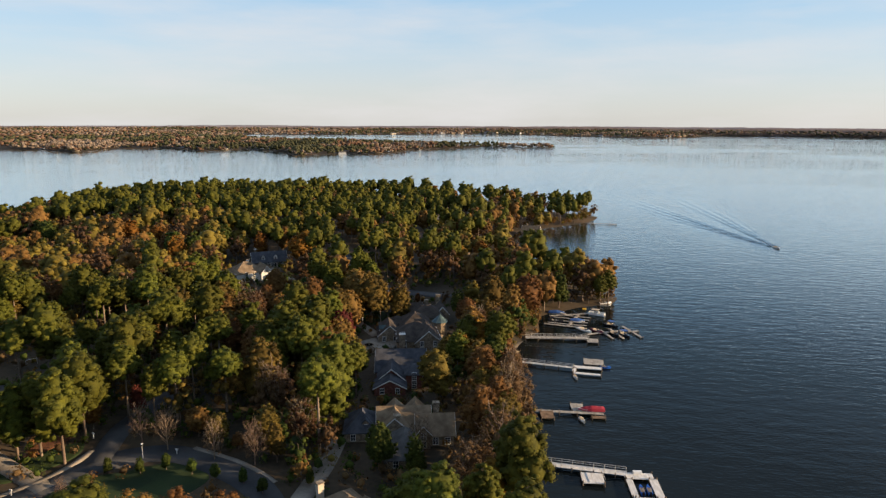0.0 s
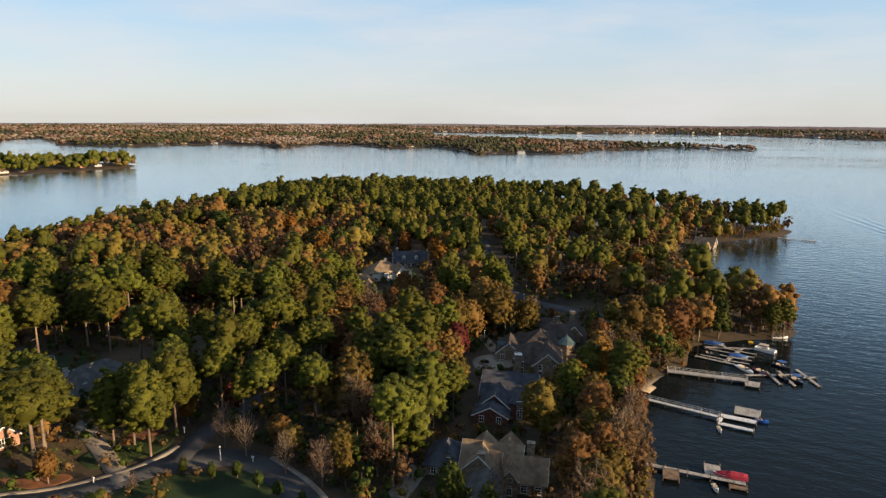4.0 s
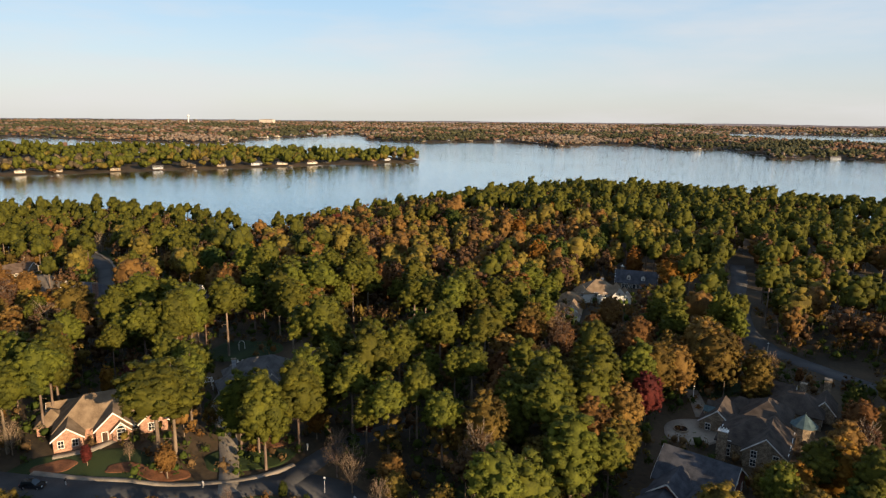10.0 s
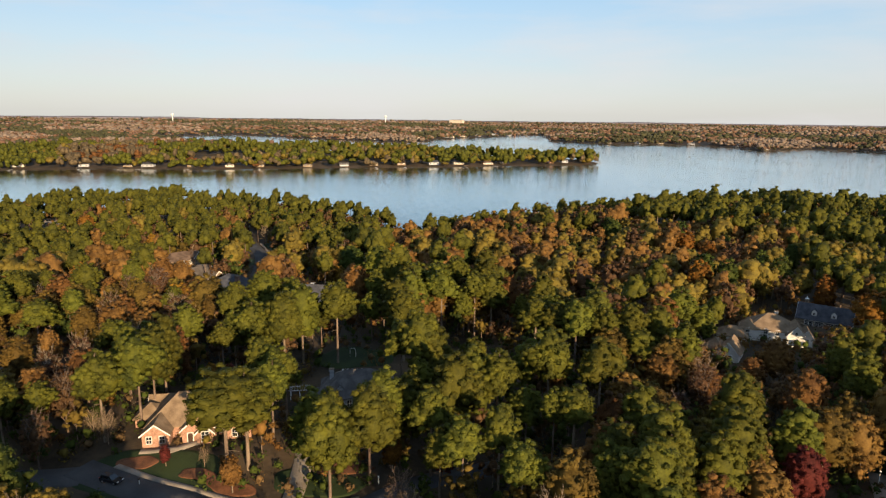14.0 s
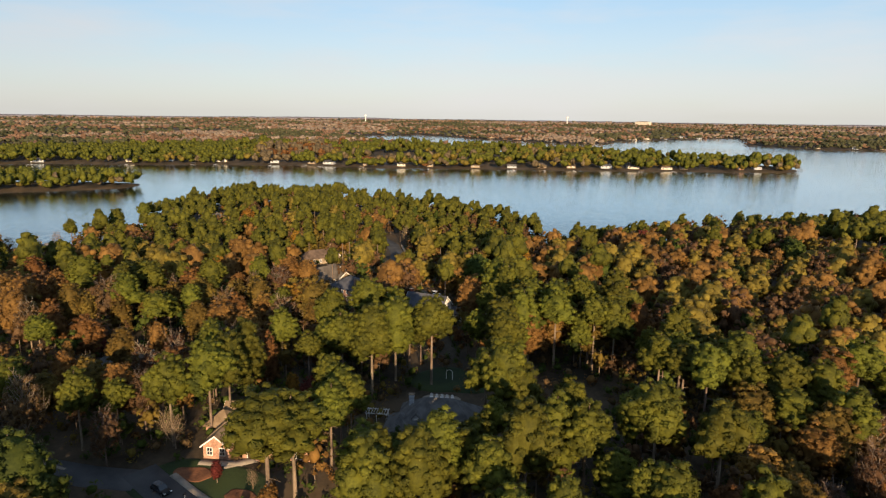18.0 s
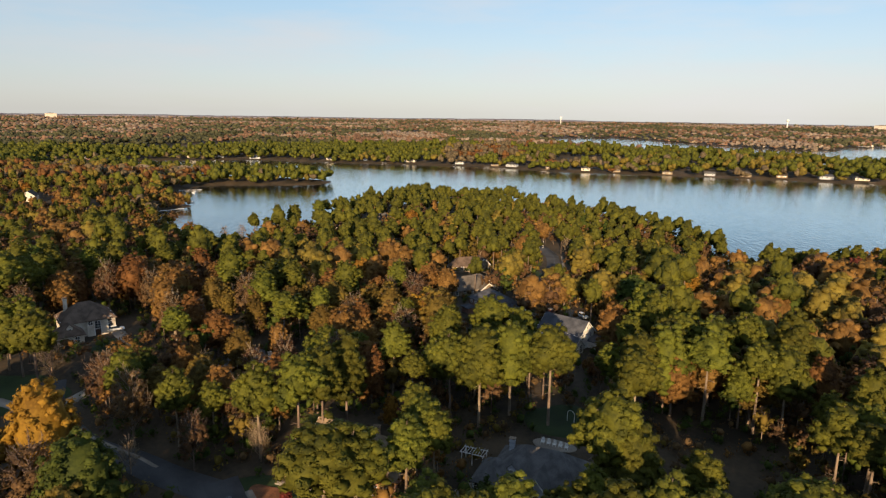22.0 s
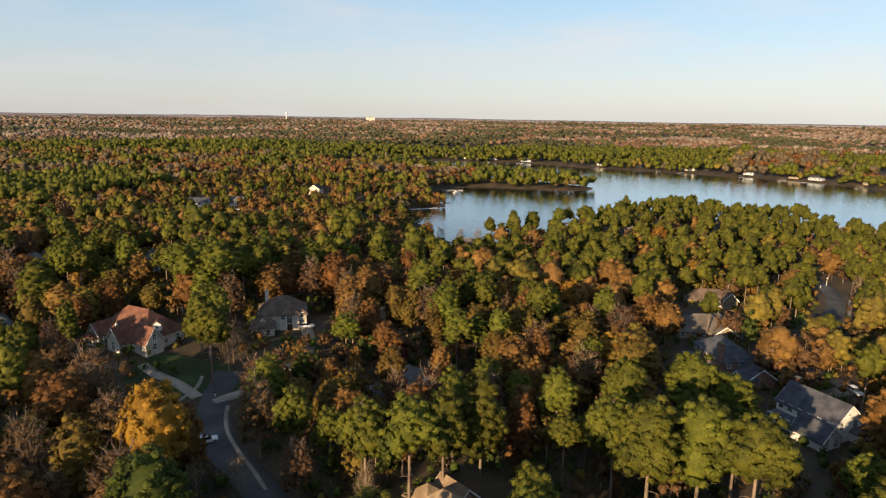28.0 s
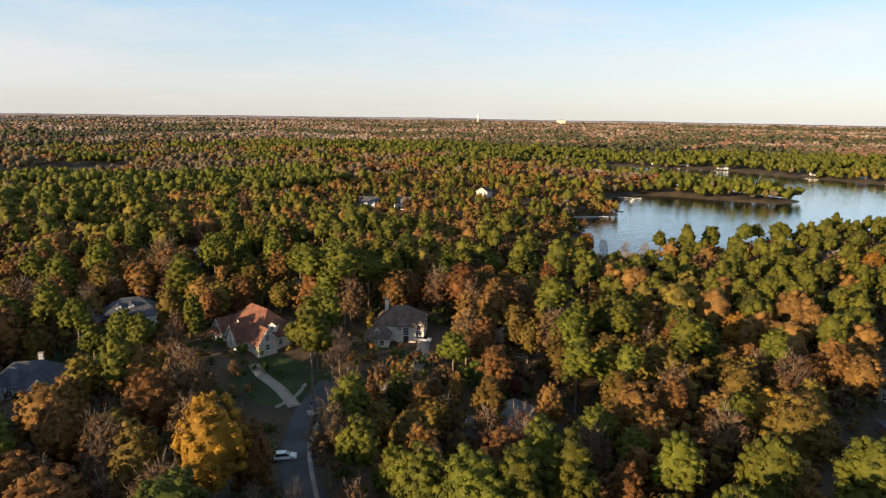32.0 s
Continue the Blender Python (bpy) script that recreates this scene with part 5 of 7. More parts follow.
# grey house with a dark roof at the head of the drive
h = house_base(-120.0, 144.0, 5.2, 68, "grey-sided house with a dark grey shingle roof and white trim")
wing(h, "grey", "grey", 11, 7.5, 19, 13, 3.3, "hip", 4.9)
wing(h, "grey", "grey", 2.2, 3.5, 6.5, 9, 2.9, "hip", 2.5)
wing(h, "grey", "grey", 12.0, 1.6, 5.2, 6, 3.4, "gable", 3.0, "y")
wing(h, "grey", "grey", 17.2, 0.9, 4.2, 5, 3.1, "gable", 2.2, "y")
window_at(h, "tall", 17.2, -1.6, 0.5, 0)
window_at(h, "big", 12.0, -1.4, 0.8, 0)
for x_ in (0.7, 3.7):
    window_at(h, "garage", x_, -1.0, 0.1, 0)
window_at(h, "std", 8.3, 1.0, 0.8, 0)
door_at(h, 14.7, 1.0, 0.1, 0)
windows_on(h, 11, 7.5, 19, 13, "NEW", (0.8,))
chimney(h, "grey", 4.0, 9.5, 1.1, 0.8, 8.0)
dormer(h, "grey", "grey", 6.0, 2.5, 3.6)

# white house with its garage
h = house_base(-95.8, 287.3, 6.0, 34.6, "white two-storey house with a beige shingle roof")
wing(h, "white", "tan", 8.0, 7.0, 14, 12, 4.6, "hip", 4.2)
wing(h, "white", "tan", 15.2, 3.5, 5.4, 9, 4.2, "gable", 3.2, "y")
wing(h, "white", "tan", 18.6, 4.5, 3.6, 6, 3.4, "gable", 2.4, "y")
wing(h, "white", "tan", 0.8, 3.5, 5.0, 6, 4.6, "hip", 2.6)
wing(h, "white", "tan", -4.0, -2.0, 9, 7, 2.9, "hip", 2.6)
windows_on(h, 8, 7, 14, 12, "S", (1.0, 3.0), "std")
windows_on(h, 0.8, 3.5, 5, 6, "SW", (1.0, 3.0), "std")
window_at(h, "tall", 15.2, -1.0, 0.6, 0)
window_at(h, "small", 15.2, -1.0, 4.4, 0)
window_at(h, "tall", 18.6, 1.5, 0.4, 0)
windows_on(h, -4, -2, 9, 7, "SW", (0.9,))
chimney(h, "white", 9.5, 9.0, 1.1, 0.8, 9.4)
g = thing("garage", pose(-88.5, 268.5, 6.0, 0, 0, 24), "white gabled garage with a beige shingle roof beside a house", "garage")
wing(g, "white", "tan", 0, 0, 6.4, 8.5, 3.0, "gable", 3.4, "y")
wing(g, "white", "tan", -5, 2.0, 6, 6.5, 2.8, "hip", 2.6)
window_at(g, "garage", 0, -4.25, 0.0, 0)
window_at(g, "small", 0, -4.25, 3.6, 0)
window_at(g, "std", -5, -1.25, 0.9, 0)
# carriage house with dormers and an open porch
h = house_base(-90.5, 327.5, 6.2, 22, "stone house with a dark roof, white dormers and arcade")
wing(h, "stone", "slate", 0, 0, 17, 9, 3.0, "gable", 4.4)
for x_ in (-3.2, 3.0):
    dormer(h, "white", "slate", x_, -3.6, 3.9)
for x_ in (-4.5, -1.3, 1.9, 5.1):
    window_at(h, "garage", x_, -4.5, 0.0, 0)
windows_on(h, 0, 0, 17, 9, "EW", (0.9,))
chimney(h, "stone", -6.5, 1.5, 1.1, 0.9, 8.8, 1)

# large stone house with many roofs
h = house_base(-9.0, 218.0, 2.0, 8, "tan stone house with dark brown hipped roofs and copper turret")
wing(h, "stone", "umber", 0, 0, 15, 15, 4.4, "hip", 4.6)
wing(h, "stone", "umber", 3.0, -3.0, 9, 13, 4.6, "gable", 3.8, "y")
wing(h, "stone", "umber", 0.5, 14, 11, 13, 4.2, "hip", 4.0)
wing(h, "stone", "umber", 6.0, 25, 13, 11, 4.0, "hip", 4.0)
wing(h, "stone", "umber", 0.0, 32, 10, 8, 3.4, "gable", 3.2, "x")
wing(h, "stone", "umber", 12.5, 29, 5, 8, 3.8, "gable", 2.8, "y")
wing(h, "stone", "umber", -9.5, 8.5, 8.0, 10, 3.2, "gable", 3.4, "y")
wing(h, "stone", "umber", -6.0, 17.0, 8.0, 7, 3.2, "hip", 2.8)
windows_on(h, 0, 0, 15, 15, "SEW", (0.9, 2.9), gap=3.6)
windows_on(h, 3, -3, 9, 13, "SE", (0.9, 3.0), gap=3.4)
windows_on(h, 0.5, 14, 11, 13, "EW", (0.9,), gap=3.4)
windows_on(h, 6, 25, 13, 11, "EN", (0.9,), gap=3.4)
windows_on(h, -9.5, 8.5, 8, 10, "SW", (0.8,), gap=3.2)
dormer(h, "stone", "teal", -13.0, 6.5, 3.4, -90)
dormer(h, "stone", "umber", -13.0, 10.5, 3.4, -90)
chimney(h, "stone", -6.0, -9.2, 2.0, 1.2, 7.7, 3)
chimney(h, "stone", 12.5, 34.5 + 4.0, 1.8, 1.6, 8.0)
chimney(h, "stone", 7.0, 33.0, 1.4, 1.2, 7.4)
bm = bmesh.new()
bmesh.ops.create_cone(bm, cap_ends=True, segments=10, radius1=2.6, radius2=2.6, depth=7.0, matrix=pose(9.2, 8.0, 2.6))
part("turret", bm, WALLS["stone"], h)
bm = bmesh.new()
bmesh.ops.create_cone(bm, cap_ends=True, segments=10, radius1=3.1, radius2=0.1, depth=2.6, matrix=pose(9.2, 8.0, 7.4))
bmesh.ops.create_cone(bm, cap_ends=True, segments=6, radius1=0.12, radius2=0.02, depth=1.0, matrix=pose(9.2, 8.0, 9.0))
part("turret_roof", bm, ROOFS["teal"], h, "weathered green copper cone")

# red brick house with a slate-blue roof
h = house_base(-13.5, 191.0, 1.8, 3, "dark red brick house with slate-blue gabled roofs and white trim")
wing(h, "red_brick", "slate", 0.5, 1.5, 15, 13, 3.6, "gable", 4.6, "x")
wing(h, "red_brick", "slate", -2.2, -7.0, 8.0, 8, 3.3, "gable", 3.3, "y")
wing(h, "red_brick", "slate", -2.5, -13.0, 9.0, 6, 2.8, "gable", 2.4, "y")
wing(h, "red_brick", "slate", 4.6, -8.5, 5.0, 6, 5.0, "hip", 2.0)
windows_on(h, -2.5, -13, 9, 6, "S", (0.8,), gap=3.6)
windows_on(h, -2.2, -7, 8, 8, "W", (0.8,), gap=3.6)
windows_on(h, 4.6, -8.5, 5, 6, "SE", (0.5, 3.0), "tall", gap=2.0)
windows_on(h, 0.5, 1.5, 15, 13, "EW", (0.9,), gap=3.2)
window_at(h, "small", -2.2, -11.0, 3.6, 0)
window_at(h, "std", 8.0, 1.5, 4.4, 90)
for k in range(3):
    dormer(h, "white", "slate", -7.2, -2.0 + 3.2 * k, 3.3, -90, 1.5)

# tan stone house with steep gables
h = house_base(-10.0, 149.0, 1.4, 4, "tan stone house with steep tan shingle gables and two chimneys")
wing(h, "stone", "tan", 0.5, 4.5, 13, 10, 3.6, "gable", 3.9, "x")
wing(h, "stone", "tan", -1.8, 3.5, 8.5, 11, 3.6, "gable", 3.9, "y")
wing(h, "stone", "tan", 8.2, 0.8, 9.0, 8.5, 3.4, "gable", 3.6, "x")
wing(h, "stone", "tan", 5.2, -3.0, 3.4, 3.5, 4.6, "gable", 2.0, "y")
wing(h, "stone", "grey", 0.5, -7.8, 8.0, 12, 3.0, "hip", 3.9)
wing(h, "stone", "slate", -10.0, 4.5, 8.5, 10, 3.2, "hip", 3.6)
wing(h, "stone", "tan", 3.6, 9.5, 6, 6, 3.2, "gable", 3.0, "y")
windows_on(h, 5.2, -3, 3.4, 3.5, "S", (0.6, 2.8), gap=1.5)
windows_on(h, 8.2, 0.8, 9, 8.5, "SE", (0.8,), "tall", gap=2.6)
windows_on(h, 0.5, -7.8, 8, 12, "SEW", (0.8,), gap=3)
windows_on(h, -10, 4.5, 8.5, 10, "SW", (0.8,), gap=3)
chimney(h, "stone", -1.2, -1.4, 1.6, 1.3, 7.9)
chimney(h, "stone", 8.8, 5.6, 1.6, 1.3, 7.9)
dormer(h, "stone", "slate", -9.0, 0.8, 3.3)

# orange-tan roof nearest the start
h = house_base(-20.0, 113.0, 2.2, 40, "house with an orange-tan hipped roof and a cream chimney")
wing(h, "cream", "tan", 0, 0, 12, 11, 3.3, "hip", 4.2)
wing(h, "cream", "tan", 5, -5, 6, 6, 3.0, "gable", 2.6, "y")
windows_on(h, 0, 0, 12, 11, "SNEW", (0.8,))
chimney(h, "cream", -1.5, 4.5, 1.3, 1.0, 8.2)

# grey-roofed house beside the western street
h = house_base(-176.0, 80.0, 5.6, 22, "low house with a grey shingle roof among trees")
wing(h, "red_brick", "grey", 0, 0, 19, 10, 3.0, "hip", 4.0)
wing(h, "red_brick", "grey", 5, -5, 7, 6, 2.9, "gable", 2.8, "y")
windows_on(h, 0, 0, 19, 10, "SNEW", (0.8,))
chimney(h, "cream", 5.8, 5.5, 1.1, 0.9, 8.0)

# three houses along the northern street
h = house_base(-267.0, 145.0, 6.0, 113, "long low stone house with a grey-brown hipped roof")
wing(h, "stone", "taupe", 0, 0, 20, 15, 2.7, "hip", 4.0)
wing(h, "stone", "taupe", 5, -6.5, 7, 6, 2.7, "gable", 2.6, "y")
wing(h, "stone", "taupe", 7.0, 3.0, 7, 9, 2.9, "gable", 3.2, "y")
windows_on(h, 0, 0, 20, 15, "SEW", (0.7,))
h = house_base(-304.0, 145.0, 6.2, 105, "tan house with a brown roof half hidden by pines")
wing(h, "stone", "brown", 0, 0, 17, 10, 3.2, "hip", 3.2)
wing(h, "stone", "brown", 6.5, -3.5, 5, 8, 4.4, "gable", 2.6, "y")
windows_on(h, 0, 0, 17, 10, "SEW", (0.9,))
chimney(h, "stone", 7.0, -1.0, 1.2, 1.0, 9.2)
h = house_base(-240.8, 144.5, 5.5, 32, "two-storey rose brick house with a dark slate roof")
wing(h, "rose_brick", "slate", 8.5, 6.0, 17, 11, 5.6, "hip", 3.7)
wing(h, "rose_brick", "slate", 2.6, -1.4, 4.4, 3.6, 2.7, "hip", 0.8)
wing(h, "rose_brick", "slate", 20.0, 8.0, 8, 8, 3.2, "gable", 2.8, "x")
wing(h, "rose_brick", "slate", 22.5, 4.0, 4.0, 4.5, 3.4, "gable", 1.9, "y")
windows_on(h, 8.5, 6, 17, 11, "SW", (0.9, 3.7), gap=2.6)
windows_on(h, 8.5, 6, 17, 11, "E", (3.7,), gap=3.0)
windows_on(h, 22.5, 4, 4, 4.5, "S", (0.9,), "big", gap=3.4)
chimney(h, "rose_brick", 16.0, 0.0, 1.7, 1.1, 11.0)
h = house_base(-206.0, 176.0, 5.5, 50, "white two-storey house with a near-black roof and brick chimney")
wing(h, "white", "slate", 0, 0, 15, 9.6, 5.3, "gable", 4.0, "x")
wing(h, "white", "slate", 4.8, -7.0, 7.6, 6.5, 2.9, "gable", 2.9, "x")
wing(h, "white", "slate", -3.0, -6.4, 9, 3.6, 2.6, "hip", 1.0)
wing(h, "white", "slate", 12.0, 4.5, 10, 7, 2.9, "hip", 2.4)
windows_on(h, 0, 0, 15, 9.6, "S", (3.6,), "std", gap=2.2)
windows_on(h, 0, 0, 15, 9.6, "E", (0.8, 3.6), "std", gap=3)
windows_on(h, 4.8, -7, 7.6, 6.5, "E", (0.7,), "tall", gap=2.6)
windows_on(h, -3.0, -6.4, 9, 3.6, "S", (0.6,), "tall", gap=1.9)
window_at(h, "small", 7.5, 0, 6.6, 90)
window_at(h, "small", 8.6, -7, 3.4, 90)
chimney(h, "red_brick", -7.2, 1.5, 1.3, 1.0, 10.2)

# two large houses above the cul-de-sac
h = house_base(-198.6, 20.6, 9.4, 129, "cream stone house with a brown hipped roof and arched entrance")
wing(h, "cream", "brown", 0, 0, 15, 12, 5.3, "hip", 4.6)
wing(h, "cream", "brown", 2.2, -4.0, 6.0, 6, 5.6, "hip", 2.6)
wing(h, "cream", "brown", -6.0, -8.0, 7.0, 8, 3.2, "hip", 2.8)
windows_on(h, 0, 0, 15, 12, "EW", (0.9, 3.7))
window_at(h, "arch", 5.9, -6.0, 0.7, 0)
window_at(h, "std", 5.9, -6.0, 3.8, 0)
window_at(h, "std", 0.2, -7.0, 3.8, 0)
window_at(h, "arch", 2.2, -7.0, 2.4, 0)
door_at(h, 2.2, -7.0, 0.0, 0, 1.7, 2.3)
for x_ in (-8.0, -4.4):
    window_at(h, "std", x_, -12.0, 0.7, 0)
dormer(h, "cream", "brown", -6.0, -10.6, 3.7)
chimney(h, "cream", -5.0, 2.5, 1.1, 0.9, 11.4)
h = house_base(-163.5, -4.0, 11.0, 90, "cream house with a red-brown shingle roof and steep gables")
wing(h, "cream", "red", 0, 0, 21, 13, 3.8, "hip", 6.4)
wing(h, "cream", "red", -8.0, -6.5, 5.0, 6, 3.4, "gable", 3.2, "y")
wing(h, "cream", "red", -8.8, -9.0, 4.2, 3.5, 2.8, "hip", 1.2)
wing(h, "cream", "red", 2.0, -7.2, 5.4, 7, 3.4, "gable", 3.9, "y")
wing(h, "cream", "red", 7.8, -5.0, 8.0, 6, 3.4, "gable", 3.8, "x")
dormer(h, "white", "red", -3.2, -5.2, 4.4)
dormer(h, "white", "red", 9.5, -2.0, 5.4, 40, 2.4)
window_at(h, "tall", 2.0, -10.7, 0.6, 0)
windows_on(h, 7.8, -5, 8, 6, "S", (0.8,), "tall", gap=3.2)
windows_on(h, 7.8, -5, 8, 6, "E", (0.8, 3.6), gap=3)
window_at(h, "big", -8.8, -10.75, 0.7, 0)
window_at(h, "small", -8.0, -9.5, 4.0, 0)
door_at(h, -3.6, -6.5, 0.1, 0, 1.5, 2.4)
windows_on(h, 0, 0, 21, 13, "EW", (0.9,))
for x_ in (-6.2, -5.0):
    column(h, x_, -8.6, 0, 2.8)
h = plain_house(-212, 54, 10.2, 120, "stone", "brown", 13, 10, 3.6, 3.4, "stone house with a brown hipped roof among the trees")

# brick house with a columned porch and another roof beside the southern street
h = house_base(-145.0, -52.0, 8.4, 159, "dark brick house with two white dormers and a columned porch")
wing(h, "red_brick", "slate", 0, 0, 15, 10, 5.6, "hip", 3.8)
wing(h, "red_brick", "slate", -12, 2, 10, 8, 3.4, "gable", 2.8, "x")
wing(h, "white", "slate", 5.2, -6.2, 4.4, 3.0, 5.0, "hip", 1.0)
windows_on(h, 0, 0, 15, 10, "SE", (0.9, 3.7))
for x_ in (-3.5, 0.2):
    dormer(h, "white", "slate", x_, -3.6, 6.1)
for x_ in (3.3, 7.1):
    column(h, x_, -8.2, 0, 4.6)
chimney(h, "red_brick", 4.0, 3.0, 1.0, 0.9, 11.4)
h = house_base(-107.0, -20.0, 7.6, 150, "house with a blue-grey shingle roof seen over the trees")
wing(h, "grey", "slate", 0, 0, 17, 11, 3.2, "hip", 4.6)
wing(h, "grey", "slate", 4, -6, 6, 6, 3.1, "gable", 3.0, "y")
wing(h, "grey", "slate", -8, -2, 7, 8, 3.0, "gable", 2.8, "x")
windows_on(h, 0, 0, 17, 11, "SNEW", (0.8,))
chimney(h, "grey", 2.0, 3.0, 1.1, 0.9, 8.8)

# houses in the south-western woods
for x, y, rot, wall, roof, words in [
          (-567, -510, 40, "white", "grey", "white house with a grey roof in the southern woods"),
          (-365, -288, 75, "grey", "slate", "grey house with a slate roof in the southern woods"),
          (-239, -209, 110, "cream", "taupe", "cream house with a grey-brown roof among the trees"),
          (-208, -124, 60, "grey", "grey", "pale grey house with a gabled roof among the trees"),
          (-402, -229, 130, "grey", "slate", "grey house with a dark roof in the southern woods"),
          (-239, -80, 95, "grey", "slate", "blue-grey house half hidden by tall pines"),
          (-523, -209, 20, "cream", "umber", "cream house with a dark roof near the creek")]:
    plain_house(x, y, gh(x, y) + 0.4, rot, wall, roof, 14, 10, 5.4, 3.6, words, "gable")

# houses half hidden in the north-eastern woods
for x, y, rot, wall, roof, w, d, e, r, words, k in [
        (-16, 392, 30, "cream", "brown", 14, 11, 3.4, 4.6, "house with a steep brown roof in the woods", "hip"),
        (-24, 376, 20, "stone", "brown", 12, 9, 3.2, 3.8, "low stone house with a brown roof", "gable"),
        (18, 333, 25, "white", "slate", 13, 10, 4.2, 3.6, "white house with a slate-blue roof", "gable"),
        (64, 462, -20, "stone", "tan", 12, 9, 6.0, 4.2, "tall tan stone house with a sunlit gable", "gable"),
        (-2, 455, 10, "white", "grey", 14, 10, 5.6, 3.6, "white house behind the trees of the cove", "hip"),
        (28, 520, 20, "grey", "slate", 15, 11, 6.0, 4.6, "tall grey house with a dark roof on the point", "gable"),
        (-40, 520, 15, "grey", "slate", 13, 10, 4.0, 3.6, "grey-roofed house in the pines", "hip"),
        (-520, 226, 60, "cream", "tan", 18, 12, 6.0, 4.4, "large tan house by the western shore", "hip"),
        (-488, 232, 40, "pink_brick", "red", 13, 10, 4.8, 4.0, "brick house with a red-brown roof by the shore", "hip"),
        (-425, 235, 70, "cream", "tan", 14, 10, 5.0, 4.0, "cream house with a tan roof on the point", "hip"),
        (-440, 95, 90, "white", "grey", 13, 10, 4.0, 3.6, "white house with a grey roof in the pines", "gable"),
        (-420, 60, 100, "cream", "grey", 16, 10, 3.4, 3.6, "low grey-roofed house by the creek", "hip"),
        (-372, 10, 120, "cream", "grey", 15, 9, 3.2, 3.4, "low grey-roofed house near the creek", "hip"),
        (-330, 30, 100, "stone", "grey", 14, 10, 3.4, 3.8, "grey-roofed house in the pines", "hip"),
        (-380, 160, 80, "white", "grey", 15, 10, 3.4, 3.4, "white house at the end of the street", "hip"),
        (-250, -70, 140, "white", "grey", 14, 9, 4.6, 3.6, "white house with a grey roof in the autumn woods", "gable"),
        (-300, -130, 120, "grey", "slate", 14, 10, 4.6, 3.6, "grey house in the autumn woods", "hip"),
        (-230, -190, 140, "white", "grey", 15, 10, 4.6, 4.0, "white gabled house in the autumn woods", "gable"),
        (-420, -210, 120, "white", "grey", 13, 9, 5.0, 4.2, "white gabled house among far trees", "gable"),
        (-190, -325, 150, "grey", "grey", 22, 11, 5.0, 4.2, "long grey house with white gables", "gable")]:
    plain_house(x, y, gh(x, y) + 0.1, rot, wall, roof, w, d, e, r, words, k, ch="stone")

# ---- docks and boats ----
DECK = noisy("weathered_decking", (0.24, 0.215, 0.185), (0.42, 0.385, 0.33), 0.4, stretch=(4, 1, 1), bump=0.3)
PALE = noisy("pale_decking", (0.52, 0.50, 0.46), (0.72, 0.70, 0.66), 0.5, stretch=(4, 1, 1))
BROWNWOOD = noisy("brown_timber", (0.13, 0.085, 0.05), (0.27, 0.18, 0.11), 0.8, bump=0.2)
PILING = noisy("piling_wood", (0.07, 0.055, 0.042), (0.16, 0.13, 0.10), 1.0)
ALU = material("aluminium", (0.62, 0.63, 0.64), 0.35, 0.9)


def gel(name, colour, rough=0.25):
    return noisy(name, tuple(c * 0.85 for c in colour), colour, 0.7, rough=rough, spec=0.5)


HULL = {"white": gel("white_gelcoat", (0.78, 0.78, 0.76)), "maroon": gel("maroon_gelcoat", (0.10, 0.015, 0.03)), "black": gel("black_gelcoat", (0.02, 0.02, 0.024)), "blue": gel("blue_gelcoat", (0.02, 0.10, 0.42)),
        "red": gel("red_canvas", (0.30, 0.012, 0.03), 0.85), "navy": gel("blue_canvas", (0.03, 0.10, 0.30), 0.85), "tan": gel("tan_vinyl", (0.45, 0.37, 0.27), 0.7), "yellow": gel("yellow_paint", (0.75, 0.45, 0.03), 0.5)}


def slab(parent, name, x0, x1, y0, y1, z0, z1, mat, m=None, label=""):
    bm = bmesh.new()
    bm_box(bm, x0, x1, y0, y1, z0, z1)
    bmesh.ops.bevel(bm, geom=bm.edges[:], offset=0.03, segments=1, affect="EDGES")
    if m:
        bm.transform(m)
    return part(name, bm, mat, parent, label)


def dock_run(dock, ax, ay, bx, by, width, z, mat, rail=False, seg=2.4):
    """A walkway on pilings, in board sections, from one point to another; with posts and rails if asked."""
    ln = math.hypot(bx - ax, by - ay)
    m = pose(ax, ay, z, 0, 0, math.degrees(math.atan2(by - ay, bx - ax)))
    n = max(1, round(ln / seg))
    for k in range(n):
        slab(dock, "deck_section", ln * k / n + 0.012, ln * (k + 1) / n - 0.012, -width / 2, width / 2, -0.18, 0, mat, m)
    for k in range(n + 1):
        if k % 2 == 0:
            for s in (-1, 1):
                bm = bmesh.new()
                bmesh.ops.create_cone(bm, cap_ends=True, segments=7, radius1=0.14, radius2=0.13, depth=3.4, matrix=m @ pose(ln * k / n, s * (width / 2 + 0.12), -1.4))
                part("piling", bm, PILING, dock)
    if rail:
        for s in (-1, 1):
            for k in range(n + 1):
                slab(dock, "rail_post", ln * k / n - 0.05, ln * k / n + 0.05, s * width / 2 - 0.05, s * width / 2 + 0.05, 0, 1.05, PALE, m)
            for zz in (0.5, 1.0):
                slab(dock, "rail", 0, ln, s * width / 2 - 0.04, s * width / 2 + 0.04, zz, zz + 0.08, PALE, m)


def deck_at(dock, cx, cy, rot, w, d, z, mat, legs=True):
    m = pose(cx, cy, z, 0, 0, rot)
    n = max(1, round(w / 2.2))
    for k in range(n):
        slab(dock, "deck_section", -w / 2 + w * k / n + 0.012, -w / 2 + w * (k + 1) / n - 0.012, -d / 2, d / 2, -0.22, 0, mat, m)
    if legs:
        for sx in (-1, 1):
            for sy in (-1, 1):
                bm = bmesh.new()
                bmesh.ops.create_cone(bm, cap_ends=True, segments=7, radius1=0.15, radius2=0.14, depth=3.6, matrix=m @ pose(sx * (w / 2 - 0.1), sy * (d / 2 - 0.1), -1.35))
                part("piling", bm, PILING, dock)


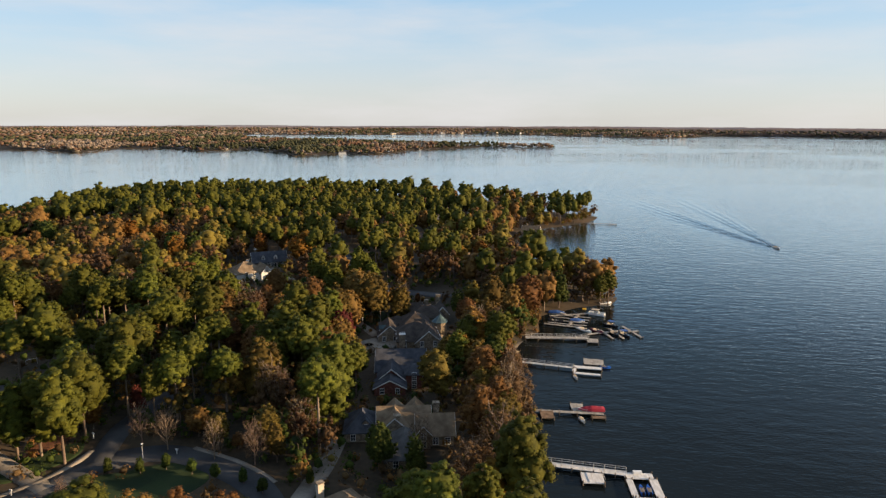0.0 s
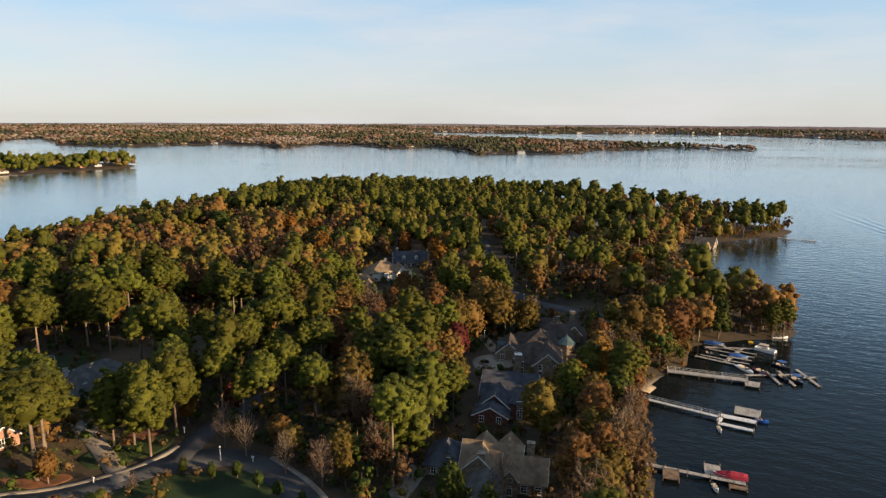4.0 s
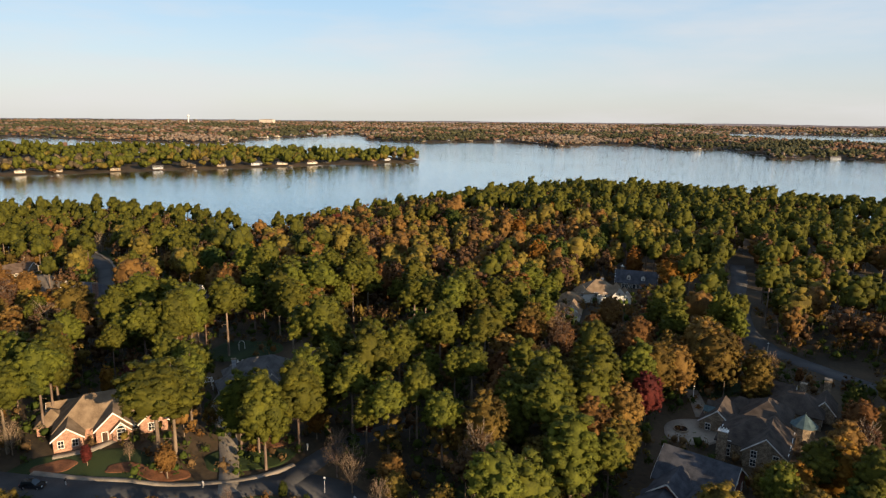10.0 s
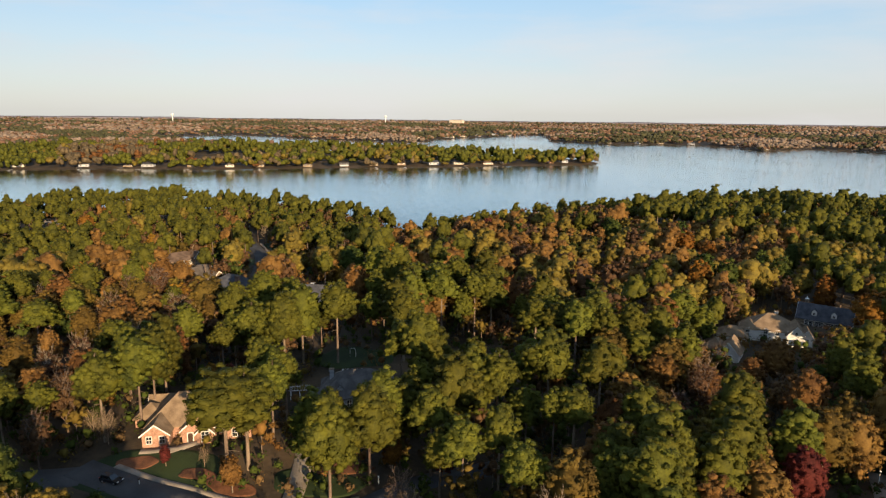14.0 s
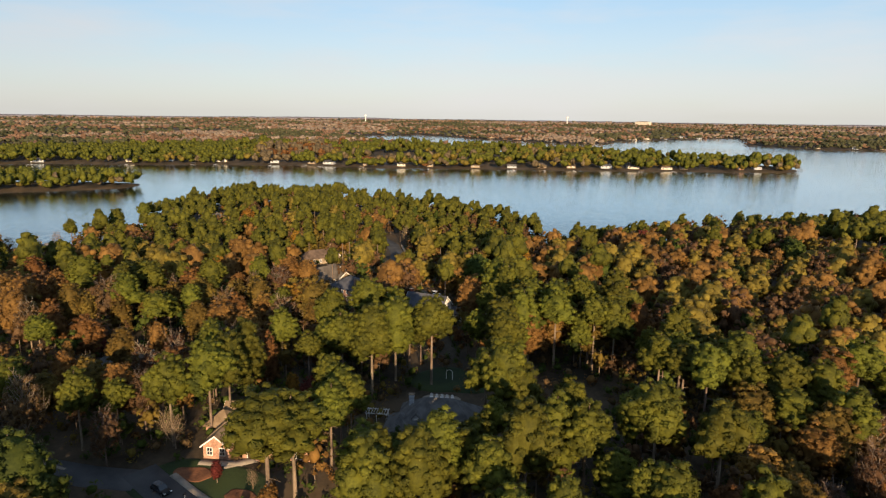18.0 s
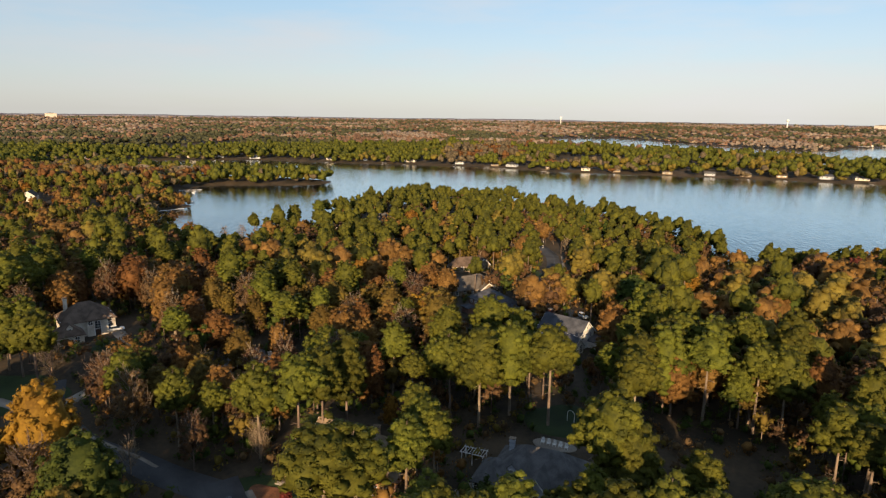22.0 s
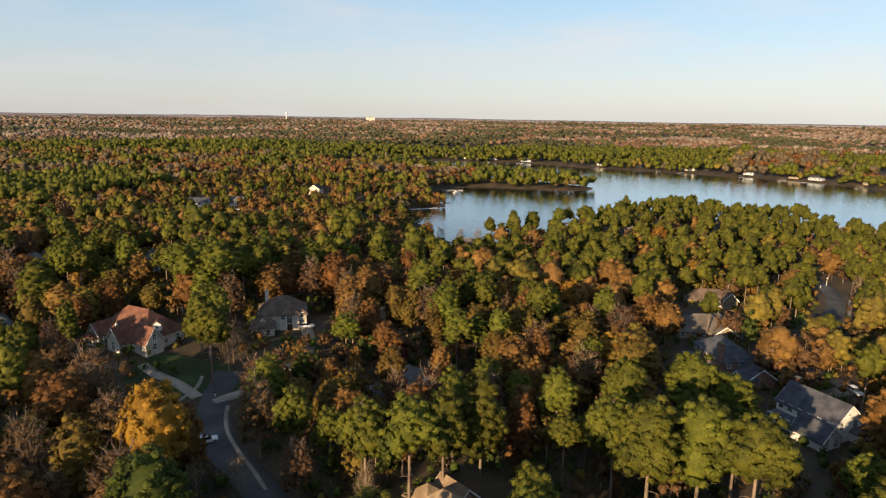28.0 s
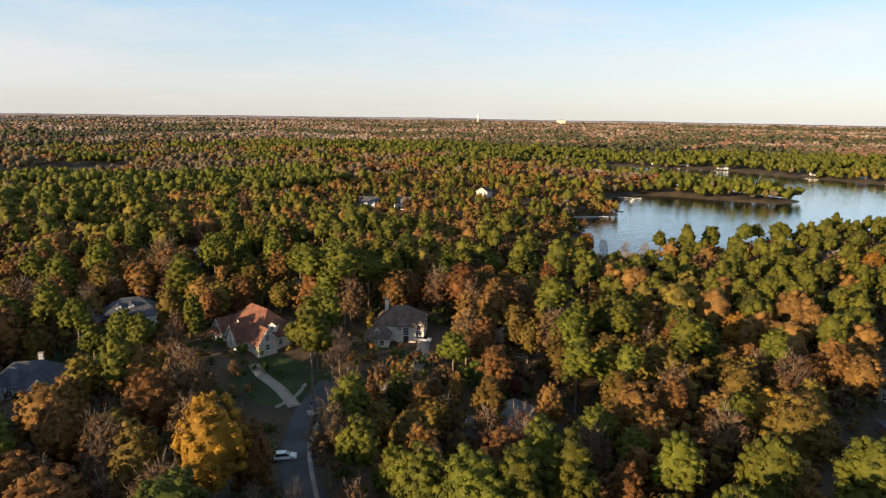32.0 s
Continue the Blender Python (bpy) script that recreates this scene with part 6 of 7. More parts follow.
def dock_thing(x, y, label):
    return thing("dock", pose(0, 0, 0), label, "dock", "lake docks")


d = dock_thing(22, 140, "pale railed dock with a square side deck and boat slip")
dock_run(d, 21.0, 140.5, 42.4, 135.4, 2.0, 0.9, PALE, True)
deck_at(d, 34.2, 133.4, -4, 5.0, 4.4, 0.9, PALE)
for x_ in (31.8, 36.6):
    slab(d, "rail", x_ - 0.05, x_ + 0.05, 131.3, 135.4, 1.7, 1.8, PALE)
for cx, cy, w, dd in ((45.0, 134.6, 6.6, 2.6), (42.2, 129.6, 1.5, 7.4), (47.6, 129.4, 1.9, 7.8), (44.9, 125.0, 6.4, 1.6)):
    deck_at(d, cx, cy, -4, w, dd, 0.75, PALE)
slab(d, "dock_box", 44.0, 46.0, 135.2, 136.0, 0.75, 1.35, HULL["white"], None, "white dock box")
d = dock_thing(25, 169, "weathered dock with a brown sitting deck and lift")
dock_run(d, 23.0, 168.9, 44.8, 166.4, 1.3, 0.8, DECK)
deck_at(d, 29.0, 165.8, -3, 3.6, 4.6, 0.85, BROWNWOOD)
deck_at(d, 38.3, 170.6, -3, 3.6, 5.0, 0.8, DECK)
deck_at(d, 43.0, 164.8, -3, 3.8, 1.5, 0.6, BROWNWOOD)
d = dock_thing(22, 207, "long narrow railed dock ending in pale fingers")
dock_run(d, 20.5, 207.3, 43.0, 200.2, 1.2, 0.95, PALE, True)
deck_at(d, 48.0, 201.0, -11, 9.0, 2.3, 0.7, PALE)
deck_at(d, 46.6, 195.8, -13, 9.0, 1.5, 0.65, PALE)
deck_at(d, 43.0, 198.6, -12, 1.3, 4.0, 0.66, PALE)
deck_at(d, 51.0, 206.2, -12, 6.6, 5.4, 0.7, DECK)
d = dock_thing(36, 230, "wide weathered timber dock")
dock_run(d, 31.0, 230.6, 54.5, 229.8, 2.6, 0.95, DECK, True)
deck_at(d, 55.6, 227.6, -10, 4.2, 4.4, 0.8, DECK)
d = dock_thing(42, 256, "floating marina dock with narrow fingers between boat slips")
dock_run(d, 41.0, 249.0, 53.5, 244.2, 1.2, 0.5, DECK)
dock_run(d, 45.0, 259.5, 61.5, 263.0, 1.2, 0.5, DECK)
dock_run(d, 50.0, 246.0, 57.5, 262.0, 1.3, 0.52, DECK)
for k in range(4):
    f = k / 4
    dock_run(d, 50.6 + 7 * f, 248.0 + 14.5 * f, 42.8 + 7 * f, 251.0 + 14.0 * f, 0.8, 0.5, DECK)
    dock_run(d, 51.0 + 7 * f, 247.6 + 14.5 * f, 57.6 + 5 * f, 246.4 + 14.0 * f, 0.8, 0.5, DECK)
dock_run(d, 40.0, 272.0, 52.0, 262.0, 1.2, 0.6, DECK)
d = dock_thing(61, 241, "angled floating dock with boat fingers")
dock_run(d, 55.0, 235.6, 72.0, 241.2, 1.2, 0.5, DECK)
for x0, y0, x1, y1 in ((61.6, 241.0, 64.0, 230.8), (65.6, 242.6, 68.0, 231.0), (71.6, 245.9, 75.2, 232.6), (76.0, 240.0, 72.0, 239.0)):
    dock_run(d, x0, y0, x1, y1, 1.0, 0.5, DECK)
d = dock_thing(120, 520, "small dark dock off the wooded point")
dock_run(d, 116, 513, 133, 508, 1.6, 0.7, DECK)
deck_at(d, 135, 507, -15, 6, 3.5, 0.7, DECK)
d = dock_thing(-400, 290, "small dock beyond the trees of the point")
dock_run(d, -398, 270, -416, 288, 1.6, 0.8, DECK)
deck_at(d, -419, 291, 45, 6, 4, 0.8, DECK)
for ax, ay, bx, by in ((-498, -100, -519, -83), (-590, -128, -583, -110), (-640, -136, -648, -118), (-556, -104, -560, -92)):
    d = dock_thing(ax, ay, "pale dock on the creek")
    dock_run(d, ax, ay, bx, by, 2.0, 0.8, PALE)
    deck_at(d, bx, by, 30, 6, 4, 0.75, PALE)


def boat(x, y, z, rot, length=6.6, hull="white", cover="", canopy="", label="", wind=True):
    """A motor boat: pointed hull, gunwale, cockpit floor, seats, windscreen and engine; or a canvas cover."""
    t = thing("motor_boat", pose(x, y, z, 0, 0, rot), label or "%s motor boat moored at a dock" % hull, "boat", "boats")
    n = 11
    rings = []
    for k in range(n):
        u = k / (n - 1)
        hw = length * 0.175 * (1 - max(0, (u - 0.45) / 0.55) ** 2.2)
        hw = max(hw, 0.03)
        keel = -0.35 + 0.55 * max(0, (u - 0.6) / 0.4) ** 2
        sheer = 0.55 + 0.28 * u * u
        xk = length * (u - 0.5)
        rings.append([(xk, -hw, sheer), (xk, -hw * 0.86, 0.08), (xk, 0, keel), (xk, hw * 0.86, 0.08), (xk, hw, sheer), (xk, hw * 0.82, sheer + 0.03), (xk, hw * 0.74, 0.2 if 0.12 < u < 0.62 else sheer + 0.08), (xk, -hw * 0.74, 0.2 if 0.12 < u < 0.62 else sheer + 0.08), (xk, -hw * 0.82, sheer + 0.03)])
    pts = [p for r in rings for p in r]
    m = 9
    faces = [(i * m + j, i * m + (j + 1) % m, (i + 1) * m + (j + 1) % m, (i + 1) * m + j) for i in range(n - 1) for j in range(m)]
    faces += [tuple(range(m)), tuple(range((n - 1) * m, n * m))]
    part("hull", bm_faces(pts, faces), HULL[hull], t)
    if cover:
        pts, faces = [], []
        for k in range(9):
            u = k / 8
            hw = length * 0.19 * (1 - max(0, (u - 0.4) / 0.6) ** 2.2) + 0.05
            top = 0.75 + 0.75 * math.sin(math.pi * min(1, 0.12 + u * 0.9)) * (1.0 + 0.12 * math.sin(u * 17))
            xk = length * (u - 0.5) * 1.02
            pts += [(xk, -hw, 0.35), (xk, -hw * 0.8, 0.5 + top * 0.35), (xk, 0, top), (xk, hw * 0.8, 0.5 + top * 0.35), (xk, hw, 0.35)]
        faces = [(i * 5 + j, i * 5 + j + 1, i * 5 + j + 6, i * 5 + j + 5) for i in range(8) for j in range(4)] + [(0, 1, 2, 3, 4), (40, 41, 42, 43, 44)]
        part("cover", bm_faces(pts, faces), HULL[cover], t, cover + " canvas boat cover")
    else:
        for x_, y_ in ((-0.22, 0.0), (0.02, -0.09), (0.02, 0.09)):
            bm = bmesh.new()
            w = length * (0.12 if y_ == 0 else 0.05)
            bm_box(bm, length * x_ - 0.3, length * x_ + 0.3, length * y_ - w, length * y_ + w, 0.2, 0.62)
            bm_box(bm, length * x_ - 0.36, length * x_ - 0.2, length * y_ - w, length * y_ + w, 0.6, 1.0)
            part("seat", bm, HULL["tan"], t)
        if wind:
            part("windscreen", bm_faces([(length * 0.13, -length * 0.13, 0.72), (length * 0.18, 0, 0.72), (length * 0.13, length * 0.13, 0.72), (length * 0.09, length * 0.12, 1.15), (length * 0.13, 0, 1.2), (length * 0.09, -length * 0.12, 1.15)], [(0, 1, 4, 5), (1, 2, 3, 4)]), GLASS, t)
        bm = bmesh.new()
        bm_box(bm, -length * 0.5 - 0.5, -length * 0.5 - 0.05, -0.22, 0.22, 0.1, 0.95)
        bmesh.ops.bevel(bm, geom=bm.edges[:], offset=0.08, segments=2, affect="EDGES")
        part("outboard_engine", bm, HULL["black"], t)
    if canopy:
        slab(t, "canopy", -length * 0.22, length * 0.16, -1.1, 1.1, 2.0, 2.1, HULL[canopy])
        for x_ in (-length * 0.2, length * 0.14):
            for y_ in (-1.0, 1.0):
                slab(t, "canopy_pole", x_ - 0.03, x_ + 0.03, y_ - 0.03, y_ + 0.03, 0.5, 2.0, ALU)
    return t


def pontoon(x, y, rot, label="white pontoon boat with a canopy"):
    t = thing("pontoon_boat", pose(x, y, 0.05, 0, 0, rot), label, "pontoon boat", "boats")
    for s in (-1, 1):
        bm = bmesh.new()
        bmesh.ops.create_cone(bm, cap_ends=True, segments=10, radius1=0.32, radius2=0.32, depth=7.0, matrix=pose(0, s * 0.9, 0.1, 0, 90))
        part("float", bm, ALU, t)
    slab(t, "deck", -3.5, 3.5, -1.3, 1.3, 0.4, 0.5, HULL["tan"])
    for x0, x1, y0, y1 in ((-3.4, 3.4, -1.3, -1.22), (-3.4, 3.4, 1.22, 1.3), (3.3, 3.4, -1.2, 1.2), (-3.4, -3.3, -1.2, 1.2)):
        slab(t, "fence", x0, x1, y0, y1, 0.5, 1.15, HULL["white"])
    for x_ in (-2.4, 2.2):
        slab(t, "seat", x_ - 0.7, x_ + 0.7, -1.15, -0.5, 0.5, 1.0, HULL["white"])
        slab(t, "seat", x_ - 0.7, x_ + 0.7, 0.5, 1.15, 0.5, 1.0, HULL["white"])
    slab(t, "console", 0.2, 0.8, 0.3, 1.1, 0.5, 1.4, HULL["white"])
    slab(t, "canopy", -2.2, 0.8, -1.25, 1.25, 2.3, 2.38, HULL["tan"])
    for x_ in (-2.0, 0.6):
        for y_ in (-1.2, 1.2):
            slab(t, "canopy_pole", x_ - 0.03, x_ + 0.03, y_ - 0.03, y_ + 0.03, 0.5, 2.3, ALU)


boat(41.8, 168.6, 0.62, 178, 7.2, "white", "red", label="boat under a dark red canvas cover on a lift")
pontoon(65.2, 262.2, -30)
boat(55.6, 240.8, 0.05, -60, 7.4, "white", label="white cabin cruiser moored at the marina")
boat(60.2, 239.8, 0.05, -62, 6.6, "maroon")
boat(67.6, 247.2, 0.05, -50, 6.4, "black", canopy="navy")
boat(69.6, 235.6, 0.05, -70, 6.6, "black", canopy="navy")
boat(66.0, 236.8, 0.05, -72, 6.2, "black")
boat(48.6, 264.4, 0.05, -10, 6.6, "white", "navy", label="boat under a blue canvas cover")
boat(55.2, 253.0, 0.05, -5, 6.0, "white", "navy", label="boat under a grey-blue cover in a slip")
boat(46.4, 252.6, 0.05, -20, 5.8, "black")
boat(54.0, 202.0, 0.05, -12, 3.4, "blue", wind=False, label="small blue boat tied at a dock end")
boat(42.4, 193.2, 0.05, -80, 2.8, "white", wind=False, label="small white tender by a dock")
boat(38.2, 163.2, 0.05, -75, 3.0, "white", wind=False, label="small white tender by a dock")
boat(44.1, 129.2, 0.15, 86, 3.2, "blue", wind=False, label="blue water scooter on a slip")
boat(45.7, 129.2, 0.15, 86, 3.2, "blue", wind=False, label="blue water scooter on a slip")
boat(73.0, 279.6, 0.05, 10, 6.0, "white", label="white boat at the wooded point")
boat(-640, -120, 0.05, 30, 9, "white")
boat(-628, -116, 0.05, 30, 9, "white")
boat(-576, -104, 0.05, 30, 8, "white")
boat(218, 413, 0.1, -91.5, 7.5, "white", label="white motor boat running across the open lake")
# its wake: low ridges that spread behind it
fx, fy = math.cos(radians(-91.5)), math.sin(radians(-91.5))
rows_ = []
for side in (-1, 1):
    for trail, spread, hh in ((430, 0.07, 0.8), (400, 0.11, 0.95), (330, 0.16, 0.8), (220, 0.22, 0.6)):
        n = 120
        prof = []
        for k in range(n):
            s = 5 + trail * k / (n - 1)
            off = side * (1.0 + s * spread + 0.5 * math.sin(s * 0.35))
            wd = 1.2 + s * 0.014
            hgt = hh * (1 - k / n) * (0.75 + 0.25 * math.sin(s * 0.9)) + 0.02
            cx, cy = 218 - fx * s - fy * off, 413 - fy * s + fx * off
            prof += [(cx + fy * wd, cy - fx * wd, -0.05), (cx, cy, hgt), (cx - fy * wd, cy + fx * wd, -0.05)]
        rows_.append(prof)
vv, qq = [], []
for prof in rows_:
    o = len(vv)
    vv += prof
    for k in range(len(prof) // 3 - 1):
        a = o + k * 3
        qq += [(a, a + 1, a + 4, a + 3), (a + 1, a + 2, a + 5, a + 4)]
tagged(new("wake", mesh_of("wake", vv, qq, mats=[WATER], smooth=True)), "spreading ridges of wake on the dark lake", "wake", kind="structure")
FOAM = noisy("foam", (0.5, 0.52, 0.54), (0.85, 0.86, 0.87), 1.5, rough=0.9)
drops = rng.rand(260, 3)
s = drops[:, 0] ** 2 * 26
c = np.stack([218 - fx * (3 + s) - fy * (drops[:, 1] - 0.5) * (1.5 + s * 0.25), 413 - fy * (3 + s) + fx * (drops[:, 1] - 0.5) * (1.5 + s * 0.25), np.full(260, 0.05)], axis=-1)
bv, bt = blobs(c, np.stack([0.35 * (1 - s / 40), 0.35 * (1 - s / 40), 0.22 * (1 - s / 30)], axis=-1))
tagged(new("foam", mesh_of("foam", bv, None, bt, mats=[FOAM])), "white foam churned behind the boat", "foam", kind="stuff")

slab(tagged(new("marina_cabinet", None), "yellow cabinet on the marina walkway", "cabinet"), "body", 61.0, 62.6, 270.2, 271.6, gh(61.8, 270.9) - 0.1, gh(61.8, 270.9) + 1.5, HULL["yellow"])

# ---- cars ----
TYRE = material("tyre_rubber", (0.02, 0.02, 0.02), 0.9)
CARPAINT = {"white": gel("white_car_paint", (0.76, 0.76, 0.75), 0.2), "dark": gel("dark_car_paint", (0.03, 0.03, 0.035), 0.2), "silver": gel("silver_car_paint", (0.42, 0.43, 0.44), 0.25)}
LAMPRED = material("tail_lamp", (0.35, 0.01, 0.01), 0.3)
LAMPWHITE = material("head_lamp", (0.75, 0.75, 0.72), 0.15)


def car(x, y, rot, colour, label):
    z = float(max(sheet_height(np.array([x]), np.array([y])))) + 0.17
    t = thing("car", pose(x, y, z, 0, 0, rot), label, "car", "parked cars")
    lower = [(-2.35, 0.45), (-2.4, 0.9), (-1.9, 1.02), (1.0, 1.0), (2.2, 0.88), (2.38, 0.6), (2.3, 0.35), (-2.2, 0.35)]
    n = len(lower)
    pts = [(a, s * 0.93, b) for s in (-1, 1) for a, b in lower]
    faces = [tuple(range(n)), tuple(range(2 * n - 1, n - 1, -1))] + [(i, (i + 1) % n, (i + 1) % n + n, i + n) for i in range(n)]
    bm = bm_faces(pts, faces)
    bmesh.ops.bevel(bm, geom=bm.edges[:], offset=0.06, segments=2, affect="EDGES")
    part("body", bm, CARPAINT[colour], t)
    cab = [(-2.2, 1.0, 0.86), (-1.9, 1.62, 0.7), (0.1, 1.66, 0.7), (1.05, 1.0, 0.86)]
    pts = [(a, s * w, b) for s in (-1, 1) for a, b, w in cab]
    part("window_band", bm_faces(pts, [(0, 1, 2, 3), (7, 6, 5, 4), (0, 1, 5, 4), (2, 3, 7, 6), (3, 0, 4, 7)]), GLASS, t, "dark glass")
    slab(t, "roof", -1.92, 0.12, -0.71, 0.71, 1.60, 1.70, CARPAINT[colour])
    for x_ in (-1.45, 1.45):
        for y_ in (-0.85, 0.85):
            bm = bmesh.new()
            bmesh.ops.create_cone(bm, cap_ends=True, segments=14, radius1=0.36, radius2=0.36, depth=0.24, matrix=pose(x_, y_, 0.36, 90))
            w = part("wheel", bm, TYRE, t)
            bm = bmesh.new()
            bmesh.ops.create_cone(bm, cap_ends=True, segments=10, radius1=0.21, radius2=0.21, depth=0.27, matrix=pose(x_, y_, 0.36, 90))
            part("rim", bm, ALU, w)
    for y_ in (-0.7, 0.7):
        slab(t, "tail_lamp", -2.42, -2.3, y_ - 0.16, y_ + 0.16, 0.75, 0.98, LAMPRED)
        slab(t, "headlight", 2.2, 2.36, y_ - 0.2, y_ + 0.2, 0.66, 0.82, LAMPWHITE)


car(-134.6, 51.6, 143, "white", "white estate car on the grey street")
car(-233.6, 187.1, 30, "white", "white car parked on a drive")
car(-198.8, 30.2, 120, "white", "white car parked before a stone house")
car(-263.0, 155.5, 100, "dark", "dark car parked beside a low house")
car(-160.5, -30, 60, "silver", "silver car parked by a white house")
car(-163.5, -34.5, 60, "dark", "dark car parked by a white house")
car(-112, 96.5, 40, "dark", "dark car parked at the kerb")

# ---- yard things ----


def mailbox(x, y):
    z = gh(x, y)
    t = thing("mailbox", pose(x, y, z, 0, 0, rng.rand() * 90), "white mailbox on a white post by the road", "mailbox", "mailboxes")
    slab(t, "post", -0.09, 0.09, -0.09, 0.09, -0.2, 1.25, WHITE)
    bm = bmesh.new()
    bm_box(bm, -0.16, 0.16, -0.3, 0.3, 1.2, 1.42)
    bmesh.ops.create_cone(bm, cap_ends=True, segments=10, radius1=0.16, radius2=0.16, depth=0.6, matrix=pose(0, 0, 1.42, 90))
    part("box", bm, HULL["black"] if rng.rand() < 0.4 else WHITE, t)


for p in ((-88.9, 120.6), (-84, 143.5), (-152.3, 36.4), (-366, 188.2), (-62, 138.6), (-108, 101.2), (-60, 352)):
    mailbox(*p)


def lamp_post(x, y):
    z = gh(x, y)
    t = thing("lamp_post", pose(x, y, z), "slim white lamp post with a lantern", "lamp post", "lamp posts")
    bm = bmesh.new()
    bmesh.ops.create_cone(bm, cap_ends=True, segments=8, radius1=0.11, radius2=0.07, depth=3.4, matrix=pose(0, 0, 1.6))
    part("pole", bm, WHITE, t)
    bm = bmesh.new()
    bmesh.ops.create_cone(bm, cap_ends=True, segments=6, radius1=0.16, radius2=0.24, depth=0.45, matrix=pose(0, 0, 3.5))
    lan = part("lantern", bm, GLASS, t)
    bm = bmesh.new()
    bmesh.ops.create_cone(bm, cap_ends=True, segments=6, radius1=0.3, radius2=0.03, depth=0.25, matrix=pose(0, 0, 3.85))
    part("lantern_cap", bm, WHITE, lan)


for p in ((-25, 287.2), (-69, 136.5), (-30.5, 236), (-372, 191)):
    lamp_post(*p)

t = thing("fountain", pose(-25.8, 215.2, gh(-25.8, 215.2) + 0.2), "round stone fountain with a dark basin in a courtyard", "fountain")
bm = bmesh.new()
bmesh.ops.create_cone(bm, cap_ends=True, segments=24, radius1=1.9, radius2=1.8, depth=0.5, matrix=pose(0, 0, 0.2))
part("basin", bm, WALLS["stone"], t)
bm = bmesh.new()
bmesh.ops.create_cone(bm, cap_ends=True, segments=24, radius1=1.55, radius2=1.55, depth=0.06, matrix=pose(0, 0, 0.46))
part("basin_water", bm, WATER, t)
bm = bmesh.new()
bmesh.ops.create_cone(bm, cap_ends=True, segments=10, radius1=0.25, radius2=0.15, depth=1.2, matrix=pose(0, 0, 0.9))
bmesh.ops.create_cone(bm, cap_ends=True, segments=16, radius1=0.2, radius2=0.65, depth=0.25, matrix=pose(0, 0, 1.3))
part("tier", bm, WALLS["stone"], t)


def lounge_chair(x, y, rot):
    t = thing("garden_chair", pose(x, y, gh(x, y) + 0.2, 0, 0, rot), "white high-backed garden chair on a terrace", "garden chair", "terrace chairs")
    slab(t, "seat", -0.35, 0.35, -0.4, 0.4, 0.35, 0.43, WHITE)
    bm = bmesh.new()
    for k in range(5):
        bm_box(bm, -0.34 + 0.14 * k, -0.23 + 0.14 * k, 0.34, 0.40, 0.4, 1.35 - 0.06 * abs(k - 2))
    part("backrest", bm, WHITE, t)
    for sx in (-0.36, 0.36):
        slab(t, "armrest", sx - 0.06, sx + 0.06, -0.4, 0.4, 0.6, 0.66, WHITE)
        for sy in (-0.36, 0.36):
            slab(t, "leg", sx - 0.04, sx + 0.04, sy - 0.04, sy + 0.04, 0, 0.6, WHITE)


for k in range(5):
    lounge_chair(-139.2 + 0.62 * k, 159.5 + 1.25 * k, 68)
t = thing("pergola", pose(-130.4, 143.4, gh(-130.4, 143.4), 0, 0, 68), "white timber pergola beside a grey house", "pergola")
for x_ in (-2.4, 0, 2.4):
    for y_ in (-1.3, 1.3):
        slab(t, "post", x_ - 0.09, x_ + 0.09, y_ - 0.09, y_ + 0.09, -0.2, 2.5, WHITE)
for y_ in (-1.3, 1.3):
    slab(t, "beam", -2.8, 2.8, y_ - 0.06, y_ + 0.06, 2.5, 2.68, WHITE)
for k in range(9):
    slab(t, "rafter", -2.6 + 0.65 * k - 0.04, -2.6 + 0.65 * k + 0.04, -1.7, 1.7, 2.68, 2.82, WHITE)
t = thing("garden_arch", pose(-151.0, 168.0, gh(-151, 168), 0, 0, 60), "white garden arch at the edge of the woods", "garden arch")
for x_ in (-0.9, 0.9):
    slab(t, "post", x_ - 0.06, x_ + 0.06, -0.06, 0.06, -0.2, 2.1, WHITE)
bm = bmesh.new()
for k in range(8):
    a0, a1 = math.pi * k / 8, math.pi * (k + 1) / 8
    bmesh.ops.create_cube(bm, size=1.0, matrix=Matrix.LocRotScale(((math.cos(a0) + math.cos(a1)) * 0.45, 0, 2.1 + (math.sin(a0) + math.sin(a1)) * 0.45), Euler((0, -(a0 + a1) / 2 - math.pi / 2, 0)), (0.4, 0.12, 0.1)))
part("arch", bm, WHITE, t)
t = thing("soccer_goal", pose(-128, 190, gh(-128, 190), 0, 0, 40), "small white soccer goal on bare ground", "soccer goal")
for x_ in (-1.5, 1.5):
    slab(t, "post", x_ - 0.05, x_ + 0.05, -0.05, 0.05, 0, 1.8, WHITE)
slab(t, "crossbar", -1.55, 1.55, -0.05, 0.05, 1.75, 1.85, WHITE)

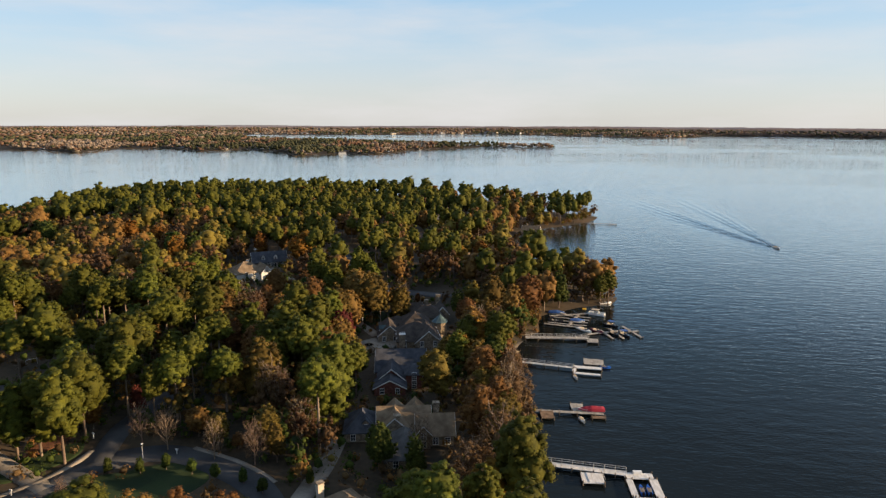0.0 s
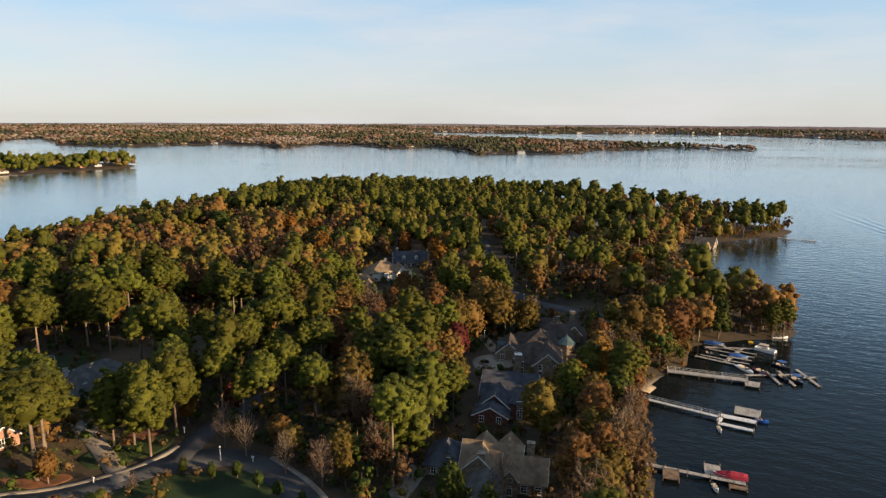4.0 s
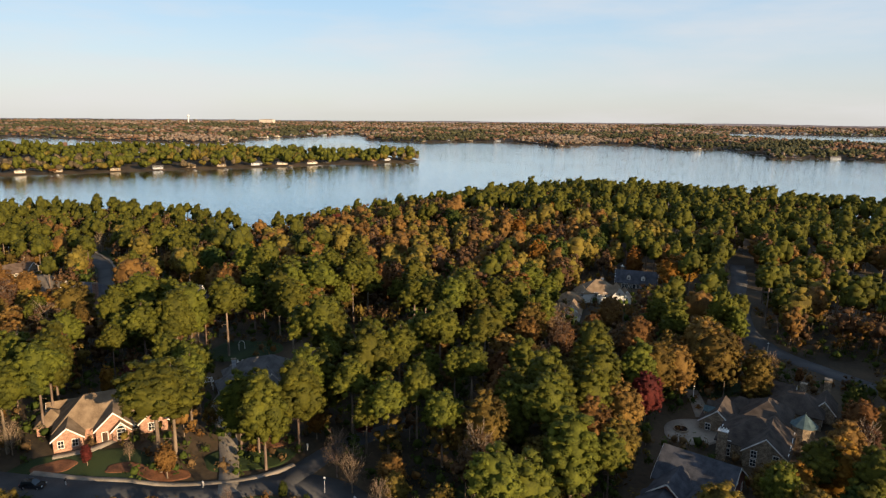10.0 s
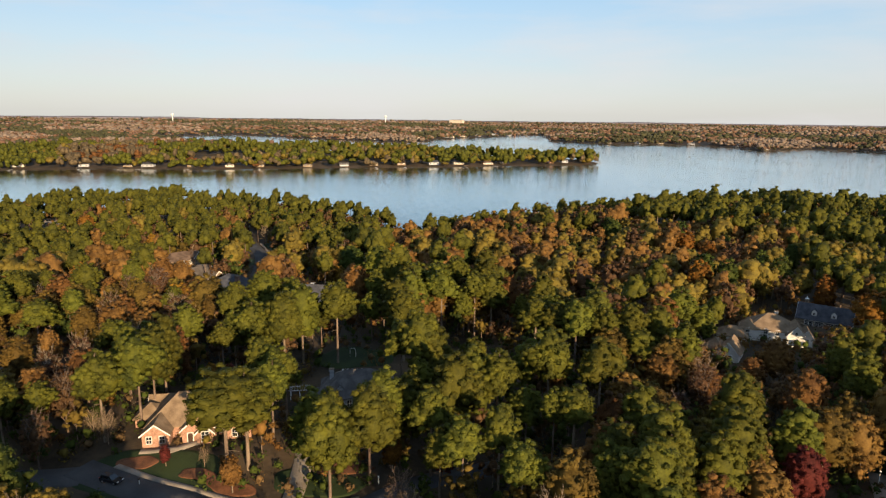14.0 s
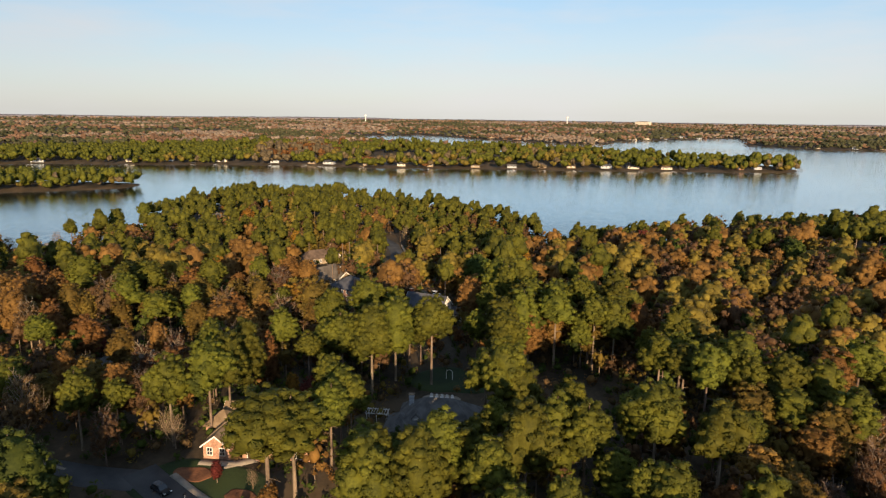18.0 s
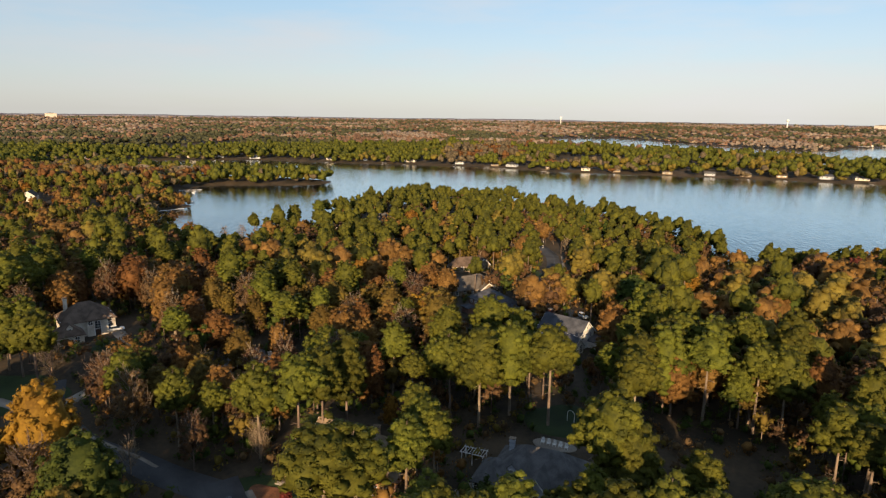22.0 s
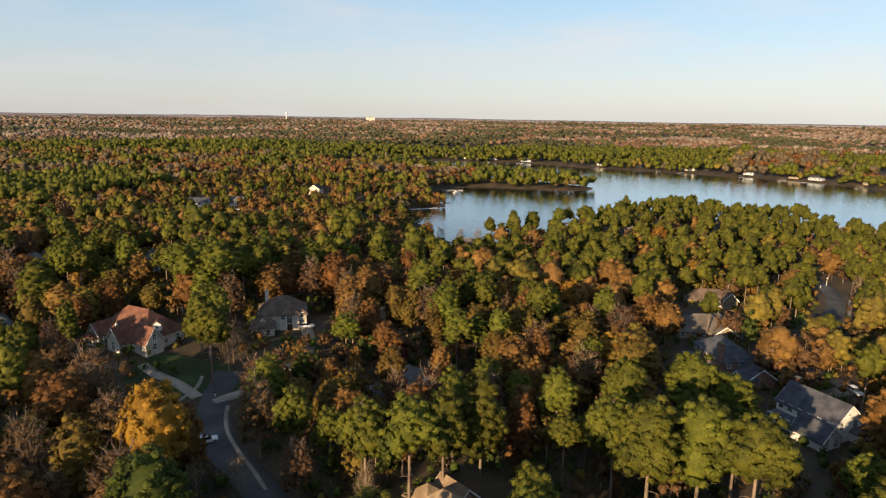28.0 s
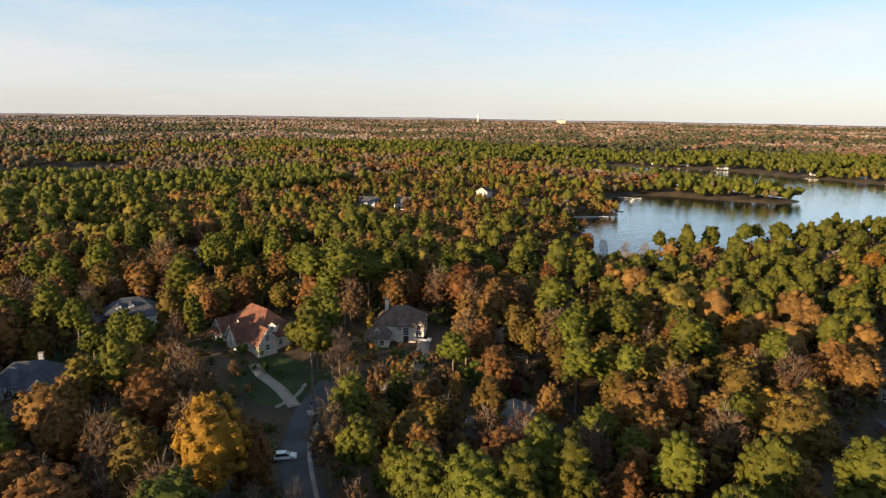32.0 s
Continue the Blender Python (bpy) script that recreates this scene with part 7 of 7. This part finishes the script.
# ---- trees that stand out ----
for kind, x, y, h, w in [("gold", 11, 199, 17.5, 1.25), ("rust", 20, 203, 13, 1.1), ("gold", 6, 192, 14, 1.0), ("green", 16, 190, 15, 1.1), ("maroon", -79, 156, 8.5, 1.0),
                         ("gold", -130, 308, 20, 0.9), ("rust", -140, 322, 19, 1.0), ("gold", -251, 210, 15, 1.1), ("rust", -227, 191, 13, 1.1), ("gold", -144, 124, 9, 0.9), 
                         ("gold", -86.4, 148, 8, 1.0), ("maroon", -112.5, 107, 5.5, 1.0), ("rust", -60, 147, 8, 1.5), ("rust", -97, 117, 8.5, 1.0), ("maroon", -140, 128, 9, 1.0), ("rust", -70, 262, 15, 1.1), ("rust", -58, 268, 13, 1.1),
                         ("green", 6, 247, 13, 0.8), ("green", -14, 133, 13, 0.9), ("green", -6, 131, 11, 0.9), ("olive", 14, 152, 11, 1.1), ("olive", 15, 168, 13, 1.1),
                         ("olive", 10, 180, 16, 1.1), ("rust", 14, 132, 9, 1.3), ("brown", 6, 126, 12, 1.2), ("green", 17, 152, 10, 1.0), ("olive", -53, 141, 10, 0.9), ("olive", -38, 136, 10, 0.9), ("rust", -173, 66, 13, 0.7), ("rust", -180, 88, 14, 0.8)]:
    plant(kind, x, y, h, w)
for x, y, h in [(-92, 136, 21), (-96, 134, 20), (-118, 133, 21), (-153, 184, 24),
                (-156, 192, 25), (-150, 200, 25), (-160, 205, 25), (-163, 214, 25), (-145, 210, 24), (-155, 222, 25), (-168, 200, 24), (-140, 180, 24), (-51, 177, 21), (-44, 182, 22), (-47, 172, 20), (-39, 191, 21), (-38, 178, 19),
                (-167, 17, 20), (-171, 20, 21), (-165, 22, 18), (-172, 14, 19), (74, 279, 16), (70, 277, 15), (-445, 50, 20), (-452, 62, 19), (-432, 48, 21), (-405, 12, 18), (-421, 33, 20)]:
    plant("pine", x, y, h, 1.05 + 0.15 * rng.rand())
for x, y, h in [(-71.5, 141.8, 10.5), (-64.9, 140.4, 10.5), (-52.4, 136.4, 10), (-42.4, 134, 10.5), (-78.1, 120.0, 4.5), (-108, 114, 4.5), (-128.5, 97.5, 8), (-133, 95, 7), (-118, 66, 7.5), (-123, 72, 8), (-168, 28, 12), (-164, 30, 13),
                (-40, 262, 11), (-46, 275, 10), (-5, 140, 11), (-400, -6, 11), (-397, -18, 12), (-404, 4, 11), (-345, 200, 12), (-338, 203, 11), (-150, -20, 10), (-128, -40, 12), (-135, -62, 12), (-390, -30, 10)]:
    plant_bare(x, y, h)
for x, y in [(-73.4, 129.5), (-66.7, 130.2), (-61.7, 132.0), (-55.2, 130.0), (-49.2, 127.6), (-42.5, 125.7), (-37.5, 122.5), (-28.5, 127.1)]:
    plant("green", x, y, 4.2, 1.0)

# low shrubs and saplings under the trees
SHRUB = {}
x, y = scatter(-330, 40, -70, 330, 4.4)
dd = shore_distance(x, y)
ok = (dd > 0.4) & free_of_yards(x, y, -4.5, -0.5)
for px, py in zip(x[ok], y[ok]):
    u = rng.rand()
    SHRUB.setdefault("green" if u < 0.46 else "brown" if u < 0.70 else "olive" if u < 0.85 else "rust", []).append((px, py))
for kind, rows in SHRUB.items():
    p = np.array(rows)
    s_ = 1.0 + 1.9 * rng.rand(len(p))
    c = np.stack([p[:, 0], p[:, 1], sheet_height(p[:, 0], p[:, 1]) + s_ * 0.7], axis=-1)
    r = np.stack([s_, s_, s_ * 1.0], axis=-1)
    bv, bt = blobs(c, r * 0.42, 0.3)
    sv, st = sprays(c, r * 0.9, 30, 0.34)
    tagged(new("undergrowth", mesh_of("undergrowth", np.concatenate([bv, sv]), None, np.concatenate([bt, st + len(bv)]), mats=[LEAF[kind]])), "low %s shrubs and saplings under the trees" % ("green" if kind == "green" else "autumn"), "shrubs", kind="stuff")

# ---- far shores: small houses, docks, towers ----


def shore_points(line, spacing, inland):
    out = []
    for (ax, ay), (bx, by) in zip(line[:-1], line[1:]):
        ln = math.hypot(bx - ax, by - ay)
        for k in range(int(ln / spacing)):
            f = (k + rng.rand()) * spacing / ln
            nx_, ny_ = -(by - ay) / ln, (bx - ax) / ln
            cx, cy = ax + (bx - ax) * f, ay + (by - ay) * f
            for s in (1, -1):
                px, py = cx + nx_ * inland * s, cy + ny_ * inland * s
                if 8 < float(shore_distance(px, py)[0]) < inland * 2:
                    out.append((px, py, cx - nx_ * 8 * s, cy - ny_ * 8 * s, cx, cy, math.degrees(math.atan2(by - ay, bx - ax))))
                    break
    return out


FAR_STYLES = [("cream", "grey"), ("stone", "taupe"), ("cream", "brown"), ("grey", "slate"), ("stone", "umber"), ("pink_brick", "grey"), ("grey", "grey"), ("stone", "brown")]
for line, spacing, inland, big in ((SHORE_WEST[0:9], 46, 24, 1.0), (SHORE_CREEK[17:], 45, 24, 1.0), (SHORE_WEST[9:13], 60, 22, 1.0), (SHORE_WEST[15:], 90, 30, 1.5), (SHORE_FAR[:17], 62, 26, 1.25), (SHORE_FAR[20:30], 110, 40, 2.2), (SHORE_CREEK[3:10], 50, 24, 1.0)):
    for px, py, qx, qy, cx, cy, rot in shore_points(line, spacing, inland):
        wall, roof = FAR_STYLES[rng.randint(len(FAR_STYLES))]
        t = thing("lake_house", pose(px, py, gh(px, py), 0, 0, rot + 180 * rng.randint(2)), "%s house with a %s roof on the far shore" % (wall.replace("_", " "), roof), "house", "far shore houses")
        w, dd_ = (11 + 7 * rng.rand()) * big, (8 + 3 * rng.rand()) * big
        wing(t, wall, roof, 0, 0, w, dd_, (2.4 + 1.3 * rng.rand()) * big, "gable" if rng.rand() < 0.6 else "hip", 2.4 * big, boards=False)
        if big < 1.3:
            windows_on(t, 0, 0, w, dd_, "SN", (0.9,), "big", gap=4.5)
            if rng.rand() < 0.75:
                d = dock_thing(cx, cy, "small pale dock on the far shore")
                dock_run(d, cx, cy, cx + (qx - cx) * 2.2, cy + (qy - cy) * 2.2, 2.2, 0.9, PALE, seg=6)
                if rng.rand() < 0.5:
                    slab(d, "boathouse_roof", qx - 4, qx + 4, qy - 3.5, qy + 3.5, 3.0, 3.3, ROOFS["grey" if rng.rand() < 0.5 else "tan"])
                    for sx in (-3.6, 3.6):
                        for sy in (-3.1, 3.1):
                            slab(d, "boathouse_post", qx + sx - 0.12, qx + sx + 0.12, qy + sy - 0.12, qy + sy + 0.12, -1.5, 3.0, PILING)

for x, y, w, dd_, hh, rot, words in ((-3560, 2450, 90, 40, 12, 30, "long pale building above the far woods"), (-3650, -2120, 120, 40, 16, 40, "long pale building above the far woods"), (-745, -172, 24, 14, 9, 60, "tan lakeside apartment building"), (-775, -235, 26, 13, 8, 60, "brown lakeside apartment building")):
    t = thing("large_building", pose(x, y, gh(x, y) + (14 if abs(x) > 2000 else 0), 0, 0, rot), words, "building")
    wing(t, "cream", "tan", 0, 0, w, dd_, hh, "hip", 3.0, base=-16)
    windows_on(t, 0, 0, w, dd_, "SNEW", (1.2, 4.6), "big", gap=w / 7)
for x, y in ((-3700, 2000), (-3100, -2350), (-4090, 800)):
    t = thing("water_tower", pose(x, y, gh(x, y)), "white water tower above the far woods", "water tower")
    bm = bmesh.new()
    bmesh.ops.create_cone(bm, cap_ends=True, segments=12, radius1=3.0, radius2=2.0, depth=44, matrix=pose(0, 0, 22))
    part("stem", bm, WHITE, t)
    bm = bmesh.new()
    bmesh.ops.create_uvsphere(bm, u_segments=16, v_segments=10, radius=8, matrix=pose(0, 0, 48) @ Matrix.Diagonal((1, 1, 0.75, 1)))
    part("tank", bm, WHITE, t)
